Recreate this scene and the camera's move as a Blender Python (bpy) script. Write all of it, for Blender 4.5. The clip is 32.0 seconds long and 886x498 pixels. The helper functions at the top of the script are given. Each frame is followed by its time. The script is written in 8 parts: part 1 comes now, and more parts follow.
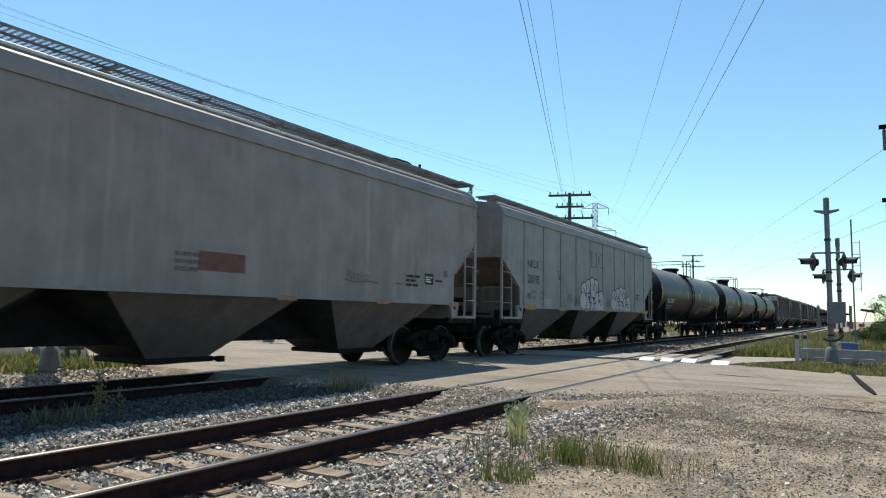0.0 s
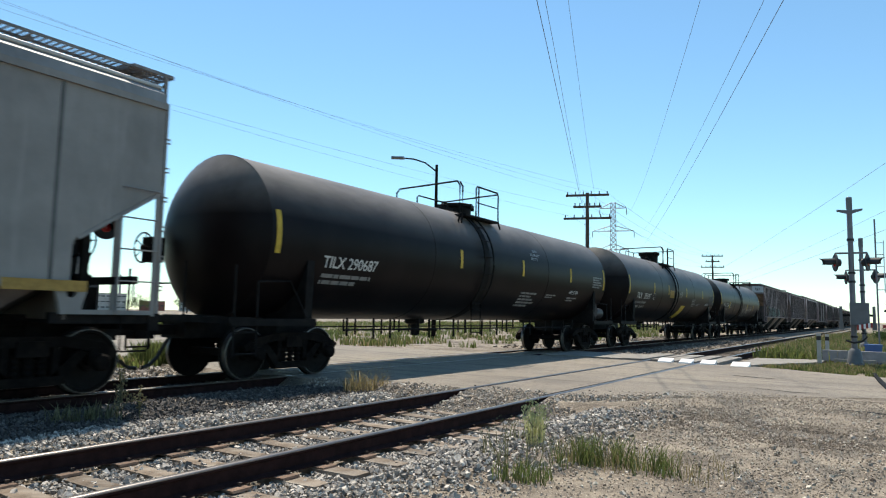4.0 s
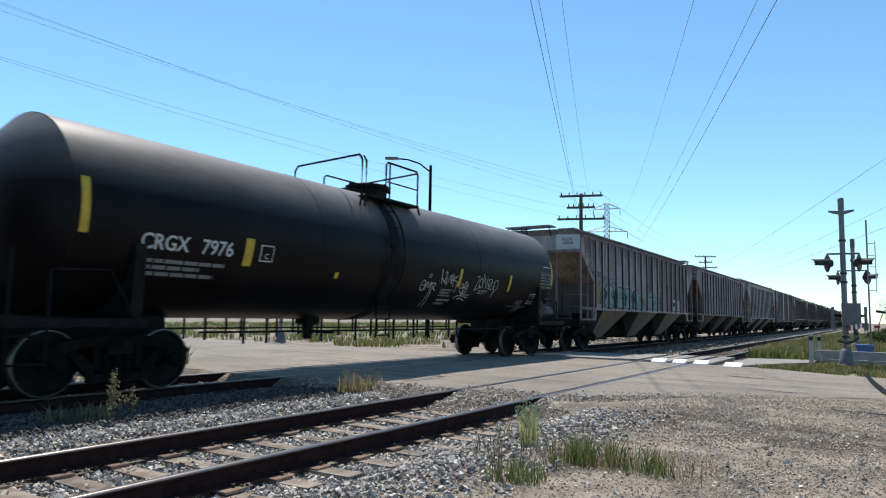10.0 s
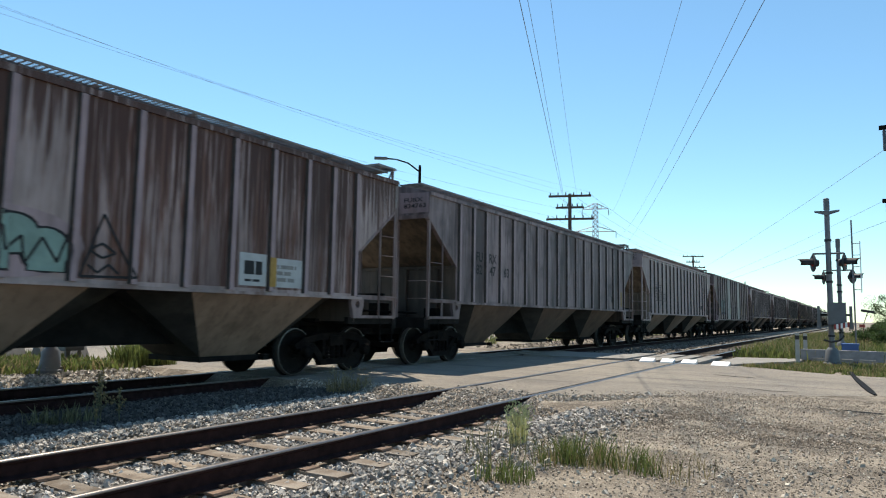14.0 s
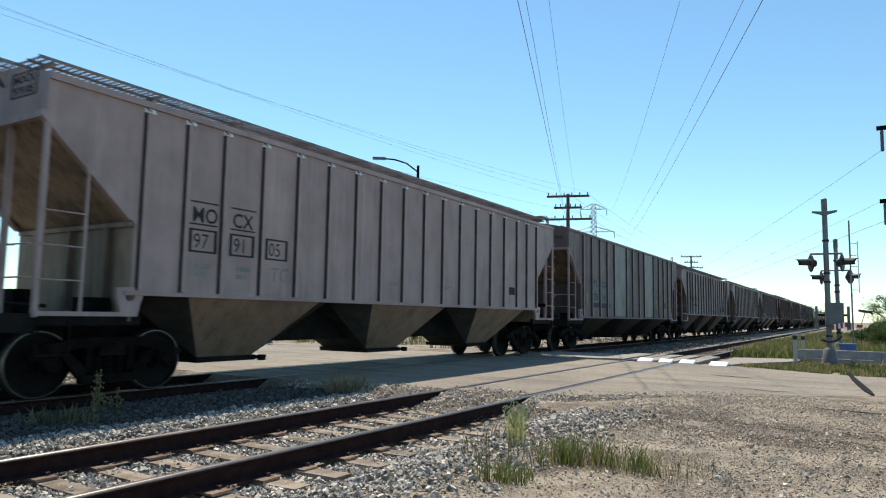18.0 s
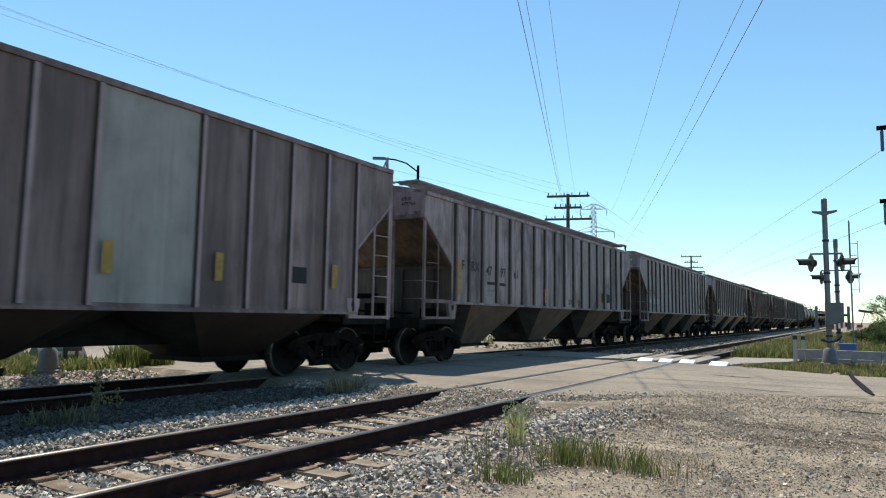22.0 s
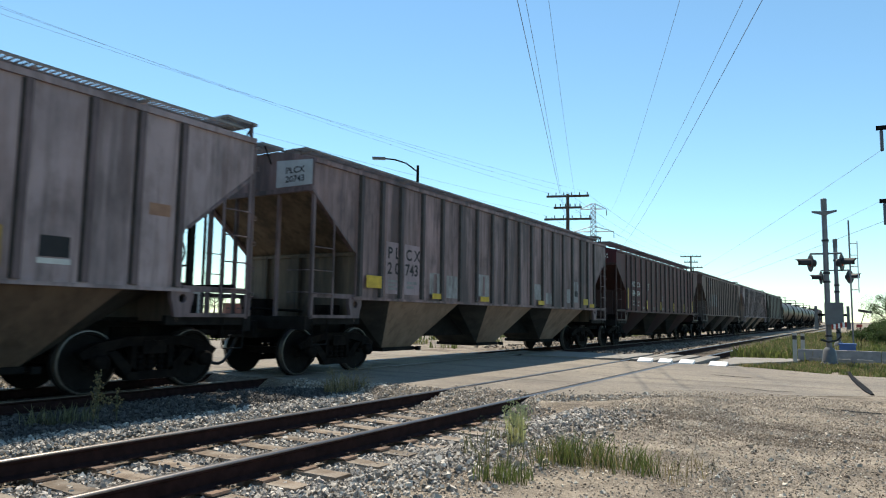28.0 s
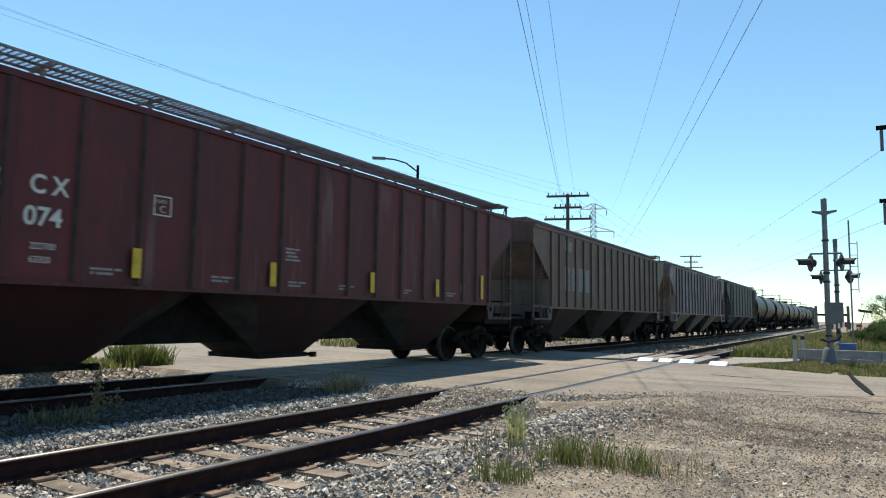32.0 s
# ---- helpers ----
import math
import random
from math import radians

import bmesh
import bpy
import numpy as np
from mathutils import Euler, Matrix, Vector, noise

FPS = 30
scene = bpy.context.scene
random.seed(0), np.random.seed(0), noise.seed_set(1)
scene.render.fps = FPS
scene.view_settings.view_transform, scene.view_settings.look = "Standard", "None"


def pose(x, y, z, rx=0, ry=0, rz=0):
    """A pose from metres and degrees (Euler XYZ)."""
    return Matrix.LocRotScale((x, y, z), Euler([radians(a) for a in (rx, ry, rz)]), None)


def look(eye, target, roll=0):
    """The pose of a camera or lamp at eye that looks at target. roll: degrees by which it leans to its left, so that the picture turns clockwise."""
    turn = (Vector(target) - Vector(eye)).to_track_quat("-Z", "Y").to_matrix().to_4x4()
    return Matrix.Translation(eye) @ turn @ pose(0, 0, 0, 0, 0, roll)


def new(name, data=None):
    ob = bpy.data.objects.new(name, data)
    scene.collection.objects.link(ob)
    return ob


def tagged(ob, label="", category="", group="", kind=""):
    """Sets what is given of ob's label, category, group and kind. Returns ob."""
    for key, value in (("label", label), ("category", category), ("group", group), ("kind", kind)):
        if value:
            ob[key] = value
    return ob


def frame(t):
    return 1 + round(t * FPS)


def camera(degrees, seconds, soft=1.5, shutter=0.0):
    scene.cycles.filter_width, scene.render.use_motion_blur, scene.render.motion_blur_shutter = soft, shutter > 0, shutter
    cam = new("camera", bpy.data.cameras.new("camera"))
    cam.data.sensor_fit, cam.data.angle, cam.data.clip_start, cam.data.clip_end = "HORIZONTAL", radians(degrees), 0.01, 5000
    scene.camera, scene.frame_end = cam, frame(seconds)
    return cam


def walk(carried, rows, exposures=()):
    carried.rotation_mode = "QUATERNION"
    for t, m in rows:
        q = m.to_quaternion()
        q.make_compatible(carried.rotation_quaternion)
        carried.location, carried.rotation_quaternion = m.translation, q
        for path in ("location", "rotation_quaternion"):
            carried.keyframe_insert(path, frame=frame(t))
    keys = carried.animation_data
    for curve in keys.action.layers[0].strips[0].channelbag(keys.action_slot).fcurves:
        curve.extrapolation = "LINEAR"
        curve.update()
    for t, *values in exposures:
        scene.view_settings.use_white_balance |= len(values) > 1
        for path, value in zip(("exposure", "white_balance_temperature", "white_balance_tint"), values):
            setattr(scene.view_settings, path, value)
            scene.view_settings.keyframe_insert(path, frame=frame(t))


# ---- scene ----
# camera: stands beside the tracks, turns a little; rows of seconds, yaw, pitch, roll in degrees
EYE = (0.0, 0.0, 1.2)
TURNS = [
    (0, 31.665, 5.547, 0.934),
    (0.5, 32.039, 5.570, 0.966),
    (1, 32.348, 5.567, 0.992),
    (1.5, 32.622, 5.552, 1.035),
    (2, 32.851, 5.550, 1.058),
    (2.5, 32.945, 5.546, 1.067),
    (3, 33.155, 5.607, 1.074),
    (3.5, 33.143, 5.553, 1.062),
    (5.5, 33.019, 5.548, 1.062),
    (6, 33.199, 5.681, 1.079),
    (6.5, 32.956, 5.549, 1.059),
    (7, 32.989, 5.596, 1.049),
    (7.5, 32.869, 5.552, 1.051),
    (8, 32.731, 5.493, 1.036),
    (8.5, 32.950, 5.699, 1.048),
    (9, 32.667, 5.568, 1.027),
    (9.5, 32.604, 5.563, 1.023),
    (10, 32.597, 5.599, 1.031),
    (10.5, 32.474, 5.587, 1.012),
    (11, 32.326, 5.599, 1.013),
    (11.5, 32.197, 5.594, 0.993),
    (12, 32.055, 5.608, 0.990),
    (12.5, 31.920, 5.595, 0.948),
    (13, 31.831, 5.595, 0.952),
    (13.5, 31.747, 5.613, 0.936),
    (14, 31.684, 5.610, 0.925),
    (14.5, 31.636, 5.612, 0.917),
    (17, 31.537, 5.629, 0.925),
    (20, 31.536, 5.625, 0.918),
    (24, 31.536, 5.625, 0.918),
    (28, 31.513, 5.621, 0.910),
    (32, 31.513, 5.615, 0.911),
]


def aim(yaw, pitch, roll):
    a, b = radians(yaw), radians(pitch)
    way = Vector((-math.sin(a) * math.cos(b), math.cos(a) * math.cos(b), math.sin(b)))
    return look(EYE, Vector(EYE) + way, roll)


cam = camera(66.3, 32.0, 1.1, 0.22)
walk(cam, [(t, aim(a, b, c)) for t, a, b, c in TURNS], [(0, 0.47, 6650, 10), (3.5, 0.47, 6600, 10), (5.5, 0.38, 6100, 13), (11.6, 0.38, 6100, 13), (13.2, 0.45, 6450, 11), (14.5, 0.47, 6550, 10), (16.5, 0.48, 6600, 10), (32, 0.48, 6600, 10)])

# world and sun: high, beyond the train and down the line
SUN_WAY = Vector((-0.41, 0.36, 1.0)).normalized()
elev = math.asin(SUN_WAY.z)
azim = math.atan2(SUN_WAY.x, SUN_WAY.y)
world = bpy.data.worlds.new("sky")
scene.world = world
world.use_nodes = True
wn = world.node_tree.nodes
sky = wn.new("ShaderNodeTexSky")
sky.sky_type, sky.sun_disc = "NISHITA", False
sky.sun_elevation, sky.sun_rotation = elev, azim
sky.air_density, sky.dust_density, sky.ozone_density = 1.0, 0.0, 4.0
wn["Background"].inputs["Strength"].default_value = 0.135
clear = wn.new("ShaderNodeMix")
clear.data_type, clear.blend_type = "RGBA", "MULTIPLY"
clear.inputs[0].default_value = 1.0
clear.inputs[7].default_value = (0.84, 1.01, 0.935, 1)
world.node_tree.links.new(sky.outputs[0], clear.inputs[6])
world.node_tree.links.new(clear.outputs[2], wn["Background"].inputs[0])
sun = new("sun", bpy.data.lights.new("sun", "SUN"))
sun.data.energy, sun.data.angle, sun.data.color = 5.0, radians(0.53), (1.0, 0.91, 0.76)
sun.matrix_world = look(SUN_WAY * 100, (0, 0, 0))


# ---- materials ----
def ramp(nt, a, b, ca=(0, 0, 0, 1), cb=(1, 1, 1, 1)):
    n = nt.nodes.new("ShaderNodeValToRGB")
    n.color_ramp.elements[0].position, n.color_ramp.elements[1].position = a, b
    n.color_ramp.elements[0].color, n.color_ramp.elements[1].color = ca, cb
    return n


def noise_tex(nt, co, scale, detail=5, stretch=None):
    if stretch:
        m = nt.nodes.new("ShaderNodeMapping")
        m.inputs["Scale"].default_value = stretch
        nt.links.new(co, m.inputs[0])
        co = m.outputs[0]
    n = nt.nodes.new("ShaderNodeTexNoise")
    n.inputs["Scale"].default_value, n.inputs["Detail"].default_value = scale, detail
    n.inputs["Roughness"].default_value = 0.6
    nt.links.new(co, n.inputs["Vector"])
    return n.outputs["Fac"]


def blend(nt, fac, a, b, mode="MIX"):
    n = nt.nodes.new("ShaderNodeMix")
    n.data_type, n.blend_type = "RGBA", mode
    if isinstance(fac, float):
        n.inputs[0].default_value = fac
    else:
        nt.links.new(fac, n.inputs[0])
    for v, i in ((a, 6), (b, 7)):
        if isinstance(v, tuple):
            n.inputs[i].default_value = (*v, 1)
        else:
            nt.links.new(v, n.inputs[i])
    return n.outputs[2]


def times(nt, a, k):
    n = nt.nodes.new("ShaderNodeMath")
    n.operation = "MULTIPLY"
    nt.links.new(a, n.inputs[0])
    n.inputs[1].default_value = k
    return n.outputs[0]


def mat(name, col, rough=0.7, metal=0.0, var=0.3, scale=4.0, bump=0.15, bscale=60.0, second=None, second_at=(0.5, 0.65),
        second_scale=0.8, streak=None, streak_at=(0.5, 0.7), stains=(), island=0.0, obrand=0.0, spec=0.4, thin=0.0, eave_rust=0.0, sunlit_top=None, eave_from=-0.16):
    m = bpy.data.materials.new(name)
    m.use_nodes = True
    nt = m.node_tree
    b = nt.nodes["Principled BSDF"]
    co = nt.nodes.new("ShaderNodeTexCoord").outputs["Object"]
    lo = tuple(c * (1 - var) for c in col)
    hi = tuple(min(1, c * (1 + var)) for c in col)
    wide = ramp(nt, 0.33, 0.67)
    nt.links.new(noise_tex(nt, co, scale), wide.inputs[0])
    c = blend(nt, wide.outputs[0], lo, hi)
    if second:
        r = ramp(nt, *second_at)
        nt.links.new(noise_tex(nt, co, second_scale, 8), r.inputs[0])
        c = blend(nt, r.outputs[0], c, second)
    for scol, amount, at, freq, drop in ([(*streak, streak_at, 3.0, 0.12)] if streak else []) + list(stains):
        r = ramp(nt, *at)
        nt.links.new(noise_tex(nt, co, freq, 6, drop if isinstance(drop, tuple) else (1, 1, drop)), r.inputs[0])
        c = blend(nt, times(nt, r.outputs[0], amount), c, scol)
    if eave_rust:
        # rust runs that start under the eave and thin out downwards
        sep, mp, ad = nt.nodes.new("ShaderNodeSeparateXYZ"), nt.nodes.new("ShaderNodeMapRange"), nt.nodes.new("ShaderNodeMath")
        nt.links.new(co, sep.inputs[0])
        nt.links.new(sep.outputs[2], mp.inputs[0])
        for k, v in ((1, 2.3), (2, 4.1), (3, eave_from), (4, 0.13)):
            mp.inputs[k].default_value = v
        nt.links.new(noise_tex(nt, co, 19.0, 6, (1, 1, 0.028)), ad.inputs[0])
        nt.links.new(mp.outputs[0], ad.inputs[1])
        r = ramp(nt, 0.5, 0.6)
        nt.links.new(ad.outputs[0], r.inputs[0])
        c = blend(nt, times(nt, r.outputs[0], eave_rust), c, (0.055, 0.021, 0.0145))
    if sunlit_top:
        # sunlit top put into the colour: colour, amount, heights between which it thickens
        scol, amount, lo_z, hi_z = sunlit_top
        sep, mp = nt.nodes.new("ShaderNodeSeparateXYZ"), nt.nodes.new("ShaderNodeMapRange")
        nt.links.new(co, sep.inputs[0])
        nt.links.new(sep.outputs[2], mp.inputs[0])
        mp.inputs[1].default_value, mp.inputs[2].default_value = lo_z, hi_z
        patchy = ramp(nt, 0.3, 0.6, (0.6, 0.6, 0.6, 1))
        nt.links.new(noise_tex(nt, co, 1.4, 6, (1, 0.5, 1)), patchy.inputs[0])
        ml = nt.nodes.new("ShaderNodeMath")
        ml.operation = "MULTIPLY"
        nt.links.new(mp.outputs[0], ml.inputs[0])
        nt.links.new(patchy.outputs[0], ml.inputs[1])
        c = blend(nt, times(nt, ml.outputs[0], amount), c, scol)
    if island or obrand:
        if island:
            rnd = nt.nodes.new("ShaderNodeNewGeometry").outputs["Random Per Island"]
        else:
            rnd = nt.nodes.new("ShaderNodeObjectInfo").outputs["Random"]
        k = island or obrand
        r = ramp(nt, 0, 1, (1 - k, 1 - k, 1 - k, 1), (1 + k, 1 + k * 0.96, 1 + k * 0.9, 1))
        nt.links.new(rnd, r.inputs[0])
        c = blend(nt, 1.0, c, r.outputs[0], "MULTIPLY")
    nt.links.new(c, b.inputs["Base Color"])
    b.inputs["Roughness"].default_value, b.inputs["Metallic"].default_value = rough, metal
    b.inputs["Specular IOR Level"].default_value = spec
    if bump:
        bn = nt.nodes.new("ShaderNodeBump")
        bn.inputs["Strength"].default_value, bn.inputs["Distance"].default_value = bump, 0.02
        nt.links.new(noise_tex(nt, co, bscale, 4), bn.inputs["Height"])
        nt.links.new(bn.outputs[0], b.inputs["Normal"])
    if thin:
        tr, mx = nt.nodes.new("ShaderNodeBsdfTranslucent"), nt.nodes.new("ShaderNodeMixShader")
        mx.inputs[0].default_value = thin
        nt.links.new(c, tr.inputs[0])
        nt.links.new(b.outputs[0], mx.inputs[1])
        nt.links.new(tr.outputs[0], mx.inputs[2])
        nt.links.new(mx.outputs[0], nt.nodes["Material Output"].inputs[0])
    return m


def car_paint(name, col, dirt=(0.045, 0.034, 0.03), dirt_amount=0.5, dirt_at=(0.45, 0.68), rust=0.0, rust_at=(0.55, 0.66), rough=0.6, eave_rust=0.0, panels=0.0, scuffs=0.0, eave_from=-0.16):
    """Weathered enamel: drip streaks of grime and rust, patches of faded paint."""
    faded = tuple(c * 0.55 for c in col)
    st = [(faded, 0.6, (0.5, 0.72), 0.7, 0.4), (dirt, dirt_amount * 0.9, (0.5, 0.66), 1.6, 0.55), (dirt, dirt_amount, dirt_at, 2.2, 0.1), (dirt, dirt_amount * 0.8, (0.52, 0.66), 7.0, 0.07),
          (tuple(min(1, c * 1.35) for c in col), 0.5, (0.55, 0.7), 5.0, 0.05)]
    if rust:
        st.append(((0.1, 0.036, 0.02), rust, rust_at, 3.4, 0.12))
        st.append(((0.16, 0.06, 0.03), rust * 0.7, (0.6, 0.68), 9.0, 0.1))
    if scuffs:
        st.append(((0.3, 0.26, 0.26), scuffs, (0.6, 0.7), 1.5, (1, 1, 0.16)))
        st.append(((0.3, 0.26, 0.26), scuffs, (0.63, 0.7), 9.0, (1, 1, 0.03)))
    return mat(name, col, rough, 0, 0.14, 1.5, 0.06, 25, stains=st, eave_rust=eave_rust, obrand=panels, eave_from=eave_from)


M = {}
M["steel_dark"] = mat("black_steel", (0.009, 0.0085, 0.0085), 0.7, 0, 0.4, 5, 0.15, 40, (0.02, 0.017, 0.015), (0.5, 0.75), 3, spec=0.1)
M["truck"] = mat("grimy_truck_steel", (0.0075, 0.0062, 0.0058), 0.8, 0, 0.4, 6, 0.25, 40, (0.018, 0.0135, 0.011), (0.5, 0.7), 4, spec=0.06)
M["wheel"] = mat("wheel_steel", (0.01, 0.0085, 0.008), 0.7, 0.0, 0.3, 8, 0.1, 40, spec=0.1)
M["rim"] = mat("polished_wheel_rim", (0.17, 0.16, 0.15), 0.42, 0.8, 0.15, 8, 0.0)
M["slateblue_tank"] = mat("dark_slate_enamel", (0.02, 0.022, 0.028), 0.45, 0, 0.2, 5, 0.03)
M["rail_side"] = mat("rusty_rail_steel", (0.026, 0.0125, 0.0115), 0.85, 0.0, 0.35, 9, 0.2, 60, spec=0.1)
M["rail_top"] = mat("worn_rail_head", (0.2, 0.18, 0.165), 0.33, 0.85, 0.15, 12, 0.05, 60)
M["tie"] = mat("weathered_tie_wood", (0.1425, 0.1087, 0.07875), 0.9, 0, 0.35, 7, 0.5, 50, (0.2475, 0.2175, 0.18), (0.45, 0.65), 3, obrand=0.25)
M["plate"] = mat("rusty_tie_plate", (0.15, 0.0975, 0.0675), 0.85, 0.1, 0.35, 14, 0.3, 70, obrand=0.2)
M["asphalt"] = mat("worn_pale_asphalt", (0.238, 0.208, 0.168), 0.92, 0, 0.28, 45, 0.7, 110, (0.15, 0.1312, 0.1125), (0.42, 0.72), 0.3,
                   stains=[((0.075, 0.0675, 0.06), 0.45, (0.6, 0.7), 1.7, 1.0), ((0.255, 0.2325, 0.2025), 0.5, (0.55, 0.7), 0.9, 1.0),
                           ((0.0525, 0.04875, 0.045), 0.75, (0.62, 0.67), 34, 1.0), ((0.0975, 0.08625, 0.075), 0.6, (0.52, 0.66), 2.2, (0.1, 1, 1)),
                           ((0.3225, 0.2925, 0.255), 0.8, (0.63, 0.67), 48, 1.0), ((0.09, 0.07875, 0.0675), 0.7, (0.6, 0.66), 5.5, 1.0)])
M["spike"] = mat("dark_rusty_spike", (0.0675, 0.045, 0.03375), 0.85, 0.1, 0.3, 14, 0.2, 70)
# oil-stained stone, darkened further to paint in the shade beside the train
M["oily"] = mat("oily_shade_dark_stone", (0.075, 0.069, 0.06375), 0.85, 0, 0.3, 12, 0.3, 80, island=0.6)
M["ballast"] = mat("crushed_stone", (0.335, 0.31, 0.275), 0.9, 0, 0.3, 12, 0.3, 80, island=0.7)
M["ground"] = mat("gravelly_dirt", (0.218, 0.182, 0.138), 0.95, 0, 0.35, 26, 0.8, 60, (0.11, 0.088, 0.065), (0.46, 0.58), 0.45,
                  stains=[((0.085, 0.067, 0.05), 0.75, (0.5, 0.62), 0.55, (0.4, 1.3, 1)), ((0.09, 0.072, 0.056), 0.75, (0.54, 0.62), 5, 1.0), ((0.32, 0.27, 0.205), 0.6, (0.5, 0.62), 1.3, 1.0),
                          ((0.42, 0.37, 0.3), 0.85, (0.58, 0.63), 38, 1.0), ((0.05, 0.04, 0.032), 0.75, (0.6, 0.65), 60, 1.0)])
M["gravel"] = mat("loose_brown_gravel", (0.3, 0.2513, 0.1988), 0.9, 0, 0.3, 12, 0.3, 80, island=0.55)
M["concrete"] = mat("pale_concrete", (0.225, 0.21, 0.1875), 0.9, 0, 0.15, 6, 0.2, 60, (0.18, 0.165, 0.1425), (0.5, 0.7), 1)
M["grey_wall"] = mat("grey_concrete", (0.225, 0.225, 0.2325), 0.85, 0, 0.15, 6, 0.2, 60)
M["white"] = mat("chalky_white_paint", (0.8, 0.8, 0.79), 0.7, 0, 0.06, 6, 0.05)
M["postwhite"] = mat("weathered_white_plastic", (0.375, 0.3675, 0.345), 0.7, 0, 0.12, 6, 0.05)
M["alu"] = mat("galvanised_metal", (0.16, 0.16, 0.172), 0.5, 0.5, 0.12, 8, 0.05)
M["grey_box"] = mat("grey_enamel", (0.12, 0.125, 0.13), 0.55, 0, 0.15, 4, 0.05)
M["black"] = mat("matt_black", (0.02, 0.02, 0.022), 0.6, 0, 0.2, 6, 0.05)
M["rubber"] = mat("near_black_matt", (0.008, 0.008, 0.009), 0.85, 0, 0.2, 6, 0.05, spec=0.1)
M["redlens"] = mat("dark_red_lens", (0.3, 0.01, 0.012), 0.15, 0, 0.1, 8, 0.0, spec=0.6)
M["yellow"] = mat("faded_yellow_decal", (0.5, 0.33, 0.03), 0.6, 0, 0.18, 6, 0.0)
M["yellow_old"] = mat("old_ochre_decal", (0.32, 0.2, 0.05), 0.7, 0, 0.25, 8, 0.0)
M["orange"] = mat("faded_orange_decal", (0.26, 0.14, 0.09), 0.7, 0, 0.15, 8, 0.0)
M["ink"] = mat("black_stencil_paint", (0.012, 0.012, 0.014), 0.7, 0, 0.2, 8, 0.0)
M["inkwhite"] = mat("white_stencil_paint", (0.5, 0.5, 0.48), 0.7, 0, 0.15, 8, 0.0)
M["inkgrey"] = mat("faded_grey_stencil_paint", (0.2, 0.2, 0.195), 0.7, 0, 0.15, 8, 0.0)
M["mint"] = mat("mint_spray_paint", (0.175, 0.265, 0.235), 0.6, 0, 0.25, 2, 0.0)
M["spraywhite"] = mat("pale_spray_paint", (0.4, 0.375, 0.38), 0.6, 0, 0.12, 3, 0.0)
M["spraydark"] = mat("dark_red_spray_paint", (0.09, 0.03, 0.035), 0.6, 0, 0.15, 3, 0.0)
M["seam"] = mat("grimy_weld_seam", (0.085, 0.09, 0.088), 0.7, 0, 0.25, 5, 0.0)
M["flank"] = mat("dull_dark_steel", (0.04, 0.033, 0.031), 0.8, 0, 0.3, 5, 0.1)
M["logo"] = mat("faded_slate_blue_paint", (0.05, 0.062, 0.075), 0.7, 0, 0.2, 4, 0.0)
M["rustbrown"] = mat("rust_brown_decal", (0.14, 0.06, 0.045), 0.75, 0, 0.25, 6, 0.0)
M["wood"] = mat("creosoted_pole_wood", (0.07, 0.05, 0.04), 0.85, 0, 0.3, 6, 0.2, 50)
M["lattice"] = mat("tower_steel", (0.3, 0.31, 0.33), 0.55, 0.5, 0.1, 1, 0.0)
M["wire"] = mat("wire_metal", (0.09, 0.09, 0.1), 0.5, 0.3, 0.05, 1, 0.0)
M["thinwire"] = mat("thin_pale_wire", (0.22, 0.23, 0.25), 0.5, 0.2, 0.05, 1, 0.0)
M["grass"] = mat("grass_blades", (0.12, 0.148, 0.044), 0.8, 0, 0.3, 9, 0.0, island=0.5, thin=0.4)
M["drygrass"] = mat("dry_grass_blades", (0.264, 0.216, 0.112), 0.85, 0, 0.3, 9, 0.0, island=0.4, thin=0.45)
M["weed"] = mat("grey_green_weed", (0.168, 0.168, 0.096), 0.85, 0, 0.3, 9, 0.0, island=0.5, thin=0.45)
M["flower"] = mat("pale_yellow_seed_heads", (0.48, 0.48, 0.24), 0.85, 0, 0.2, 9, 0.0, island=0.3, thin=0.45)
M["leaf"] = mat("tree_leaves", (0.048, 0.08, 0.024), 0.75, 0, 0.35, 3, 0.0, island=0.5, thin=0.45)
M["bark"] = mat("bark", (0.1, 0.075, 0.055), 0.9, 0, 0.3, 6, 0.4, 40)
M["farwall"] = mat("far_building_wall", (0.4, 0.384, 0.368), 0.85, 0, 0.15, 0.3, 0.0)
M["farred"] = mat("far_dark_red_wall", (0.2, 0.08, 0.064), 0.85, 0, 0.15, 0.3, 0.0)
M["farglass"] = mat("dark_window_glass", (0.05, 0.06, 0.07), 0.2, 0, 0.1, 1, 0.0)
M["bluebox"] = mat("blue_plastic", (0.05, 0.11, 0.28), 0.5, 0, 0.1, 4, 0.0)
M["red"] = mat("red_paint", (0.3, 0.04, 0.035), 0.5, 0, 0.1, 4, 0.0)


def lit_red():
    m = mat("lit_red_lamp", (0.6, 0.02, 0.02), 0.3, 0, 0.05, 4, 0.0)
    b = m.node_tree.nodes["Principled BSDF"]
    b.inputs["Emission Color"].default_value, b.inputs["Emission Strength"].default_value = (1, 0.05, 0.04, 1), 0.55
    return m


M["lit_red"] = lit_red()


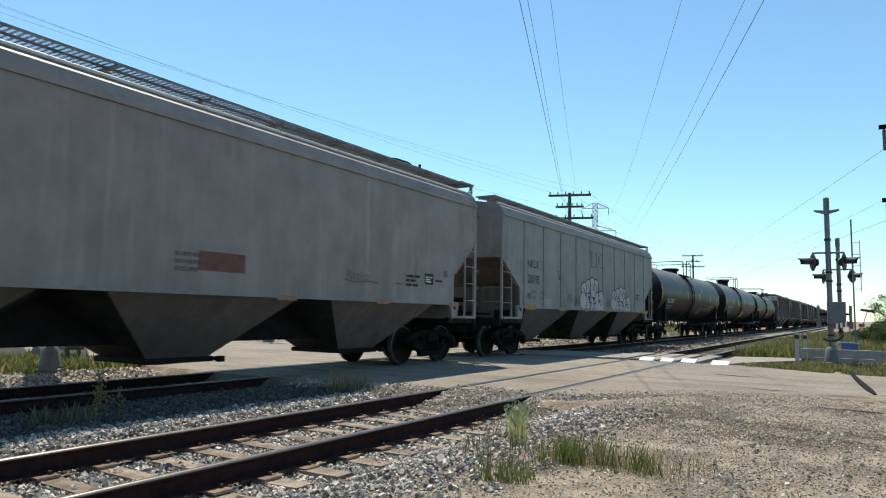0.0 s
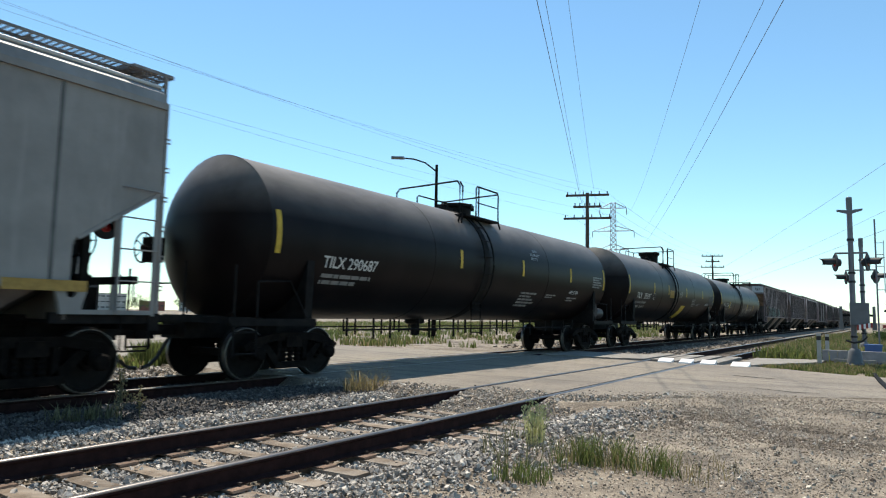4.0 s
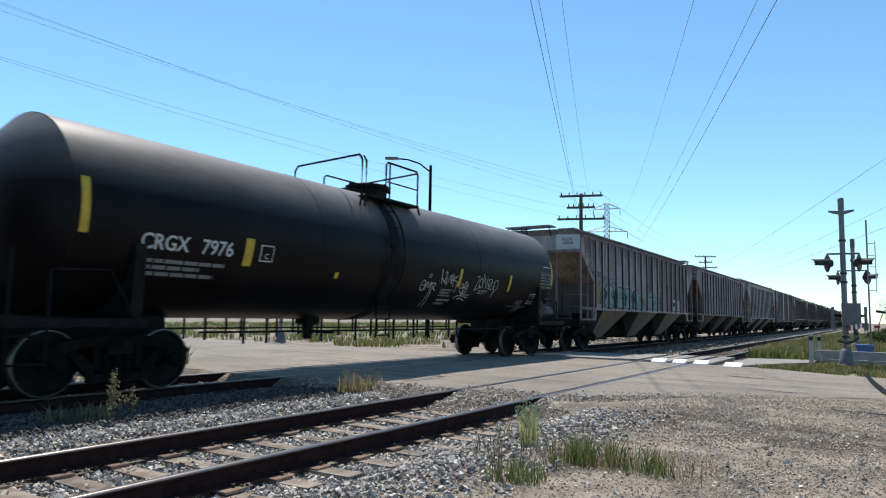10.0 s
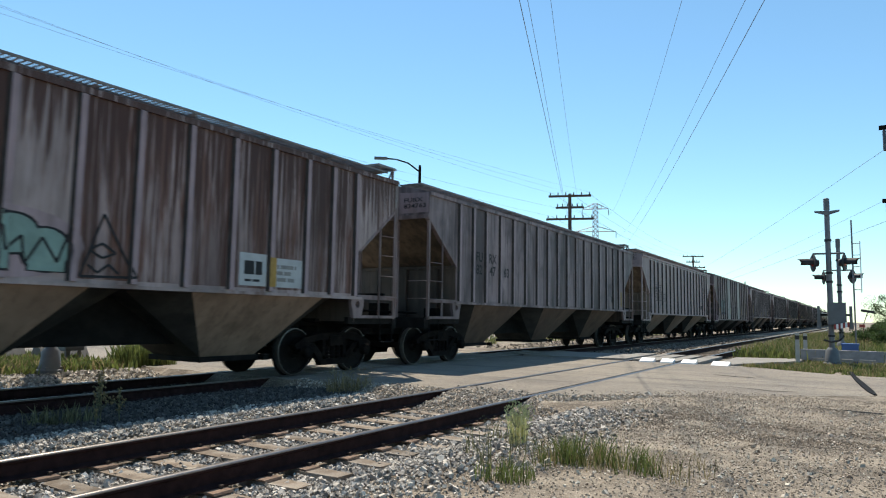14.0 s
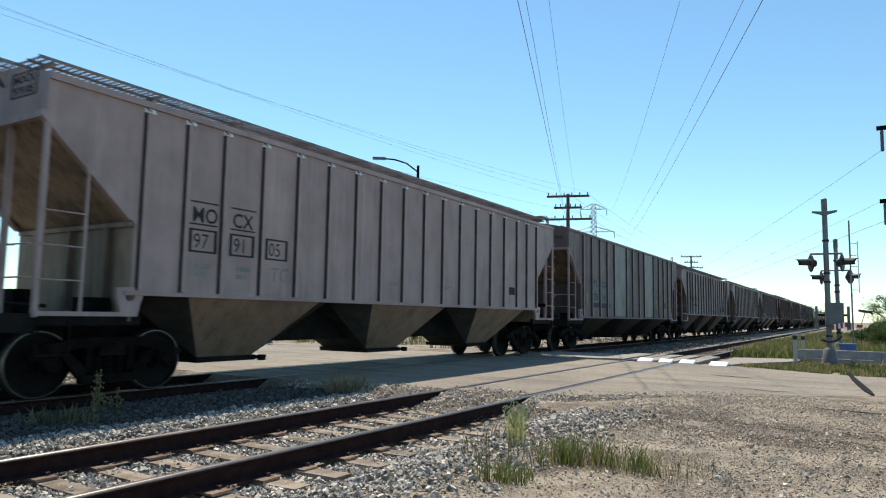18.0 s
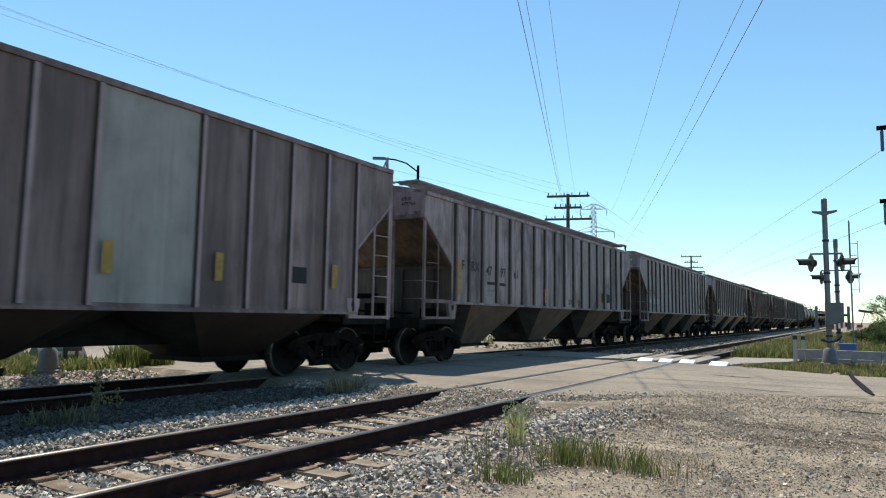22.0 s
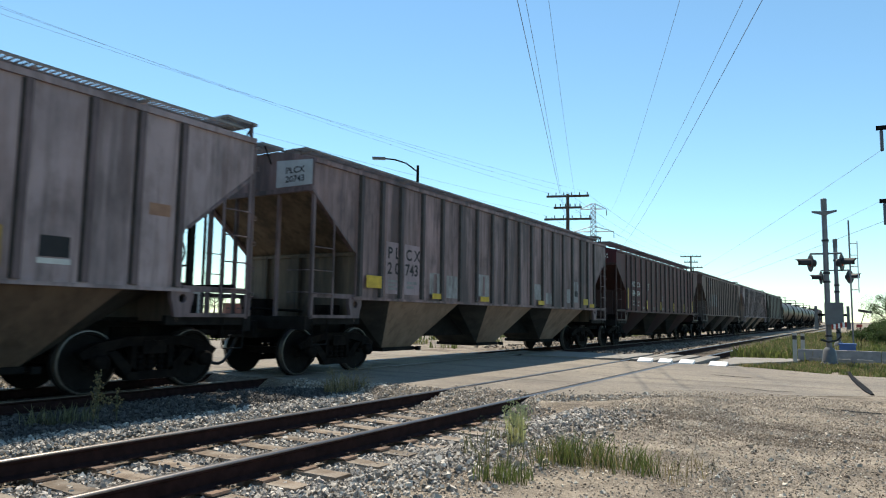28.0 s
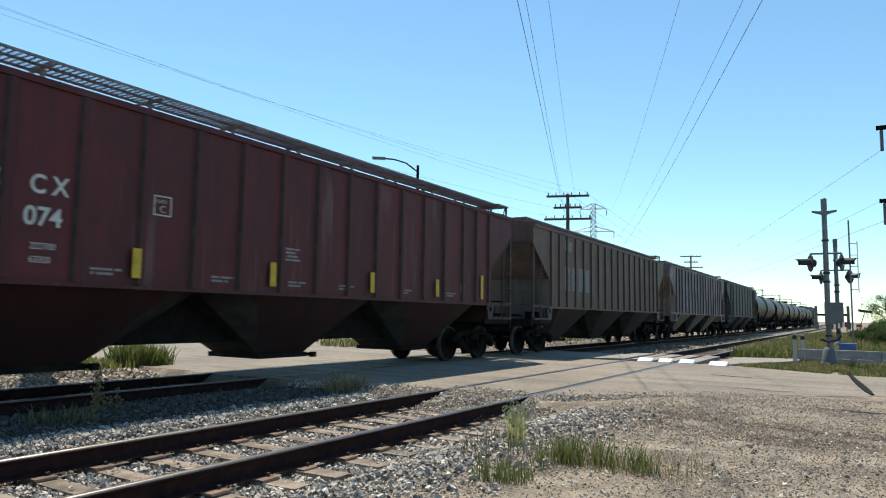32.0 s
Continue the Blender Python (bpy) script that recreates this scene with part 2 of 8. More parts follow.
# ---- mesh helpers ----
class Shape:
    """Gathers vertices and faces of one mesh."""

    def __init__(self):
        self.v, self.f = [], []

    def add(self, verts, faces):
        n = len(self.v)
        self.v += [tuple(p) for p in verts]
        self.f += [tuple(i + n for i in q) for q in faces]
        return self

    def box(self, x0, x1, y0, y1, z0, z1, m=None):
        vs = [(x, y, z) for x in (x0, x1) for y in (y0, y1) for z in (z0, z1)]
        if m:
            vs = [m @ Vector(p) for p in vs]
        return self.add(vs, [(0, 1, 3, 2), (4, 6, 7, 5), (0, 4, 5, 1), (2, 3, 7, 6), (0, 2, 6, 4), (1, 5, 7, 3)])

    def prism(self, poly, a, b, axis="x"):
        """A polygon in the other two axes, drawn out along axis from a to b; counter-clockwise as seen from the axis's tip."""
        n = len(poly)
        put = {"x": lambda p, k: (k, p[0], p[1]), "y": lambda p, k: (p[0], k, p[1]), "z": lambda p, k: (p[0], p[1], k)}[axis]
        vs = [put(p, a) for p in poly] + [put(p, b) for p in poly]
        fs = [tuple(range(n))[::-1], tuple(range(n, 2 * n))] + [(i, (i + 1) % n, n + (i + 1) % n, n + i) for i in range(n)]
        return self.add(vs, fs)

    def tube(self, path, r, sides=6, ends=True):
        path = [Vector(p) for p in path]
        rings = []
        for i, p in enumerate(path):
            d = (path[min(i + 1, len(path) - 1)] - path[max(i - 1, 0)]).normalized()
            u = d.cross(Vector((0, 0, 1)))
            u = d.cross(Vector((1, 0, 0))) if u.length < 1e-3 else u
            u.normalize()
            w = d.cross(u)
            rr = r[i] if isinstance(r, (list, tuple)) else r
            rings.append([p + (u * math.cos(k * math.tau / sides) + w * math.sin(k * math.tau / sides)) * rr for k in range(sides)])
        vs = [q for ring in rings for q in ring]
        fs = [(i * sides + k, i * sides + (k + 1) % sides, (i + 1) * sides + (k + 1) % sides, (i + 1) * sides + k)
              for i in range(len(path) - 1) for k in range(sides)]
        if ends:
            fs += [tuple(range(sides))[::-1], tuple(range(len(vs) - sides, len(vs)))]
        return self.add(vs, fs)

    def lathe(self, prof, axis, centre, sides=24):
        """A profile of (along, radius) turned round an axis through centre."""
        c = Vector(centre)
        e = {"x": (Vector((1, 0, 0)), Vector((0, 1, 0)), Vector((0, 0, 1))), "y": (Vector((0, 1, 0)), Vector((0, 0, 1)), Vector((1, 0, 0))),
             "z": (Vector((0, 0, 1)), Vector((1, 0, 0)), Vector((0, 1, 0)))}[axis]
        vs = [c + e[0] * a + (e[1] * math.cos(k * math.tau / sides) + e[2] * math.sin(k * math.tau / sides)) * r
              for a, r in prof for k in range(sides)]
        fs = [(i * sides + k, i * sides + (k + 1) % sides, (i + 1) * sides + (k + 1) % sides, (i + 1) * sides + k)
              for i in range(len(prof) - 1) for k in range(sides)]
        fs += [tuple(range(sides))[::-1], tuple(range(len(vs) - sides, len(vs)))]
        return self.add(vs, fs)

    def mesh(self, name, material, smooth=True):
        me = bpy.data.meshes.new(name)
        me.from_pydata(self.v, [], self.f)
        me.materials.append(material)
        if smooth:
            me.shade_smooth()
            me.set_sharp_from_angle(angle=radians(32))
        return me


def part(name, shape, material, parent, label="", m=None):
    """Links a shape, or a mesh already made, as one mesh object under a thing or part."""
    me = shape.mesh(name, material) if isinstance(shape, Shape) else shape
    ob = new(name, me)
    if parent:
        ob.parent = parent
    if m:
        ob.matrix_basis = m
    return tagged(ob, label) if label else ob


def thing(name, label, category, m=None, group="", kind=""):
    ob = new(name)
    if m:
        ob.matrix_basis = m
    return tagged(ob, label, category, group, kind)


LETTERS = {}


def letters(text, size, fat=0.0):
    """Flat outline mesh of a text: vertices in its own plane, from its lower left corner."""
    key = (text, size, fat)
    if key not in LETTERS:
        cu = bpy.data.curves.new("letters", "FONT")
        cu.body, cu.size, cu.offset, cu.resolution_u = text, size, fat, 3
        ob = bpy.data.objects.new("letters", cu)
        me = ob.to_mesh()
        LETTERS[key] = ([tuple(v.co[:2]) for v in me.vertices], [tuple(p.vertices) for p in me.polygons])
        ob.to_mesh_clear()
        bpy.data.objects.remove(ob)
    return LETTERS[key]


def lettering(parent, text, size, y, z, material, x=1.604, wide=1.0, fat=0.0, round_tank=None, name="lettering", lean=0.0):
    vs, fs = letters(text, size, fat)
    s = Shape()
    if round_tank:
        r, zc = round_tank
        pts = []
        for u, v in vs:
            a = math.asin((z - zc) / r) + v / r
            pts.append(((r + 0.006) * math.cos(a), y + u * wide, zc + (r + 0.006) * math.sin(a)))
        s.add(pts, fs)
    else:
        s.add([(x, y + u * wide + v * lean, z + v) for u, v in vs], fs)
    return part(name, s.mesh(name, material, False), material, parent)


def bars(parent, y, z, w, h, rows, material, x=1.604, round_tank=None, name="small_print"):
    """Unreadable small print as plain bars."""
    s = Shape()
    step = h / rows
    for i in range(rows):
        zz = z + h - (i + 1) * step
        ww = w * (0.65 + 0.35 * ((i * 7 + 3) % 5) / 4)
        k = y
        while k < y + ww:
            e = min(k + 0.05 + 0.09 * ((i * 5 + int(k * 31)) % 4), y + ww)
            if round_tank:
                r, zc = round_tank
                a0, a1 = math.asin((zz - zc) / r), math.asin((zz + step * 0.6 - zc) / r)
                s.add([((r + 0.006) * math.cos(a), q, zc + (r + 0.006) * math.sin(a)) for q, a in ((k, a0), (e, a0), (e, a1), (k, a1))], [(0, 1, 2, 3)])
            else:
                s.add([(x, k, zz), (x, e, zz), (x, e, zz + step * 0.6), (x, k, zz + step * 0.6)], [(0, 1, 2, 3)])
            k = e + 0.03
    return part(name, s.mesh(name, material, False), material, parent)


def decal(parent, y0, y1, z0, z1, material, x=1.603, name="decal", label="", round_tank=None):
    s = Shape()
    if round_tank:
        r, zc = round_tank
        a0, a1 = math.asin((z0 - zc) / r), math.asin((z1 - zc) / r)
        n = 5
        for i in range(n):
            b0, b1 = a0 + (a1 - a0) * i / n, a0 + (a1 - a0) * (i + 1) / n
            s.add([((r + 0.005) * math.cos(a), q, zc + (r + 0.005) * math.sin(a)) for q, a in ((y0, b0), (y1, b0), (y1, b1), (y0, b1))], [(0, 1, 2, 3)])
    else:
        s.add([(x, y0, z0), (x, y1, z0), (x, y1, z1), (x, y0, z1)], [(0, 1, 2, 3)])
    return part(name, s.mesh(name, material, True), material, parent, label)


# ---- the line: two tracks along y, the road crossing them, the ground ----
NEAR_RAILS = (-4.41, -5.90)
FAR_RAILS = (-9.55, -11.05)
TRAIN_X = -10.30
ROAD_Y = (9.3, 19.7)


def smooth(a, b, t):
    t = max(0.0, min(1.0, (t - a) / (b - a)))
    return t * t * (3 - 2 * t)


def near_edge(x):
    if x < -4.4:
        e = 9.3 + 0.25 * noise.noise((x * 0.7, 0, 0)) + 0.45 * smooth(-6.8, -6.2, x)
        if x < -12:
            e += 0.12 * (-12 - x) ** 0.9
    elif x < -2.9:
        e = 9.75 + (x + 4.4) / 1.5 * 1.25
    elif x < 0.3:
        e = 11 + (x + 2.9) / 3.2 * 2.6
    else:
        e = 13.6 + min(1.2, (x - 0.3) * 0.3)
    return e + 0.16 * noise.noise((x * 2.3, 3, 0)) + 0.05 * noise.noise((x * 9, 3, 0))


def far_edge(x):
    return ROAD_Y[1] - 1.5 * smooth(-3.1, 0.0, x) + (0.12 * noise.noise((x * 2.0, 5, 5)) if x > -3 else 0)


def ground_z(x, y):
    """Level of the ground: low in the track beds, level with the road beside it."""
    off = max(smooth(9.7, 9.1, y), smooth(23.8, 24.6, y))
    near = smooth(-3.2, -3.9, x) * smooth(-6.75, -6.35, x)
    main = smooth(-8.75, -9.15, x) * smooth(-13.2, -12.2, x)
    between = smooth(-6.3, -6.7, x) * smooth(-9.2, -8.8, x)
    lot = smooth(-3.6, -2.7, x) * smooth(17.0, 15.0, y)
    z = -0.06 + 0.036 * lot - off * (0.185 * near + 0.13 * main + 0.06 * between)
    z += 0.012 * noise.noise((x * 1.3, y * 1.3, 0)) + 0.03 * noise.noise((x * 0.35, y * 0.35, 4)) * off * (1 - lot)
    if -95 < x < 65 and 8.5 < y < 20.5:
        inside = smooth(0.0, 0.4, y - near_edge(x)) * smooth(0.0, 0.3, far_edge(x) - y)
        z = z * (1 - inside) - 0.13 * inside
    if x > -2 and y > 20:
        z += 0.5 * smooth(30, 70, y) * smooth(0, 12, x)
    return z


def build_ground():
    def steps(a, b, fine, far):
        out = list(np.arange(a, b + 1e-6, fine))
        d = fine
        while out[-1] < far:
            d *= 1.35
            out.append(out[-1] + d)
        lo = []
        d, p = fine, a
        while p > -far:
            d *= 1.35
            p -= d
            lo.append(p)
        return lo[::-1] + out
    xs, ys = steps(-16, 4, 0.16, 3000), steps(-2, 27, 0.16, 3000)
    s = Shape()
    s.v = [(x, y, ground_z(x, y)) for y in ys for x in xs]
    n = len(xs)
    s.f = [(j * n + i, j * n + i + 1, (j + 1) * n + i + 1, (j + 1) * n + i) for j in range(len(ys) - 1) for i in range(n - 1)]
    return tagged(part("ground", s, M["ground"], None), "gravelly dry dirt ground reaching the horizon", "ground", kind="structure")


ground = build_ground()


def rail_shape(x, y0, y1):
    """Rail profile, head up to z = 0: body and polished head as two shapes."""
    body, head = Shape(), Shape()
    prof = [(-0.07, -0.172), (0.07, -0.172), (0.07, -0.16), (0.012, -0.14), (0.009, -0.055), (0.035, -0.035), (0.034, -0.018), (-0.034, -0.018), (-0.035, -0.035), (-0.009, -0.055), (-0.012, -0.14), (-0.07, -0.16)]
    body.prism([(x + p, q) for p, q in prof][::-1], y0, y1, "y")
    arc = [(x - 0.036, -0.02)] + [(x + 0.036 * k / 6, -0.013 * abs(k / 6) ** 3.2) for k in range(-6, 7)] + [(x + 0.036, -0.02)]
    head.prism(arc, y0, y1, "y")
    return body, head


def build_track(name, rails, label):
    t = thing(name, label, "railway track", kind="structure")
    for x in rails:
        body, head = rail_shape(x, -40, 700)
        r = part("rail", body, M["rail_side"], t)
        part("rail_head", head, M["rail_top"], r)
    return t


near_track = build_track("near_track", NEAR_RAILS, "rusty siding track on weathered wooden ties")
far_track = build_track("main_track", FAR_RAILS, "main line track carrying the freight train")


def ramp_length(x):
    """How far the broken edge of the road slopes out into the gravel."""
    return (0.5 + 1.1 * smooth(-7.0, -6.3, x) * smooth(-3.4, -4.0, x)) * (1 + 0.5 * noise.noise((x * 2.1, 8, 1)))


# road: strips between the flangeways, with an uneven near edge
def build_road():
    s = Shape()
    cuts = [-90.0]
    for x in sorted(FAR_RAILS + NEAR_RAILS):
        inner = 1 if x in (min(FAR_RAILS), min(NEAR_RAILS)) else -1
        a, b = (x - 0.045, x + 0.10) if inner > 0 else (x - 0.10, x + 0.045)
        cuts += [a, b]
    cuts += [60.0]
    out = ramp_length

    for a, b in zip(cuts[::2], cuts[1::2]):
        if b - a > 20:
            n = 90
            k = [a + (b - a) * ((i / n) ** 3 if b > 0 else 1 - (1 - i / n) ** 3) for i in range(n + 1)]
        else:
            n = max(2, int((b - a) / 0.15))
            k = [a + (b - a) * i / n for i in range(n + 1)]
        for u, w in zip(k, k[1:]):
            eu, ew = near_edge(u), near_edge(w)
            vs = [(u, eu, -0.012), (w, ew, -0.012), (w, far_edge(w), -0.012), (u, far_edge(u), -0.012),
                  (u, eu - out(u), -0.3 if u < -3.6 else -0.2), (w, ew - out(w), -0.3 if w < -3.6 else -0.2), (w, far_edge(w) + 0.1, -0.2), (u, far_edge(u) + 0.1, -0.2)]
            s.add(vs, [(0, 1, 2, 3), (4, 5, 1, 0), (3, 2, 6, 7), (0, 3, 7, 4), (1, 5, 6, 2)])
    me = s.mesh("road", M["asphalt"], False)
    me.materials.append(M["ground"])
    for p in me.polygons:
        if p.normal.y < -0.2 and p.normal.z < 0.98:
            p.material_index = 1
    return tagged(part("road", me, None, None), "worn pale asphalt road crossing the tracks", "road", kind="structure")


road = build_road()


# concrete footway beside the road, with white-painted kerb faces
def build_footway():
    t = thing("pavement", "concrete footway panels across the tracks with white kerb faces", "pavement", kind="structure")
    for a, b in ((-6.6, -6.0), (-5.78, -5.55)):
        s = Shape()
        s.box(a, b, 20.0, 23.6, -0.2, 0.03)
        part("panel", s, M["concrete"], t)
    for a, b, y0 in ((-5.46, -5.04, 19.8), (-4.88, -4.5, 19.8), (-4.32, -3.9, 19.8)):
        s = Shape()
        s.box(a, b, y0 + 0.02, 23.6, -0.2, 0.03)
        p = part("panel", s, M["concrete"], t)
        k = Shape()
        k.prism([(y0 - 0.34, -0.1), (y0 + 0.015, -0.1), (y0 + 0.015, 0.1), (y0 - 0.3, 0.02)], a + 0.02, b - 0.02)
        part("kerb_ramp", k, M["white"], p, "white painted sloping kerb end")
    s = Shape()
    s.prism([(-3.5, 20.1), (-3.0, 19.75), (-2.9, 20.3), (-1.65, 23.0), (-1.6, 24.6), (-3.5, 23.7)], -0.2, 0.02, "z")
    p = part("panel", s, M["concrete"], t)
    k = Shape()
    k.prism([(19.35, -0.1), (19.75, -0.1), (19.75, 0.09), (19.37, 0.0)], -3.5, -3.06)
    part("kerb_ramp", k, M["white"], p, "white painted sloping kerb end")
    s = Shape()
    s.box(-9.4, -6.6, 20.3, 23.2, -0.15, 0.0)
    part("panel", s, M["concrete"], t)
    return t


footway = build_footway()


# ---- freight cars ----
WHEEL_R = 0.457


def shared_truck_meshes():
    d = {}
    fr = Shape()
    # cast side frame: top chord, pedestal jaws, diagonals, bottom chord
    outer = [(-1.18, 0.6), (-0.95, 0.72), (-0.45, 0.82), (0.45, 0.82), (0.95, 0.72), (1.18, 0.6), (1.1, 0.5), (0.9, 0.58), (0.45, 0.68), (-0.45, 0.68), (-0.9, 0.58), (-1.1, 0.5)]
    fr.prism(outer[::-1], -0.07, 0.09)
    fr.prism([(-0.75, 0.6), (-0.6, 0.62), (-0.26, 0.3), (-0.4, 0.2)][::-1], -0.05, 0.07)
    fr.prism([(0.75, 0.6), (0.4, 0.2), (0.26, 0.3), (0.6, 0.62)][::-1], -0.05, 0.07)
    fr.box(-0.06, 0.08, -0.42, 0.42, 0.18, 0.3)
    fr.box(-0.05, 0.07, -0.36, -0.27, 0.28, 0.7)
    fr.box(-0.05, 0.07, 0.27, 0.36, 0.28, 0.7)
    for y in (-0.89, 0.89):
        fr.box(-0.08, 0.1, y - 0.13, y + 0.13, 0.48, 0.66)
    d["frame"] = fr.mesh("side_frame", M["truck"])
    cap = Shape()
    cap.lathe([(0.0, 0.12), (0.1, 0.12), (0.13, 0.09), (0.14, 0.04)], "x", (0, 0, 0), 14)
    d["cap"] = cap.mesh("bearing_cap", M["truck"])
    spr = Shape()
    for y in (-0.17, 0.0, 0.17):
        spr.lathe([(0.3, 0.05), (0.34, 0.07), (0.38, 0.05), (0.42, 0.07), (0.46, 0.05), (0.5, 0.07), (0.54, 0.05), (0.58, 0.06)], "z", (0.0, y, 0), 8)
    d["springs"] = spr.mesh("spring_nest", M["truck"])
    bol = Shape()
    bol.box(-1.12, 1.12, -0.2, 0.2, 0.56, 0.76)
    bol.box(-0.35, 0.35, -0.25, 0.25, 0.7, 0.95)
    bol.box(-0.6, 0.6, -1.0, -0.94, 0.4, 0.52)
    bol.box(-0.6, 0.6, 0.94, 1.0, 0.4, 0.52)
    d["bolster"] = bol.mesh("truck_bolster", M["truck"])
    ws = Shape()
    for sx in (-1, 1):
        ws.lathe([(sx * k, r) for k, r in ((0.68, 0.485), (0.71, 0.485), (0.725, 0.457), (0.82, 0.452), (0.823, 0.436))] +
                 [(sx * k, r) for k, r in ((0.825, 0.40), (0.79, 0.385), (0.77, 0.22), (0.79, 0.14), (0.85, 0.12), (0.86, 0.02))], "x", (0, 0, 0), 28)
        for a in range(4):
            c, q = math.cos(a * math.tau / 4 + 0.4), math.sin(a * math.tau / 4 + 0.4)
            ws.box(sx * 0.772 - 0.012, sx * 0.772 + 0.012, c * 0.29 - 0.035, c * 0.29 + 0.035, q * 0.29 - 0.035, q * 0.29 + 0.035)
    ws.lathe([(-0.95, 0.075), (0.95, 0.075)], "x", (0, 0, 0), 10)
    d["wheelset"] = ws.mesh("wheelset", M["wheel"])
    me = d["wheelset"]
    me.materials.append(M["rim"])
    for p in me.polygons:
        rad = math.hypot(p.center.y, p.center.z)
        if rad > 0.437 and abs(p.center.x) > 0.722:
            p.material_index = 1
    cp = Shape()
    cp.box(-0.09, 0.09, -0.75, 0.0, 0.78, 0.95)
    cp.prism([(-0.12, 0.0), (0.12, 0.0), (0.14, 0.2), (0.02, 0.3), (-0.02, 0.17), (-0.13, 0.16)], 0.72, 1.0, "z")
    d["coupler"] = cp.mesh("coupler", M["truck"])
    hs = Shape()
    hs.tube([(0.22, -0.35, 0.85), (0.25, -0.2, 0.66), (0.22, -0.02, 0.4), (0.12, 0.2, 0.27), (0.0, 0.42, 0.24)], 0.03, 8)
    d["hose"] = hs.mesh("air_hose", M["black"])
    bw = Shape()
    n = 20
    bw.tube([(math.cos(k * math.tau / n) * 0.27, 0, math.sin(k * math.tau / n) * 0.27) for k in range(n + 1)], 0.017, 6)
    for k in range(5):
        a = k * math.tau / 5
        bw.tube([(0, 0.02, 0), (math.cos(a) * 0.27, 0, math.sin(a) * 0.27)], 0.011, 5)
    bw.lathe([(-0.03, 0.05), (0.05, 0.05)], "y", (0, 0, 0), 10)
    d["brake_wheel"] = bw.mesh("brake_wheel", M["truck"])
    return d


TM = shared_truck_meshes()
WHEELSETS = []
CARS = []
PANELS = {}


def add_trucks(car, half_centres):
    for cy in (-half_centres, half_centres):
        tr = part("truck", TM["bolster"], None, car, "", pose(0, cy, 0))
        for sx in (-1, 1):
            f = part("side_frame", TM["frame"], None, tr, "", pose(sx * 1.0, 0, 0, 0, 0, 0 if sx > 0 else 180))
            part("spring_nest", TM["springs"], None, tr, "", pose(sx * 1.0, 0, 0))
            for y in (-0.89, 0.89):
                part("bearing_cap", TM["cap"], None, tr, "", pose(sx * 1.1, y, WHEEL_R, 0, 0, 0 if sx > 0 else 180))
        for y in (-0.89, 0.89):
            w = part("wheelset", TM["wheelset"], None, tr, "", pose(0, y, WHEEL_R))
            WHEELSETS.append((w, y))


def add_draft_gear(car, half):
    for s in (-1, 1):
        turn = 0 if s > 0 else 180
        part("coupler", TM["coupler"], None, car, "", pose(0, s * (half - 0.12), 0, 0, 0, turn))
        part("air_hose", TM["hose"], None, car, "", pose(0, s * (half - 0.42), 0, 0, 0, turn))


BOARDS = {}


def running_board(half):
    """Grated walkway along both sides of the roof, joined: open cross bars between two angles."""
    key = round(half, 2)
    if key not in BOARDS:
        s = Shape()
        for sx in (-1, 1):
            xa, xb = sorted((sx * 0.66, sx * 1.27))
            for x in (xa, (xa + xb) / 2, xb):
                s.box(x - 0.012, x + 0.012, -half, half, -0.03, 0.006)
            n = int(2 * half / 0.09)
            for i in range(n):
                y = -half + (i + 0.5) * 2 * half / n
                s.box(xa, xb, y - 0.014, y + 0.014, -0.02, 0.003)
        BOARDS[key] = s.mesh("running_board", M["board"])
    return BOARDS[key]


def grating(x0, x1, y0, y1, z):
    """A grated platform with a thin rim."""
    s = Shape()
    for x in (x0, x1):
        s.box(x - 0.012, x + 0.012, y0, y1, z - 0.04, z + 0.006)
    for y in (y0, y1):
        s.box(x0, x1, y - 0.012, y + 0.012, z - 0.04, z + 0.006)
    n = int((y1 - y0) / 0.07)
    for i in range(1, n):
        y = y0 + (y1 - y0) * i / n
        s.box(x0, x1, y - 0.012, y + 0.012, z - 0.02, z + 0.003)
    for i in range(1, 4):
        x = x0 + (x1 - x0) * i / 4
        s.box(x - 0.008, x + 0.008, y0, y1, z - 0.026, z - 0.004)
    return s


# pale tone stands for the bright sunlit line along the roof edge
M["roofpale"] = mat("sunlit_roof_edge_pale", (0.5, 0.5, 0.48), 0.5, 0, 0.1, 5, 0.0)
M["slope"] = mat("near_black_slope_sheet", (0.022, 0.019, 0.017), 0.85, 0, 0.4, 3, 0.15, 30, (0.05, 0.042, 0.034), (0.5, 0.75), 1.5)
M["board"] = mat("grimy_galvanised_grating", (0.2, 0.19, 0.18), 0.6, 0.3, 0.3, 3, 0.0)


def rib_places(first, last, ribs, close):
    """Ribs along a side: the two spans at each end are narrower."""
    n = ribs - 1
    if not close:
        return [first + (last - first) * i / n for i in range(ribs)]
    mid = (last - first - 4 * close) / (n - 4)
    out = [first]
    for i in range(n):
        out.append(out[-1] + (close if i in (0, 1, n - 2, n - 1) else mid))
    return out


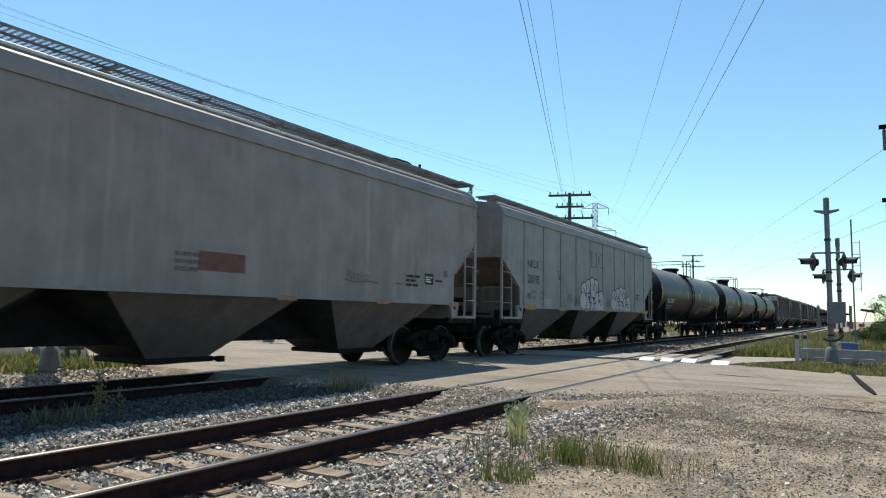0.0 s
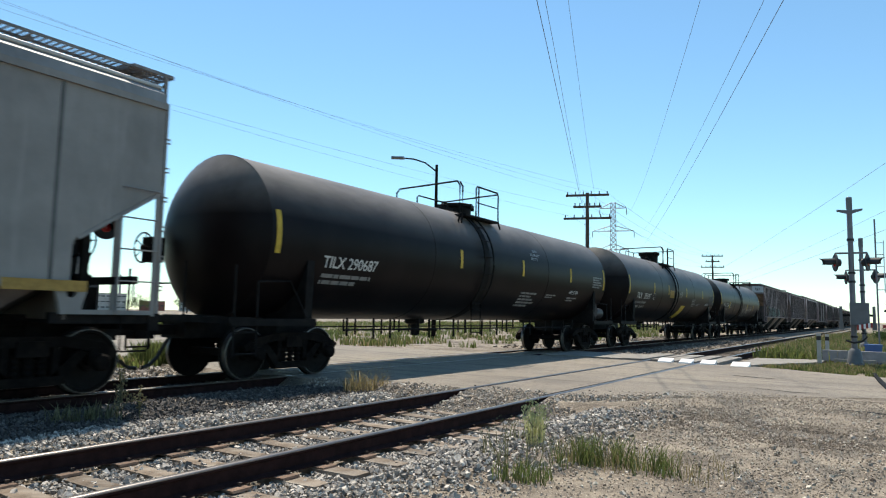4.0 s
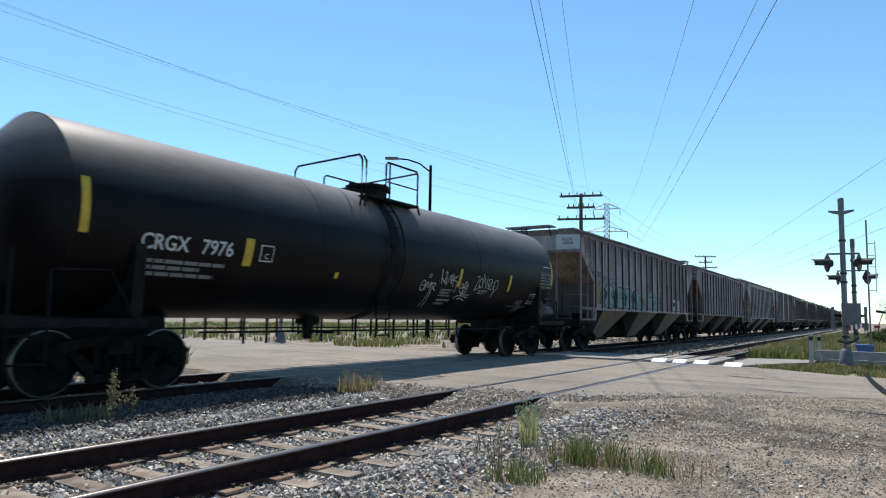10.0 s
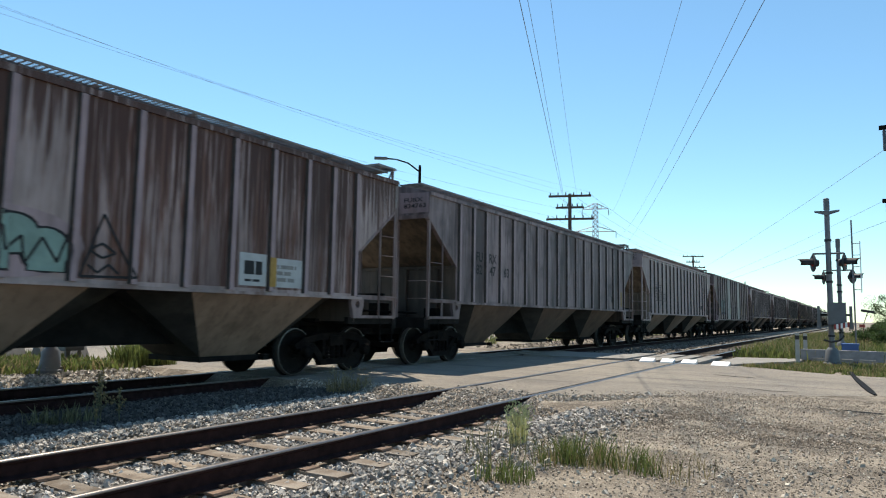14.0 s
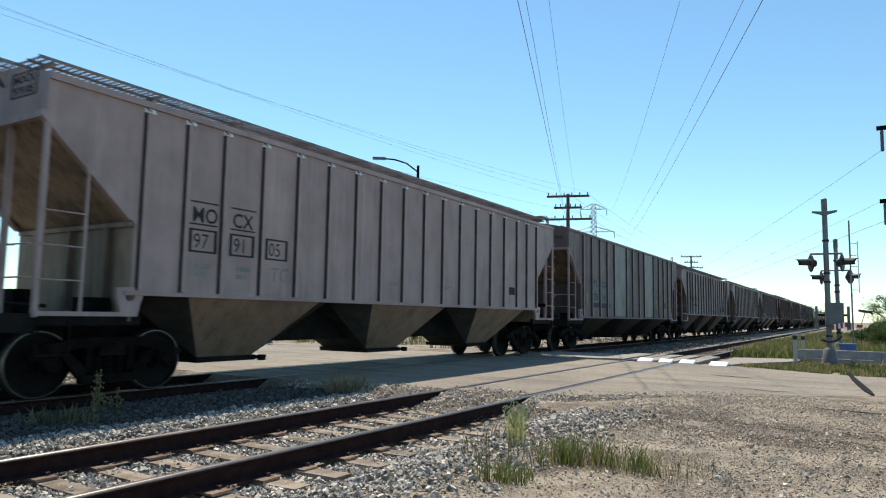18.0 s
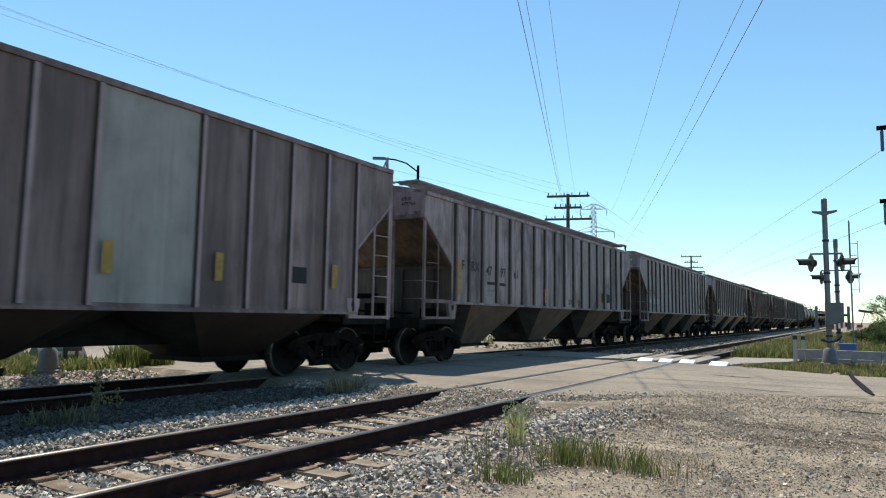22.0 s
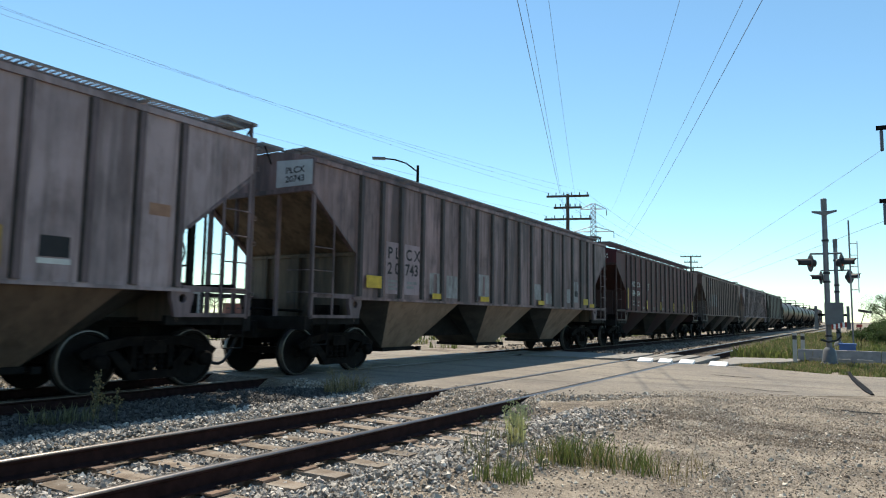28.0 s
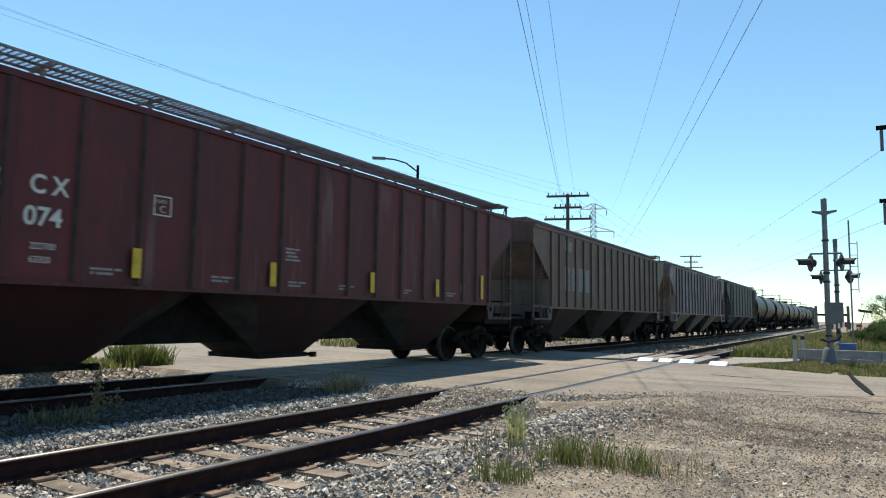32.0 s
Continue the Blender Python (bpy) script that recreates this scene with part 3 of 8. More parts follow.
def hopper(mid, front, rear, label, paint, under, eave=4.17, sill=1.55, ribs=18, bays=3, rib_w=0.15, rib_paint=None, seams=0,
           cut_z=3.56, cut_in=1.33, low_z=2.48, roof_rise=0.22, board_z=None, shoulder=0.0, pale_lugs=False, close=0.72,
           post_paint=None, end_paint=None, bar=True, rib_at=None, plates=None, near_walk=True, bulk_paint=None, plate_paint=None):
    """A covered hopper wagon whose body reaches from front to rear along the car, measured from its mark at mid."""
    shift, hb = (front + rear) / 2, (rear - front) / 2
    half = hb + 0.76
    car = thing("hopper_car", label, "hopper car", pose(TRAIN_X, mid, 0), "cars of the freight train")
    ridge = eave + roof_rise
    W = 1.55
    post_paint = post_paint or paint
    end_paint = end_paint or under
    low_y = hb - cut_in
    outline = [(-hb, eave), (-hb, cut_z), (-low_y - 0.06, low_z + 0.03), (-low_y, low_z - 0.06), (-low_y, sill), (low_y, sill), (low_y, low_z - 0.06), (low_y + 0.06, low_z + 0.03), (hb, cut_z), (hb, eave)]
    for sx in (-1, 1):
        s = Shape()
        a, b = sorted((sx * (W - 0.04), sx * W))
        s.prism(outline, a, b)
        part("side_panel", s, paint, car)
        q = Shape()
        a, b = sorted((sx * (W - 0.12), sx * (W + 0.05)))
        q.box(a, b, -low_y - 0.12, low_y + 0.12, sill - 0.05, sill)
        part("side_sill", q, paint, car)
        # flange along the slanted edge of the side
        a, b = sorted((sx * (W - 0.1), sx * (W + 0.012)))
        for s_ in (-1, 1):
            fl = Shape()
            p = [(s_ * (hb + 0.012), cut_z), (s_ * (low_y + 0.045), low_z + 0.02), (s_ * (low_y + 0.085), low_z - 0.01), (s_ * (hb + 0.03), cut_z - 0.05)]
            fl.prism(p if s_ < 0 else p[::-1], a, b)
            part("edge_flange", fl, post_paint, car)
        for s_ in (-1, 1):
            # jacking bracket under the end of the sill, with a round hole
            br = Shape()
            y0 = s_ * (low_y + 0.02)
            a, b = sorted((sx * (W - 0.06), sx * (W + 0.02)))
            ring = [(y0 + 0.07 * math.cos(k * math.tau / 12), 1.4 + 0.07 * math.sin(k * math.tau / 12)) for k in range(12)]
            edge = []
            for u, v in ring:
                k = 1 / max(abs(u - y0) / 0.2, (v - 1.4) / 0.13 if v > 1.4 else (1.4 - v) / 0.28, 1e-6)
                edge.append((y0 + (u - y0) * k * (0.8 if v < 1.38 else 1), 1.4 + (v - 1.4) * k))
            vs = [(x, u, v) for x in (a, b) for loop in (ring, edge) for u, v in loop]
            fs = []
            for k in range(12):
                j = (k + 1) % 12
                fs += [(k, j, 12 + j, 12 + k), (24 + k, 36 + k, 36 + j, 24 + j), (k, 24 + k, 24 + j, j), (12 + k, 12 + j, 36 + j, 36 + k)]
            br.add(vs, fs)
            part("jacking_bracket", br, post_paint, car)
        e = Shape()
        a, b = sorted((sx * (W - 0.02), sx * (W + 0.045)))
        e.box(a, b, -hb, hb, eave - 0.09, eave)
        part("eave_angle", e, paint, car)
    r = Shape()
    if shoulder:
        r.prism([(-W - 0.01, eave), (W + 0.01, eave), (W - 0.05, eave + shoulder * 0.6), (W - 0.2, eave + shoulder), (0.55, eave + shoulder + 0.12), (-0.55, eave + shoulder + 0.12), (-W + 0.2, eave + shoulder), (-W + 0.05, eave + shoulder * 0.6)][::-1], -hb, hb, "y")
        ridge = eave + shoulder + 0.12
        # bead added on the shoulder; its paleness paints in the sunlit edge
        for sx in (-1, 1):
            bd = Shape()
            bd.tube([(sx * (W - 0.17), -hb, eave + shoulder + 0.005), (sx * (W - 0.17), hb, eave + shoulder + 0.005)], 0.03, 10)
            part("roof_bead", bd, M["roofpale"], car, "pale rolled edge of the roof")
    else:
        r.prism([(-W - 0.02, eave), (W + 0.02, eave), (W * 0.62, eave + roof_rise * 0.66), (0.55, ridge), (-0.55, ridge), (-W * 0.62, eave + roof_rise * 0.66)][::-1], -hb, hb, "y")
    part("roof", r, paint, car)
    h = Shape()
    n = 4
    for i in range(n):
        y0 = -hb + 0.7 + i * (2 * hb - 1.4) / n
        h.box(-0.35, 0.35, y0 + 0.1, y0 + (2 * hb - 1.4) / n - 0.1, ridge, ridge + 0.09)
    part("hatch_cover", h, paint, car)
    bz = board_z or eave + 0.24
    pz = max(bz, eave + 0.34)
    part("running_board", running_board(hb), None, car, "", pose(0, 0, bz))["kind"] = "stuff"
    st = Shape()
    for sx in (-1, 1):
        for i in range(11):
            y = -hb + 0.2 + i * (2 * hb - 0.4) / 10
            st.box(sx * 0.95 - 0.3, sx * 0.95 + 0.3, y - 0.02, y + 0.02, bz - 0.07, bz - 0.03)
            st.box(sx * 0.98 - 0.02, sx * 0.98 + 0.02, y - 0.03, y + 0.03, eave + 0.08, bz - 0.03)
    part("walk_bracket", st, M["board"], car)["kind"] = "stuff"
    for s_ in (-1, 1):
        a, b = sorted((s_ * (hb - 0.2), s_ * (hb + 0.36)))
        part("roof_platform", grating(-0.6, 0.5, a, b, pz), M["board"], car, "grated end platform of the roof walk")
        a, b = sorted((s_ * (hb - 0.42), s_ * (hb + 0.24)))
        if s_ > 0 and near_walk:
            part("roof_platform", grating(0.62, 1.33, a, b, pz + 0.01), M["board"], car, "grated end platform of the roof walk")
        elif s_ < 0:
            part("roof_platform", grating(-1.33, -0.62, a, b, pz + 0.01), M["board"], car, "grated end platform of the roof walk")
        for x in (-0.5, 0.4, s_ * 0.7, s_ * 1.25):
            bk = Shape()
            bk.tube([(x, s_ * (hb + 0.2), pz - 0.03), (x, s_ * (hb + 0.01), pz - 0.36)], 0.018, 5)
            part("platform_brace", bk, M["steel_dark"], car)
    # ribs
    places = []
    if ribs:
        rb = Shape()
        rw = rib_w / 2
        rb.add([(0, -rw, sill + 0.02), (0.06, -rw * 0.6, sill + 0.02), (0.06, rw * 0.6, sill + 0.02), (0, rw, sill + 0.02),
                (0, -rw, eave - 0.1), (0.06, -rw * 0.6, eave - 0.1), (0.06, rw * 0.6, eave - 0.1), (0, rw, eave - 0.1)],
               [(0, 1, 5, 4), (1, 2, 6, 5), (2, 3, 7, 6), (3, 0, 4, 7), (4, 5, 6, 7), (3, 2, 1, 0)])
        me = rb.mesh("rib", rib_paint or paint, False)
        # one flank of each rib takes a darker steel than its face
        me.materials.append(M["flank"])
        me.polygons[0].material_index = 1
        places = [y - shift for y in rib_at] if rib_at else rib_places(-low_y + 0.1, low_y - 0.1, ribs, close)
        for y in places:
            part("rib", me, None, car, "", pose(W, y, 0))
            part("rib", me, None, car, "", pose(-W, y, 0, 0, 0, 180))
        for k, (y0, y1) in enumerate(zip(places, places[1:])):
            pl = Shape()
            pl.box(W, W + 0.002, y0 + rw, y1 - rw, sill + 0.06, eave - 0.1)
            part("plate", pl, (plates or {}).get(k, paint), car)
        if pale_lugs:
            lg = Shape()
            lg.prism([(0.0, 0.03), (0.065, 0.03), (0.02, 0.1), (0.0, 0.1)][::-1], -0.055, 0.1, "y")
            lm = lg.mesh("rib_cap", M["white"])
            for y in places:
                part("rib_cap", lm, None, car, "white painted rib cap", pose(W + 0.002, y, eave - 0.2))
    for i in range(seams):
        y = -hb + (i + 1) * 2 * hb / (seams + 1)
        s = Shape()
        s.box(W, W + 0.009, y - 0.02, y + 0.02, sill + 0.02, eave - 0.1)
        part("weld_seam", s, M["seam"], car)
    # ends: upper plate, slope sheet, bulkhead, platform, posts and ladders
    for s_ in (-1, 1):
        a, b = sorted((s_ * (hb - 0.05), s_ * (hb + 0.0)))
        e = Shape()
        e.prism([(-W, cut_z), (W, cut_z), (W, eave), (0.55, ridge), (-0.55, ridge), (-W, eave)][::-1], a, b, "y")
        part("end_plate", e, plate_paint or paint, car)
        bm_ = Shape()
        a, b = sorted((s_ * (hb - 0.02), s_ * (hb + 0.05)))
        bm_.box(-W, W, a, b, cut_z - 0.03, cut_z + 0.06)
        part("end_beam", bm_, post_paint, car)
        sl = Shape()
        p = [(s_ * (hb - 0.02), cut_z), (s_ * low_y, low_z), (s_ * (low_y - 0.06), low_z + 0.05), (s_ * (hb - 0.06), cut_z + 0.06)]
        sl.prism(p if s_ < 0 else p[::-1], -W + 0.04, W - 0.04)
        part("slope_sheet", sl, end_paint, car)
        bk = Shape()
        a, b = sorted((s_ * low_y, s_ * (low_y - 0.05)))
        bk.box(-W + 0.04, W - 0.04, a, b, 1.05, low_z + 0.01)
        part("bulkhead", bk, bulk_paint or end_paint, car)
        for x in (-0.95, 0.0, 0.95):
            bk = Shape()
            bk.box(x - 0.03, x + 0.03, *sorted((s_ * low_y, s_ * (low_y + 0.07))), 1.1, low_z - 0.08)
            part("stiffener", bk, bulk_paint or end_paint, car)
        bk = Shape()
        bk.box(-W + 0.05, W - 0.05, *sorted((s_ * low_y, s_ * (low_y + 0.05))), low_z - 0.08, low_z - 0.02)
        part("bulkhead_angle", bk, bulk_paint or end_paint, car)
        pf = Shape()
        a, b = sorted((s_ * (low_y - 0.2), s_ * (hb + 0.06)))
        pf.box(-0.62, 0.62, a, b, 1.02, 1.1)
        part("end_platform", pf, M["steel_dark"], car)
        for sx in (-1, 1):
            pf = Shape()
            pf.box(sx * 1.46 - 0.05, sx * 1.46 + 0.05, a, b, 1.0, 1.14)
            part("end_side_sill", pf, M["steel_dark"], car)
        for q in (0.6, 1.2):
            pf = Shape()
            yy = s_ * (hb - q)
            pf.box(-1.42, 1.42, yy - 0.07, yy + 0.07, 1.0, 1.11)
            part("cross_bearer", pf, M["steel_dark"], car)
        pf = Shape()
        a2, b2 = sorted((s_ * (hb - 0.06), s_ * (hb + 0.1)))
        pf.box(-1.52, 1.52, a2, b2, 0.9, 1.145)
        part("end_sill", pf, M["steel_dark"], car)
        for x, dy in ((-1.5, 0.02), (-0.6, 0.02), (0.6, 0.02), (1.5, 0.02)):
            po = Shape()
            y = s_ * (hb - dy)
            if abs(x) > 1:
                # angle iron
                a, b = sorted((math.copysign(1.55, x), math.copysign(1.49, x)))
                po.box(a, b, y - 0.012, y + 0.012, 1.1, cut_z)
                a, b = sorted((math.copysign(1.55, x), math.copysign(1.535, x)))
                po.box(a, b, *sorted((y, y - s_ * 0.055)), 1.1, cut_z)
            else:
                po.box(x - 0.012, x + 0.012, *sorted((y, y - s_ * 0.09)), 1.1, cut_z)
                po.box(x - 0.028, x + 0.028, *sorted((y, y - s_ * 0.014)), 1.1, cut_z + 0.3)
            part("corner_post" if abs(x) > 1 else "end_post", po, post_paint, car)
        for sx in (-1, 1):
            ld = Shape()
            xx = sx * 1.565
            y0, y1 = s_ * (hb - 0.03), s_ * (hb - 0.6)
            ztop = cut_z - 0.6 * (cut_z - low_z) / cut_in
            ld.tube([(xx, y1, 1.12), (xx, y1, ztop - 0.12), (xx - sx * 0.015, y1 + s_ * 0.02, ztop - 0.03), (xx - sx * 0.03, y1 + s_ * 0.07, ztop + 0.03)], 0.024, 6)
            for z in (1.58, 2.02, 2.46) + ((2.88,) if s_ > 0 else ()):
                ld.tube([(xx, y0, z), (xx + sx * 0.035, y0 - s_ * 0.05, z), (xx + sx * 0.035, y1 + s_ * 0.05, z), (xx, y1, z)], 0.012, 6)
            part("side_ladder", ld, post_paint, car)
            sp = Shape()
            sp.box(*sorted((xx - sx * 0.06, xx + sx * 0.01)), *sorted((y0, s_ * (low_y + 0.1))), 1.12, 1.18)
            part("side_step", sp, post_paint, car)
            ir = Shape()
            ir.tube([(xx - sx * 0.02, y0 - s_ * 0.05, 1.12), (xx - sx * 0.02, y0 - s_ * 0.05, 0.66), (xx - sx * 0.02, y0 - s_ * 0.07, 0.62), (xx - sx * 0.02, y1 + s_ * 0.12, 0.62), (xx - sx * 0.02, y1 + s_ * 0.1, 0.66), (xx - sx * 0.02, y1 + s_ * 0.1, 1.12)], 0.014, 6)
            part("sill_step", ir, M["steel_dark"], car)
            if bar:
                sb = Shape()
                sb.box(*sorted((xx - sx * 0.07, xx - sx * 0.01)), *sorted((s_ * (hb - 0.03), s_ * (low_y + 0.02))), sill - 0.04, sill + 0.05)
                part("side_bar", sb, post_paint, car)
        x0, x1 = (-1.5, -1.02) if s_ > 0 else (1.02, 1.5)
        yy = s_ * (hb + 0.035)
        for k in range(7 if s_ > 0 else 2):
            el = Shape()
            z = (1.35 if s_ > 0 else 1.6) + 0.42 * k
            el.tube([(x0, yy - s_ * 0.02, z), (x0, yy + s_ * 0.05, z), (x1, yy + s_ * 0.05, z), (x1, yy - s_ * 0.02, z)], 0.012, 6)
            part("grab_iron", el, post_paint, car)
        if s_ > 0:
            el = Shape()
            el.box(x1 - 0.02, x1 + 0.02, yy - 0.02, yy + 0.02, 1.1, cut_z)
            part("ladder_stile", el, post_paint, car)
            # climbing ladder beside the near corner, up to the roof platform
            el = Shape()
            el.box(1.51, 1.55, hb + 0.012, hb + 0.05, 1.14, eave + 0.02)
            el.box(1.3, 1.35, hb + 0.1, hb + 0.14, eave + 0.02, pz)
            part("ladder_stile", el, post_paint, car)
            for k in range(6):
                z = 1.5 + 0.43 * k
                el = Shape()
                el.tube([(1.52, hb + 0.03, z - 0.03), (1.6, hb + 0.06, z - 0.03), (1.6, hb + 0.06, z + 0.03), (1.52, hb + 0.03, z + 0.03)], 0.012, 6)
                part("grab_iron", el, post_paint, car)
    # brake gear on the rear platform
    part("brake_wheel", TM["brake_wheel"], None, car, "", pose(-0.62, hb + 0.16, 2.3))
    bs = Shape()
    bs.box(-0.78, -0.46, hb - 0.05, hb + 0.1, 2.1, 2.5)
    bs.tube([(-0.62, hb + 0.02, 2.1), (-0.62, hb - 0.05, 1.1)], 0.02, 6)
    part("brake_housing", bs, M["truck"], car)
    for x, y, w in ((-1.05, hb - 0.45, 0.05), (-0.3, hb - 0.7, 0.035), (0.28, hb - 0.55, 0.06), (0.98, hb - 0.75, 0.04)):
        po = Shape()
        po.box(x - w, x + w, y - 0.05, y + 0.05, 1.1, cut_z - (hb - y) * (cut_z - low_z) / cut_in)
        part("slope_stay", po, M["steel_dark"], car)
    rl = Shape()
    rl.box(-1.45, 1.45, hb - 0.3, hb - 0.22, 1.55, 1.66)
    part("cross_rail", rl, M["steel_dark"], car)
    rv = Shape()
    rv.lathe([(-0.62, 0.05), (-0.55, 0.2), (0.55, 0.2), (0.62, 0.05)], "x", (0.35, hb - 0.95, 1.36), 14)
    part("air_reservoir", rv, M["truck"], car)
    vb = Shape()
    vb.box(0.45, 0.8, hb - 0.72, hb - 0.42, 1.1, 1.5)
    vb.lathe([(-0.12, 0.09), (0.12, 0.09)], "y", (0.62, hb - 0.57, 1.6), 10)
    vb.lathe([(1.5, 0.1), (1.95, 0.1), (2.0, 0.05)], "z", (0.12, hb - 0.6, 0), 10)
    vb.tube([(0.7, hb - 0.6, 1.55), (0.5, hb - 0.4, 2.0), (0.2, hb - 0.8, 1.9), (-0.2, hb - 0.8, 1.4)], 0.025, 6)
    vb.tube([(0.5, hb - 0.5, 1.3), (-0.4, hb - 0.5, 1.5), (-1.2, hb - 0.6, 1.2)], 0.02, 6)
    vb.tube([(-0.1, hb - 0.3, 1.1), (-0.14, hb - 0.3, 2.2), (-0.5, hb - 0.1, 2.25)], 0.018, 6)
    part("brake_valve", vb, M["truck"], car)
    fb = Shape()
    fb.box(-0.75, -0.35, -hb + 0.7, -hb + 1.05, 1.1, 1.5)
    fb.tube([(-0.8, -hb + 0.5, 1.3), (0.9, -hb + 0.5, 1.25)], 0.03, 6)
    fb.box(0.85, 1.2, -hb + 0.9, -hb + 1.25, 1.1, 1.38)
    part("brake_rigging", fb, M["truck"], car)
    # underframe and hopper bays
    cs = Shape()
    cs.box(-0.3, 0.3, -half + 0.55, half - 0.55, 0.72, 1.05)
    cs.box(-0.42, 0.42, -hb + 2.4, hb - 2.4, 0.66, sill - 0.06)
    part("center_sill", cs, M["steel_dark"], car)
    pitch = 4.65
    for i in range(bays):
        ym = 0.1 + pitch * (i - (bays - 1) / 2)
        bl, tl, inner = 0.6, 1.9 if shoulder else 1.52, 0.95
        zt = sill - 0.02
        s = Shape()
        wx = W - 0.05
        s.add([(wx, ym - tl, zt), (wx, ym + tl, zt), (0.62, ym + bl, 0.42), (0.62, ym - bl, 0.42),
               (-wx, ym - tl, zt), (-wx, ym + tl, zt), (-0.62, ym + bl, 0.42), (-0.62, ym - bl, 0.42),
               (inner, ym - pitch / 2, zt), (-inner, ym - pitch / 2, zt), (inner, ym + pitch / 2, zt), (-inner, ym + pitch / 2, zt)],
              [(0, 1, 2, 3), (5, 4, 7, 6), (8, 0, 3), (4, 9, 7), (9, 8, 3, 7), (1, 10, 2), (11, 5, 6), (10, 11, 6, 2), (3, 2, 6, 7)])
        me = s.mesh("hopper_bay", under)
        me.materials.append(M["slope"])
        # sloping end faces and bottom near-black, side faces in the underside paint
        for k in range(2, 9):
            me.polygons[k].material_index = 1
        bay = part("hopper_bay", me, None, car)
        g = Shape()
        g.box(-0.7, 0.7, ym - bl - 0.06, ym + bl + 0.06, 0.34, 0.43)
        g.tube([(-0.8, ym + bl + 0.14, 0.38), (0.8, ym + bl + 0.14, 0.38)], 0.03, 8)
        g.box(0.72, 0.82, ym + bl + 0.08, ym + bl + 0.2, 0.33, 0.43)
        part("outlet_gate", g, M["steel_dark"], bay)
    add_trucks(car, hb - 1.4)
    add_draft_gear(car, half)
    for ch in car.children:
        ch.matrix_basis = pose(0, shift, 0) @ ch.matrix_basis
    PANELS[len(CARS)] = [y + shift for y in places]
    CARS.append((car, mid))
    return car, hb, shift


def tank_car(c0, c1, label, paint, r=1.49, zc=2.62, dome=0.28):
    L = c1 - c0
    half = L / 2
    ht = half - 0.75
    car = thing("tank_car", label, "tank car", pose(TRAIN_X, (c0 + c1) / 2, 0), "cars of the freight train")
    s = Shape()
    n = 14
    depth, cap = 0.58, 0.57
    prof = [(-ht + depth - cap * (1 - (i / n) ** 2.5), r * i / n) for i in range(n + 1)]
    prof[0] = (-ht + depth - cap, 0.02)
    inner = [(-ht + depth + (2 * ht - 2 * depth) * k / 6, r) for k in range(1, 6)]
    s.lathe(prof + inner + [(-a, q) for a, q in prof[::-1]], "y", (0, 0, zc), 56)
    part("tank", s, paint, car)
    for y in (-ht + depth + 0.02, -ht * 0.36, ht * 0.36, ht - depth - 0.02):
        q = Shape()
        q.lathe([(y - 0.025, r), (y - 0.02, r + 0.006), (y + 0.02, r + 0.006), (y + 0.025, r)], "y", (0, 0, zc), 56)
        part("weld_seam", q, paint, car)
    # platform, manway, rails and ladder at the middle
    zt = zc + r
    for sx in (-1, 1):
        pl = Shape()
        a, b = sorted((sx * 0.55, sx * 1.14))
        pl.box(a, b, -1.3, 0.55, zt - 0.27, zt - 0.22)
        part("platform", pl, M["steel_dark"], car)
    mw = Shape()
    mw.lathe([(r - 0.08, 0.44), (r + dome - 0.12, 0.44), (r + dome - 0.1, 0.52), (r + dome - 0.03, 0.52), (r + dome, 0.44), (r + dome + 0.02, 0.05)], "z", (0, 0.02, zc), 24)
    for k in range(8):
        q = k * math.tau / 8
        mw.box(*[v for c in (0.5 * math.cos(q), 0.5 * math.sin(q) + 0.02) for v in (c - 0.035, c + 0.035)], zt + dome - 0.16, zt + dome - 0.01)
    part("manway", mw, M["steel_dark"], car)
    vl = Shape()
    vl.lathe([(r - 0.05, 0.1), (r + 0.16, 0.1), (r + 0.17, 0.06), (r + 0.24, 0.05)], "z", (0.1, -0.72, zc), 12)
    vl.box(-0.25, 0.3, -0.95, -0.6, zt - 0.03, zt + 0.07)
    part("relief_valve", vl, M["steel_dark"], car)
    top = zt + 0.6
    er = Shape()
    for dy in (0.0, 0.14):
        er.tube([(1.1, -1.6 + dy, zt - 0.55), (1.14, -1.6 + dy, zt - 0.3), (1.14, -1.6 + dy, top - 0.12), (1.06, -1.6 + dy, top - 0.02 * dy)], 0.024, 8)
    er.tube([(1.06, -1.6, top), (-1.0, -1.35, top), (-1.12, -1.32, top - 0.1), (-1.12, -1.32, zt - 0.3)], 0.024, 8)
    part("end_rail", er, M["steel_dark"], car)
    fr = Shape()
    fr.tube([(-1.12, -0.33, zt - 0.3), (-1.12, -0.33, top - 0.06), (-1.12, -0.25, top), (-1.12, 1.0, top), (-1.0, 1.05, top), (1.1, 0.5, top - 0.04)], 0.022, 8)
    fr.tube([(-1.12, 1.0, top), (-1.12, 1.0, zt - 0.3)], 0.022, 8)
    part("safety_rail", fr, M["steel_dark"], car)
    nr = Shape()
    nr.tube([(1.14, -0.76, zt - 0.25), (1.14, -0.76, top - 0.08), (1.14, -0.7, top - 0.01), (1.14, 0.42, top - 0.01), (1.14, 0.48, top - 0.08), (1.14, 0.48, zt - 0.25), (1.2, 0.5, zt - 0.45)], 0.024, 8)
    nr.tube([(1.14, -0.62, zt - 0.25), (1.14, -0.62, top - 0.01)], 0.02, 8)
    nr.tube([(1.14, -0.7, zt + 0.15), (1.14, 0.48, zt + 0.15)], 0.016, 6)
    part("near_rail", nr, M["steel_dark"], car)
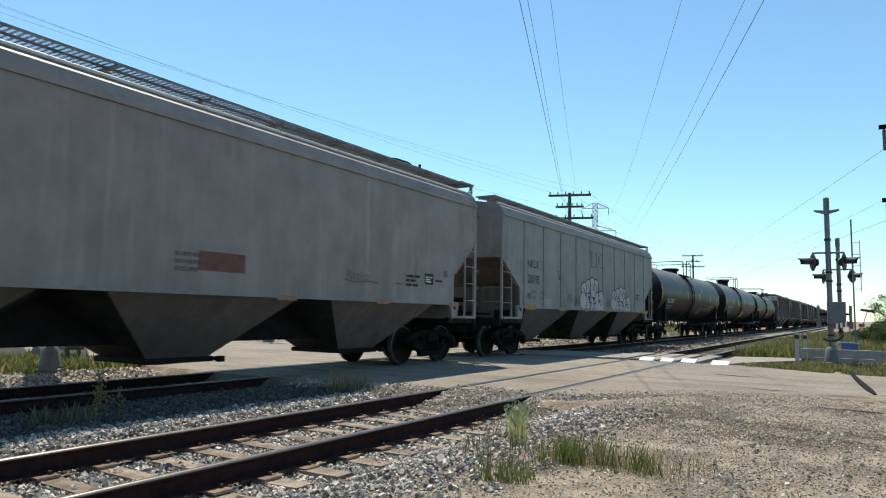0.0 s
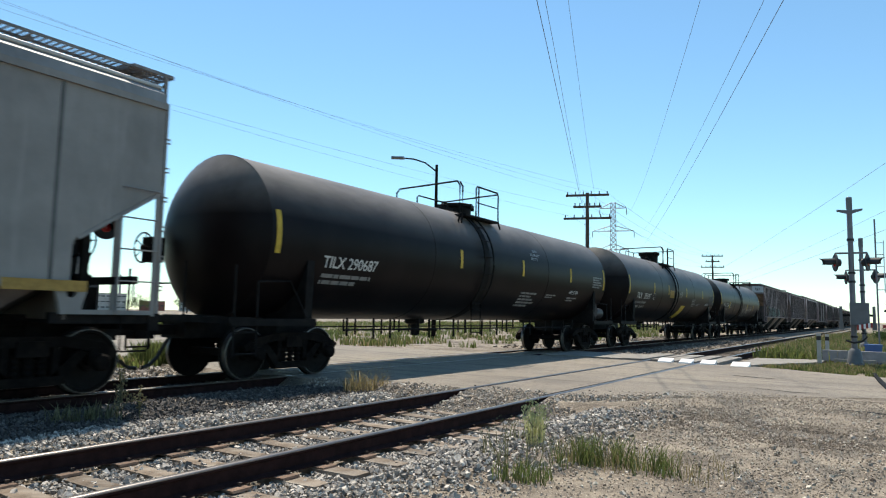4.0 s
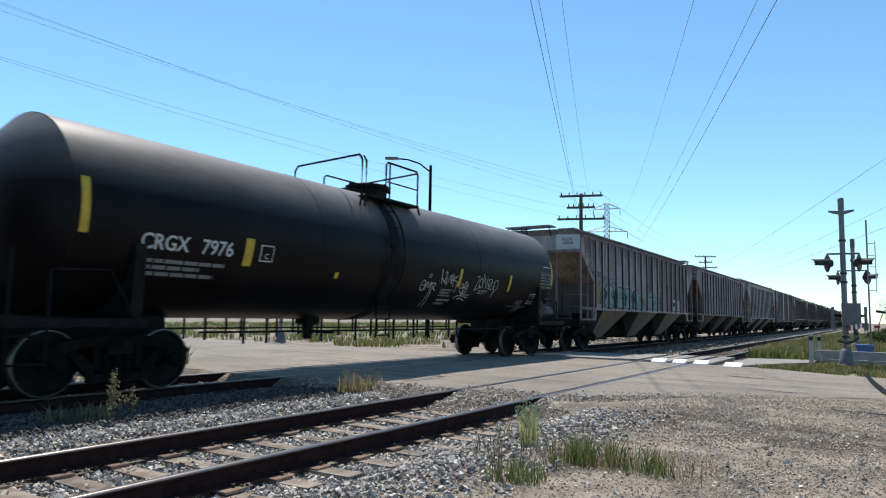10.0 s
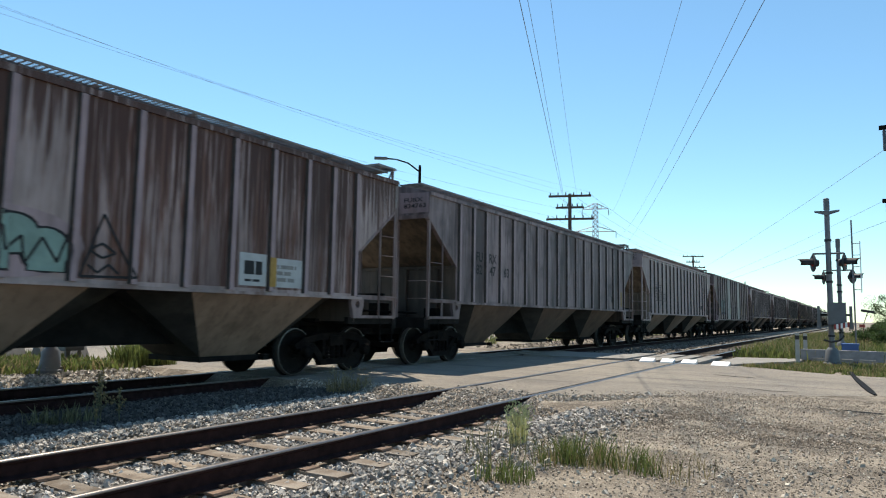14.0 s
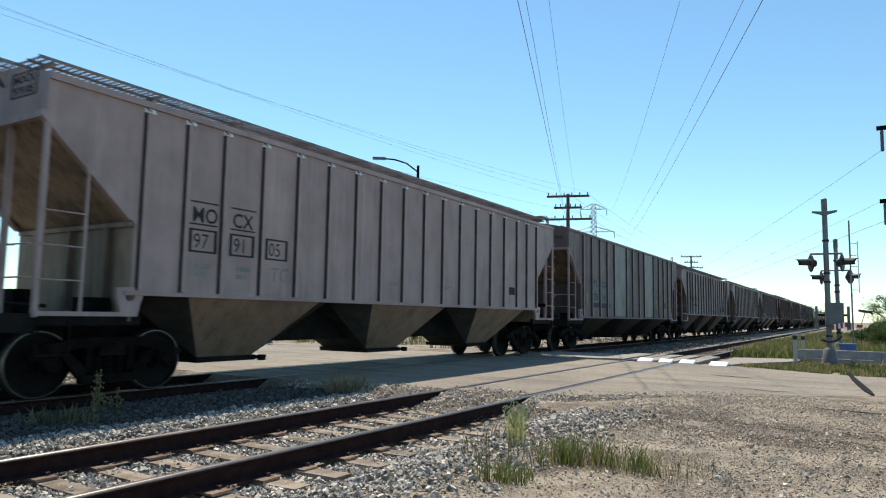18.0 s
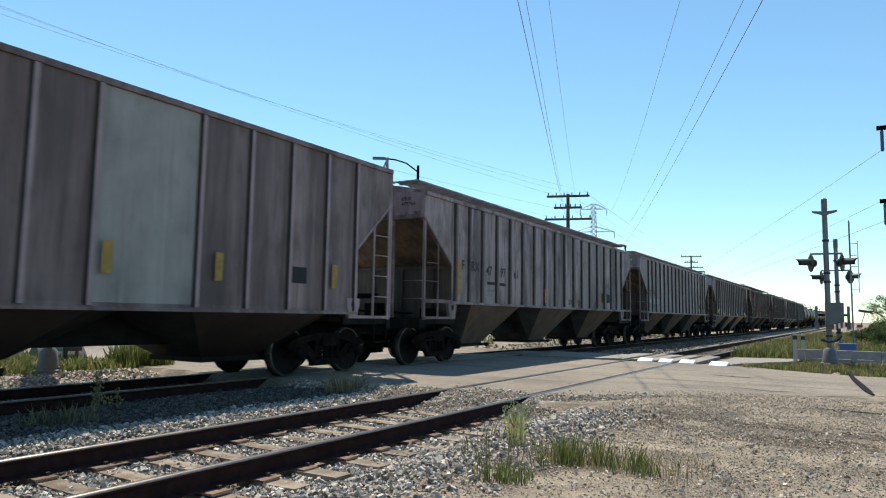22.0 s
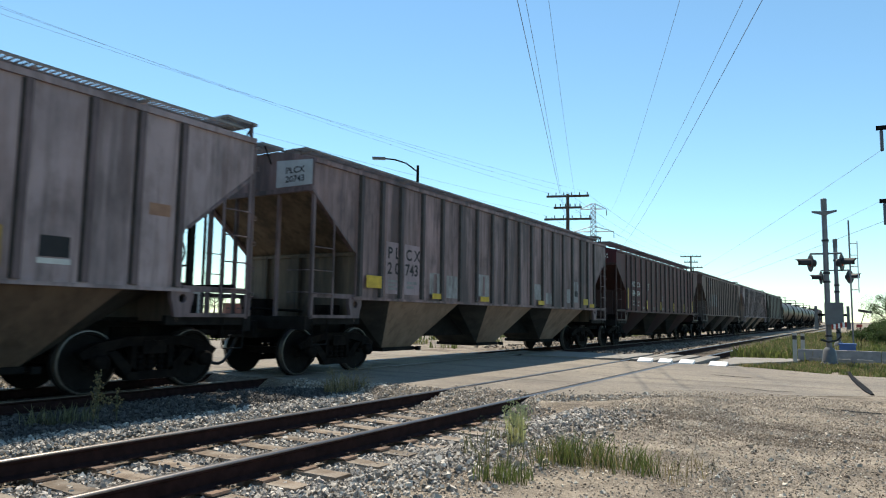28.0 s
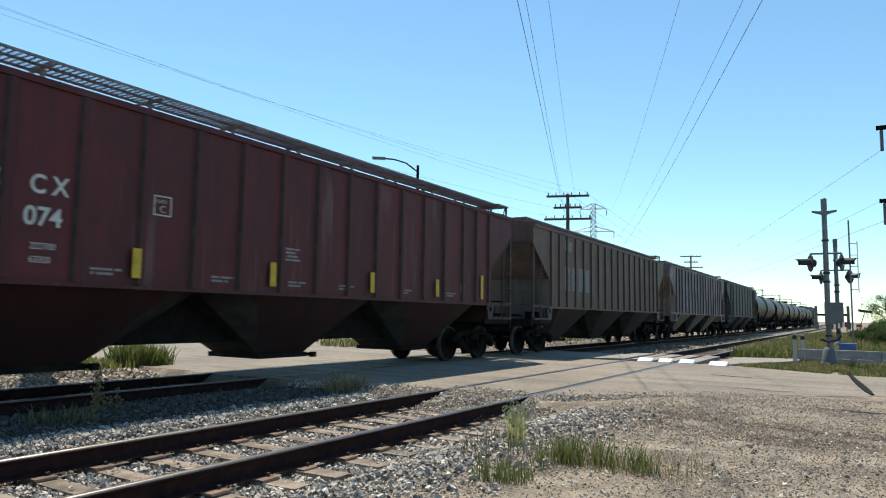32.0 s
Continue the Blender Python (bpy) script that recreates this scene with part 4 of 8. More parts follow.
    for sx in (-1, 1):
        ld = Shape()
        arc = [(sx * (r + 0.07) * math.cos(a), zc + (r + 0.07) * math.sin(a)) for a in [radians(k) for k in range(-42, 66, 8)]]
        for y in (-1.0, -0.52):
            ld.tube([(x, y, z) for x, z in [(arc[0][0], 0.7)] + arc], 0.024, 6)
        for x, z in arc[::2] + [(arc[0][0], 0.75), (arc[0][0], 1.1), (arc[0][0], 1.35)]:
            ld.tube([(x, -1.0, z), (x, -0.52, z)], 0.016, 6)
        part("ladder", ld, M["steel_dark"], car)
        # side rail hanging under the tank, with posts
        rl = Shape()
        rl.tube([(sx * 1.15, -ht + 2.9, 0.86), (sx * 1.15, ht - 2.9, 0.86)], 0.02, 6)
        part("side_rail", rl, M["steel_dark"], car)
        for k in range(16):
            y = -ht + 3.0 + k * (2 * ht - 6.0) / 15 + 0.17 * math.sin(k * 2.7)
            po = Shape()
            po.box(sx * 1.15 - 0.02, sx * 1.15 + 0.02, y - 0.014, y + 0.014, 0.66 if k % 3 else 0.74, 1.1)
            part("rail_post", po, M["steel_dark"], car)
    bt = Shape()
    bt.lathe([(0.0, 0.1), (0.28, 0.12), (0.32, 0.26), (0.6, 0.26)], "z", (0, -1.9, 0.66), 16)
    bt.tube([(-0.6, -1.75, 0.8), (0.6, -1.75, 0.8)], 0.025, 6)
    part("bottom_outlet", bt, M["steel_dark"], car)
    for s_ in (-1, 1):
        sd = Shape()
        y = s_ * (half - 2.35)
        sd.prism([(-1.42, 1.0), (1.42, 1.0), (1.46, 2.15), (1.2, 1.55), (0.7, 1.2), (0, 1.12), (-0.7, 1.2), (-1.2, 1.55), (-1.46, 2.15)][::-1], y - 0.09, y + 0.09, "y")
        a, b = sorted((s_ * (half - 0.55), s_ * (half - 3.6)))
        sd.box(-0.32, 0.32, a, b, 0.72, 1.12)
        part("stub_sill", sd, M["steel_dark"], car)
        pf = Shape()
        a, b = sorted((s_ * (half - 0.5), s_ * (half - 0.95)))
        pf.box(-1.5, 1.5, a, b, 1.0, 1.1)
        a, b = sorted((s_ * (half - 0.55), s_ * (half - 2.5)))
        for sx in (-1, 1):
            pf.box(sx * 1.45 - 0.05, sx * 1.45 + 0.05, a, b, 0.96, 1.08)
        part("end_platform", pf, M["steel_dark"], car)
        for sx in (-1, 1):
            g = Shape()
            y0, y1 = s_ * (half - 0.62), s_ * (half - 1.1)
            for yy in (y0, y1):
                g.tube([(sx * 1.47, yy, 0.45), (sx * 1.47, yy, 1.95 if yy == y0 else 1.7)], 0.022, 6)
            for z in (0.5, 0.85):
                g.tube([(sx * 1.47, y0, z), (sx * 1.47, y1, z)], 0.018, 6)
            g.tube([(sx * 1.47, y1, 1.7), (sx * 1.3, s_ * (half - 2.0), 1.75), (sx * 1.44, s_ * (half - 2.3), 1.1)], 0.02, 6)
            part("grab_iron", g, M["steel_dark"], car)
        yy = s_ * (half - 0.6)
        for x in (0.2, -0.55):
            er = Shape()
            er.tube([(x, yy, 1.1), (x, yy, 2.05)], 0.02, 6)
            part("grab_post", er, M["steel_dark"], car)
    rv = Shape()
    rv.lathe([(-0.62, 0.04), (-0.56, 0.17), (-0.5, 0.2), (0.5, 0.2), (0.56, 0.17), (0.62, 0.04)], "y", (1.05, half - 1.35, 1.36), 16)
    part("air_reservoir", rv, M["slateblue_tank"], car, "dark slate air reservoir on the end platform")
    dm = Shape()
    dm.box(-0.004, 0.004, -0.19, 0.19, -0.19, 0.19, Matrix.Translation((1.43, half - 2.2, 1.45)) @ Matrix.Rotation(radians(45), 4, "X"))
    dm.box(-0.02, 0.0, -0.02, 0.02, -0.5, -0.2, Matrix.Translation((1.43, half - 2.2, 1.45)))
    part("placard_holder", dm, M["flank"], car, "dull dark diamond placard holder")
    bs = Shape()
    bs.box(-0.95, -0.65, -half + 0.5, -half + 0.75, 2.05, 2.5)
    bs.tube([(-0.8, -half + 0.68, 1.1), (-0.8, -half + 0.68, 2.6)], 0.035, 6)
    part("brake_housing", bs, M["truck"], car)
    part("brake_wheel", TM["brake_wheel"], None, car, "", pose(-0.8, -half + 0.42, 2.3))
    add_trucks(car, half - 2.35)
    add_draft_gear(car, half)
    CARS.append((car, (c0 + c1) / 2))
    return car, ht, (r, zc)


# coupler lines along the track at the start of the clip, front to rear
C = [-2.0, 16.6, 34.65, 53.9, 72.97, 91.35, 110.0, 128.0, 146.8, 164.78, 182.4, 201.6, 220.2, 239.1, 257.4, 276.2, 295.0, 313.8, 332.6, 351.4, 370.2, 389.0, 407.8]

P = {}
P["grey"] = car_paint("smooth_grey_paint", (0.228, 0.2, 0.192), dirt_amount=0.07)
P["greygreen"] = car_paint("grey_green_paint", (0.22, 0.212, 0.202), dirt_amount=0.06)
P["rusty"] = car_paint("rust_run_grey_paint", (0.321, 0.249, 0.24), dirt_amount=0.3, rust=0.5, rust_at=(0.57, 0.66), eave_rust=0.95, panels=0.12)
P["rusted"] = car_paint("heavily_rusted_grey_paint", (0.296, 0.219, 0.21), (0.0561, 0.0279, 0.024), 0.6, (0.44, 0.58), rust=0.85, rust_at=(0.5, 0.6), eave_rust=1.0, panels=0.12, eave_from=0.0)
P["stained"] = car_paint("stained_grey_paint", (0.267, 0.2, 0.205), (0.0459, 0.0335, 0.035), 0.8, (0.42, 0.6), panels=0.15)
P["panel"] = car_paint("repainted_panel_grey", (0.278, 0.262, 0.252), dirt_amount=0.18)
P["tan"] = car_paint("warm_grey_paint", (0.349, 0.262, 0.255), dirt_amount=0.12, panels=0.04)
P["worn"] = car_paint("worn_grey_paint", (0.219, 0.16, 0.16), (0.0765, 0.0539, 0.05), 0.7, (0.42, 0.6), rust=0.25, panels=0.2)
P["faded"] = car_paint("faded_grey_paint", (0.342, 0.26, 0.268), (0.0408, 0.0298, 0.032), 0.75, (0.47, 0.64), rust=0.15, panels=0.13)
P["maroon"] = car_paint("maroon_paint", (0.082, 0.0105, 0.0125), (0.028, 0.009, 0.01), 0.45, (0.45, 0.65), panels=0.15, scuffs=0.16)
P["brown"] = car_paint("brown_grey_paint", (0.152, 0.082, 0.062), (0.0612, 0.0418, 0.04), 0.6)
P["green"] = car_paint("dark_green_paint", (0.033, 0.038, 0.032), (0.03, 0.03, 0.03), 0.5)
P["sand"] = car_paint("dusty_underside_paint", (0.326, 0.233, 0.178), (0.122, 0.0837, 0.06), 0.5, (0.48, 0.7), rust=0.12)
P["sandgrey"] = car_paint("dusty_grey_underside_paint", (0.138, 0.112, 0.103), (0.0612, 0.0493, 0.046), 0.45)
P["maroon_low"] = car_paint("maroon_underside_paint", (0.042, 0.014, 0.012), (0.03, 0.02, 0.02), 0.5)
P["brown_low"] = car_paint("brown_underside_paint", (0.0714, 0.0465, 0.04), (0.0357, 0.026, 0.024), 0.5)
# pale band by height stands for sun on the tank's upper side
P["tank"] = mat("black_tank_enamel", (0.0075, 0.0055, 0.006), 0.42, 0, 0.25, 1.2, 0.03, 30, stains=[((0.018, 0.013, 0.012), 0.35, (0.5, 0.75), 1.2, 0.3)], spec=0.09, sunlit_top=((0.21, 0.19, 0.17), 0.92, 2.88, 3.75))

SPECS = [
    ("grey", "sandgrey", "smooth-sided grey covered hopper car on the main track", dict(front=-8.58, rear=8.56, eave=4.16, shoulder=0.3, ribs=0, seams=0, bays=3, cut_z=3.22, cut_in=1.12, low_z=2.25, sill=1.5, board_z=4.75, bar=False, post_paint="grey", end_paint="grey")),
    ("greygreen", "sandgrey", "grey-green covered hopper car with sprayed graffiti", dict(front=-8.2, rear=8.16, eave=4.2, shoulder=0.28, ribs=0, seams=10, bays=3, cut_z=2.92, cut_in=1.23, low_z=2.1, sill=1.5, board_z=4.72, bar=False, post_paint="greygreen", end_paint="bareend")),
    ("tank",), ("tank",), ("tank",),
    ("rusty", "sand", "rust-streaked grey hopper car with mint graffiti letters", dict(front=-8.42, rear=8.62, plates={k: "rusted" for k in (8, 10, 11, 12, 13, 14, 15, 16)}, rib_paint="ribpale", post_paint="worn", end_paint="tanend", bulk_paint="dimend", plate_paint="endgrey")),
    ("stained", "umber", "stained grey ribbed covered hopper car", dict(front=-8.36, bulk_paint="bulkbrown", rear=8.57, rib_paint="ribpale", post_paint="worn", end_paint="khaki")),
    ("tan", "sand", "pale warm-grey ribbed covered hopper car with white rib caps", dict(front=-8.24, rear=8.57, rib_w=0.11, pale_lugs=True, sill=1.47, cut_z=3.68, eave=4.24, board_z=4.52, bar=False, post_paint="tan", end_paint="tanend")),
    ("worn", "brown_low", "weathered grey hopper car with pale replaced panels", dict(front=-8.33, bulk_paint="bulkbrown", rear=8.28, ribs=14, rib_at=(-6.92, -5.97, -5.02, -4.1, -3.16, -1.4, -0.46, 0.6, 1.47, 3.19, 4.2, 5.18, 6.15, 7.05), plates={4: "panel", 8: "panel"}, near_walk=False, board_z=4.5, rib_paint="ribpale", rib_w=0.12, eave=4.4, cut_z=3.66, cut_in=1.27, sill=1.25, close=0.0, bar=False, post_paint="ribpale", end_paint="khaki")),
    ("faded", "umber", "faded grey hopper car with dark rib streaks", dict(front=-8.14, bulk_paint="bulkbrown", rear=8.84, board_z=4.48, rib_paint="ribdark", post_paint="worn", end_paint="khaki")),
    ("dull", "umber", "dull grey ribbed hopper car with rust marks", dict(front=-7.98, bulk_paint="bulkbrown", rear=8.98, rib_paint="ribdark", post_paint="ribdark", end_paint="khaki")),
    ("grimy", "sand", "grimy grey hopper car with yellow decals", dict(front=-8.4, rear=8.93, rib_paint="ribblack", post_paint="ribdark", end_paint="khaki")),
    ("maroon", "maroon_low", "maroon ribbed covered hopper car with white stencils", dict(front=-8.3, rear=8.57, ribs=17, eave=4.13, cut_z=3.52, board_z=4.5, post_paint="maroon_low", end_paint="maroon_low")),
    ("brown", "brown_low", "brown weathered hopper car with pale patches", dict(post_paint="brown_low", end_paint="sandgrey")),
    ("stained", "sand", "grey ribbed hopper car far down the train", dict(rib_paint="ribpale")),
    ("green", "brown_low", "dark green hopper car ahead of tank cars", dict(ribs=12)),
    ("tank",), ("tank",), ("tank",), ("tank",), ("tank",), ("stained", "sand", "grey ribbed hopper car beyond the tank cars", dict(ribs=12)),
]
P["umber"] = car_paint("umber_underside_paint", (0.172, 0.12, 0.09), (0.0612, 0.0418, 0.0315), 0.5, (0.46, 0.68), rust=0.15)
# bulkheads in a darker brown than the slope sheets above them
P["bulkbrown"] = car_paint("dark_brown_bulkhead_paint", (0.0867, 0.0614, 0.047), (0.0204, 0.0149, 0.013), 0.7, (0.42, 0.6))
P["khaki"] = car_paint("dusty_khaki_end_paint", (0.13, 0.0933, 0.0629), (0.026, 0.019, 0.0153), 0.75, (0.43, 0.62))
P["tanend"] = car_paint("dusty_beige_end_paint", (0.255, 0.193, 0.142), (0.0459, 0.0353, 0.03), 0.6, (0.45, 0.63))
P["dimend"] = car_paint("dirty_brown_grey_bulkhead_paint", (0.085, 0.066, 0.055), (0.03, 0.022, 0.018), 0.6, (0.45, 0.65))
P["endgrey"] = car_paint("pale_grey_end_paint", (0.3, 0.285, 0.27), (0.12, 0.095, 0.08), 0.4, (0.5, 0.7))
P["bareend"] = car_paint("grimy_grey_green_end_paint", (0.122, 0.102, 0.085), (0.051, 0.0372, 0.03), 0.6, (0.45, 0.65))
P["ribpale"] = car_paint("pale_rib_paint", (0.325, 0.238, 0.252), dirt_amount=0.3, rust=0.2)
P["ribdark"] = car_paint("grime_black_rib_paint", (0.168, 0.116, 0.12), (0.0204, 0.0149, 0.016), 0.7, (0.42, 0.58))
P["ribblack"] = car_paint("black_rib_paint", (0.0765, 0.0558, 0.058), (0.0204, 0.0149, 0.016), 0.8, (0.42, 0.58))
P["dull"] = car_paint("dull_grey_paint", (0.306, 0.233, 0.238), (0.051, 0.0353, 0.034), 0.5, (0.5, 0.68), rust=0.25, panels=0.1)
P["grimy"] = car_paint("grimy_grey_paint", (0.255, 0.165, 0.162), (0.051, 0.0335, 0.034), 0.85, (0.42, 0.6), rust=0.25, panels=0.12)
BUILT = []
for i, sp in enumerate(SPECS):
    if sp[0] == "tank":
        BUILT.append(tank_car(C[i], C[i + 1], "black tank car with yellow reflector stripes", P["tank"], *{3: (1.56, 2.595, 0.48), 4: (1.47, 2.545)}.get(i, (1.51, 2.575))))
    else:
        more = dict(sp[3])
        for key in ("rib_paint", "post_paint", "end_paint", "bulk_paint", "plate_paint"):
            if key in more:
                more[key] = P[more[key]]
        if "plates" in more:
            more["plates"] = {k: P[v] for k, v in more["plates"].items()}
        long = (C[i + 1] - C[i]) / 2
        front, rear = more.pop("front", 0.76 - long), more.pop("rear", long - 0.76)
        BUILT.append(hopper((C[i] + C[i + 1]) / 2, front, rear, sp[2], P[sp[0]], P[sp[1]], **more))


# ---- lettering, decals and graffiti on the cars ----
X0 = 1.555    # just proud of a flat side
XR = 1.616    # just proud of the ribs


def end_marks(i, lines, x0, x1, z0, z1, material, plate=None):
    """Marks on the front end plate, which faces back along the track; plate: paint and bounds of a repainted panel under them."""
    car, hb, shift = BUILT[i]
    y = shift - hb
    if plate:
        paint, a, b, c0, c1 = plate
        s = Shape()
        s.prism([(a, c0), (b, c0), (b, c1 - 0.05), (a, c1)], y - 0.006, y - 0.002, "y")
        part("end_panel", s, paint, car, "repainted marking panel")
    step = (z1 - z0) / len(lines)
    longest = max(max(v[0] for v in letters(t, 1.0, 0.02)[0]) for t in lines)
    for k, text in enumerate(lines):
        vs, fs = letters(text, 1.0, 0.02)
        s = Shape()
        s.add([(x0 + u * (x1 - x0) / longest, y - 0.01, z1 - step * (k + 0.86) + v * step) for u, v in vs], fs)
        part("lettering", s.mesh("lettering", material, False), material, car)


def split_text(i, text, size, y, z, gap, material, wide=0.95, x=X0, pair=2):
    """Large marks set panel by panel, each pair in the middle of the panel between two ribs."""
    ribs = PANELS[i]
    k0 = max(k for k, r in enumerate(ribs) if r <= y + 0.25)
    for k in range(0, len(text), pair):
        w = max(v[0] for v in letters(text[k:k + pair], size, 0.007)[0]) * wide
        j = k0 + k // pair
        lettering(BUILT[i][0], text[k:k + pair], size, (ribs[j] + ribs[j + 1]) / 2 - w / 2, z, material, x, wide, 0.007)


def tag(car, text, size, y, z, material, wide=1.0, x=X0, round_tank=None, fat=0.0):
    return lettering(car, text, size, y, z, material, x, wide, fat, round_tank, "graffiti", 0.12)


def ribbon(parent, pts, wide, material, x, name="stroke"):
    """A flat painted line along points of the side."""
    s = Shape()
    for (a, b), (p, q) in zip(pts, pts[1:]):
        n = max(1e-6, math.hypot(p - a, q - b))
        u, v = -(q - b) / n * wide, (p - a) / n * wide
        s.add([(x, a - u, b - v), (x, p - u, q - v), (x, p + u, q + v), (x, a + u, b + v)], [(0, 1, 2, 3)])
    return part(name, s.mesh(name, material, False), material, parent)


M["inkdull"] = mat("worn_dark_stencil_paint", (0.1, 0.1, 0.098), 0.7, 0, 0.2, 8, 0.0)
M["tealgrey"] = mat("chalky_teal_grey_paint", (0.15, 0.175, 0.175), 0.7, 0, 0.15, 4, 0.0)
M["slateblue"] = mat("dark_slate_blue_paint", (0.035, 0.037, 0.055), 0.7, 0, 0.2, 4, 0.0)
M["chalk"] = mat("grimy_chalk_paint", (0.27, 0.262, 0.255), 0.8, 0, 0.2, 6, 0.0, stains=[((0.12, 0.095, 0.09), 0.7, (0.5, 0.65), 4.0, 0.3)])
M["platewhite"] = mat("off_white_stencil_plate", (0.4, 0.42, 0.43), 0.7, 0, 0.1, 5, 0.0)
c = BUILT[0][0]
for k, t in enumerate(("DO NOT MOVE CAR", "WITH HATCHES OR", "GATES OPEN")):
    lettering(c, t, 0.1, -0.78, 2.03 - 0.115 * k, M["ink"], X0, 0.72)
decal(c, -0.35, 0.6, 1.83, 2.14, M["rustbrown"], X0, "placard", "faded rust-brown placard")
decal(c, 1.31, 1.8, 1.41, 1.5, M["orange"], 1.603)
decal(c, 4.2, 4.63, 1.41, 1.5, M["orange"], 1.603)
decal(c, 7.1, 7.6, 1.41, 1.5, M["orange"], 1.603)
bars(c, 5.3, 1.84, 0.66, 0.3, 3, M["ink"], X0)
bars(c, 4.9, 1.86, 0.3, 0.06, 1, M["inkdull"], X0)
decal(c, 6.08, 6.46, 1.91, 2.17, M["ink"], X0, "plate", "black consolidated stencil plate")
bars(c, 6.12, 1.96, 0.3, 0.16, 3, M["inkwhite"], X0 + 0.003)
bars(c, 6.55, 1.99, 0.35, 0.08, 1, M["ink"], X0)
decal(c, 6.92, 7.1, 2.12, 2.28, M["inkdull"], X0, "plate")
tag(c, "Rasko", 0.24, 3.2, 1.9, M["inkdull"], 1.3)
ribbon(c, [(3.15, 1.88), (3.5, 1.84), (3.9, 1.87), (4.25, 1.85)], 0.02, M["inkdull"], X0, "graffiti")

c = BUILT[1][0]
lettering(c, "NKLX", 0.34, -6.45, 2.72, M["ink"], X0, 0.95, fat=0.007)
lettering(c, "200195", 0.38, -6.45, 2.23, M["ink"], X0, 0.8, fat=0.007)
for k, (t, n) in enumerate((("LD LMT", "215400"), ("LT WT", "60600"))):
    lettering(c, t, 0.13, -6.15, 1.92 - 0.18 * k, M["ink"], X0, 0.8)
    lettering(c, n, 0.13, -5.45, 1.92 - 0.18 * k, M["ink"], X0, 0.8)
for y0, y1, z0, z1 in ((-0.62, -0.54, 3.12, 3.74), (-0.68, -0.48, 3.71, 3.74), (-0.68, -0.22, 3.12, 3.15), (-0.24, -0.21, 3.12, 3.26), (-0.08, 0.0, 3.14, 3.7), (0.18, 0.26, 3.24, 3.6), (-0.12, 0.16, 3.13, 3.16), (-0.12, 0.16, 3.68, 3.71), (0.35, 0.43, 3.24, 3.6), (0.43, 0.68, 3.13, 3.17), (0.43, 0.68, 3.66, 3.7), (0.66, 0.69, 3.54, 3.68)):
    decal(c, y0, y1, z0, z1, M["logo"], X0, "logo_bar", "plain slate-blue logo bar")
for y0, y1, z0, z1 in ((-3.94, -3.7, 2.46, 2.48), (-3.94, -3.7, 2.72, 2.74), (-3.94, -3.92, 2.46, 2.74), (-3.72, -3.7, 2.46, 2.74)):
    decal(c, y0, y1, z0, z1, M["ink"], X0, "border")
lettering(c, "C", 0.13, -3.87, 2.5, M["ink"], X0, fat=0.008)
decal(c, -6.46, -6.21, 1.74, 1.92, M["inkdull"], X0, "plate")
bars(c, -3.12, 1.7, 0.5, 0.31, 5, M["inkdull"], X0)
decal(c, -3.98, -3.41, 1.41, 1.52, M["yellow_old"], 1.603)
decal(c, -1.48, -1.11, 1.41, 1.52, M["yellow_old"], 1.603)
decal(c, 1.0, 1.5, 1.41, 1.52, M["yellow_old"], 1.603)
bars(c, 5.3, 2.02, 0.62, 0.28, 3, M["ink"], X0)
decal(c, 6.1, 7.13, 1.41, 1.55, M["yellow_old"], 1.603)
decal(c, -6.7, -5.9, 1.41, 1.55, M["yellow_old"], 1.603)
end_marks(1, ("NKLX", "200195"), 0.38, 0.8, 4.03, 4.26, M["ink"])


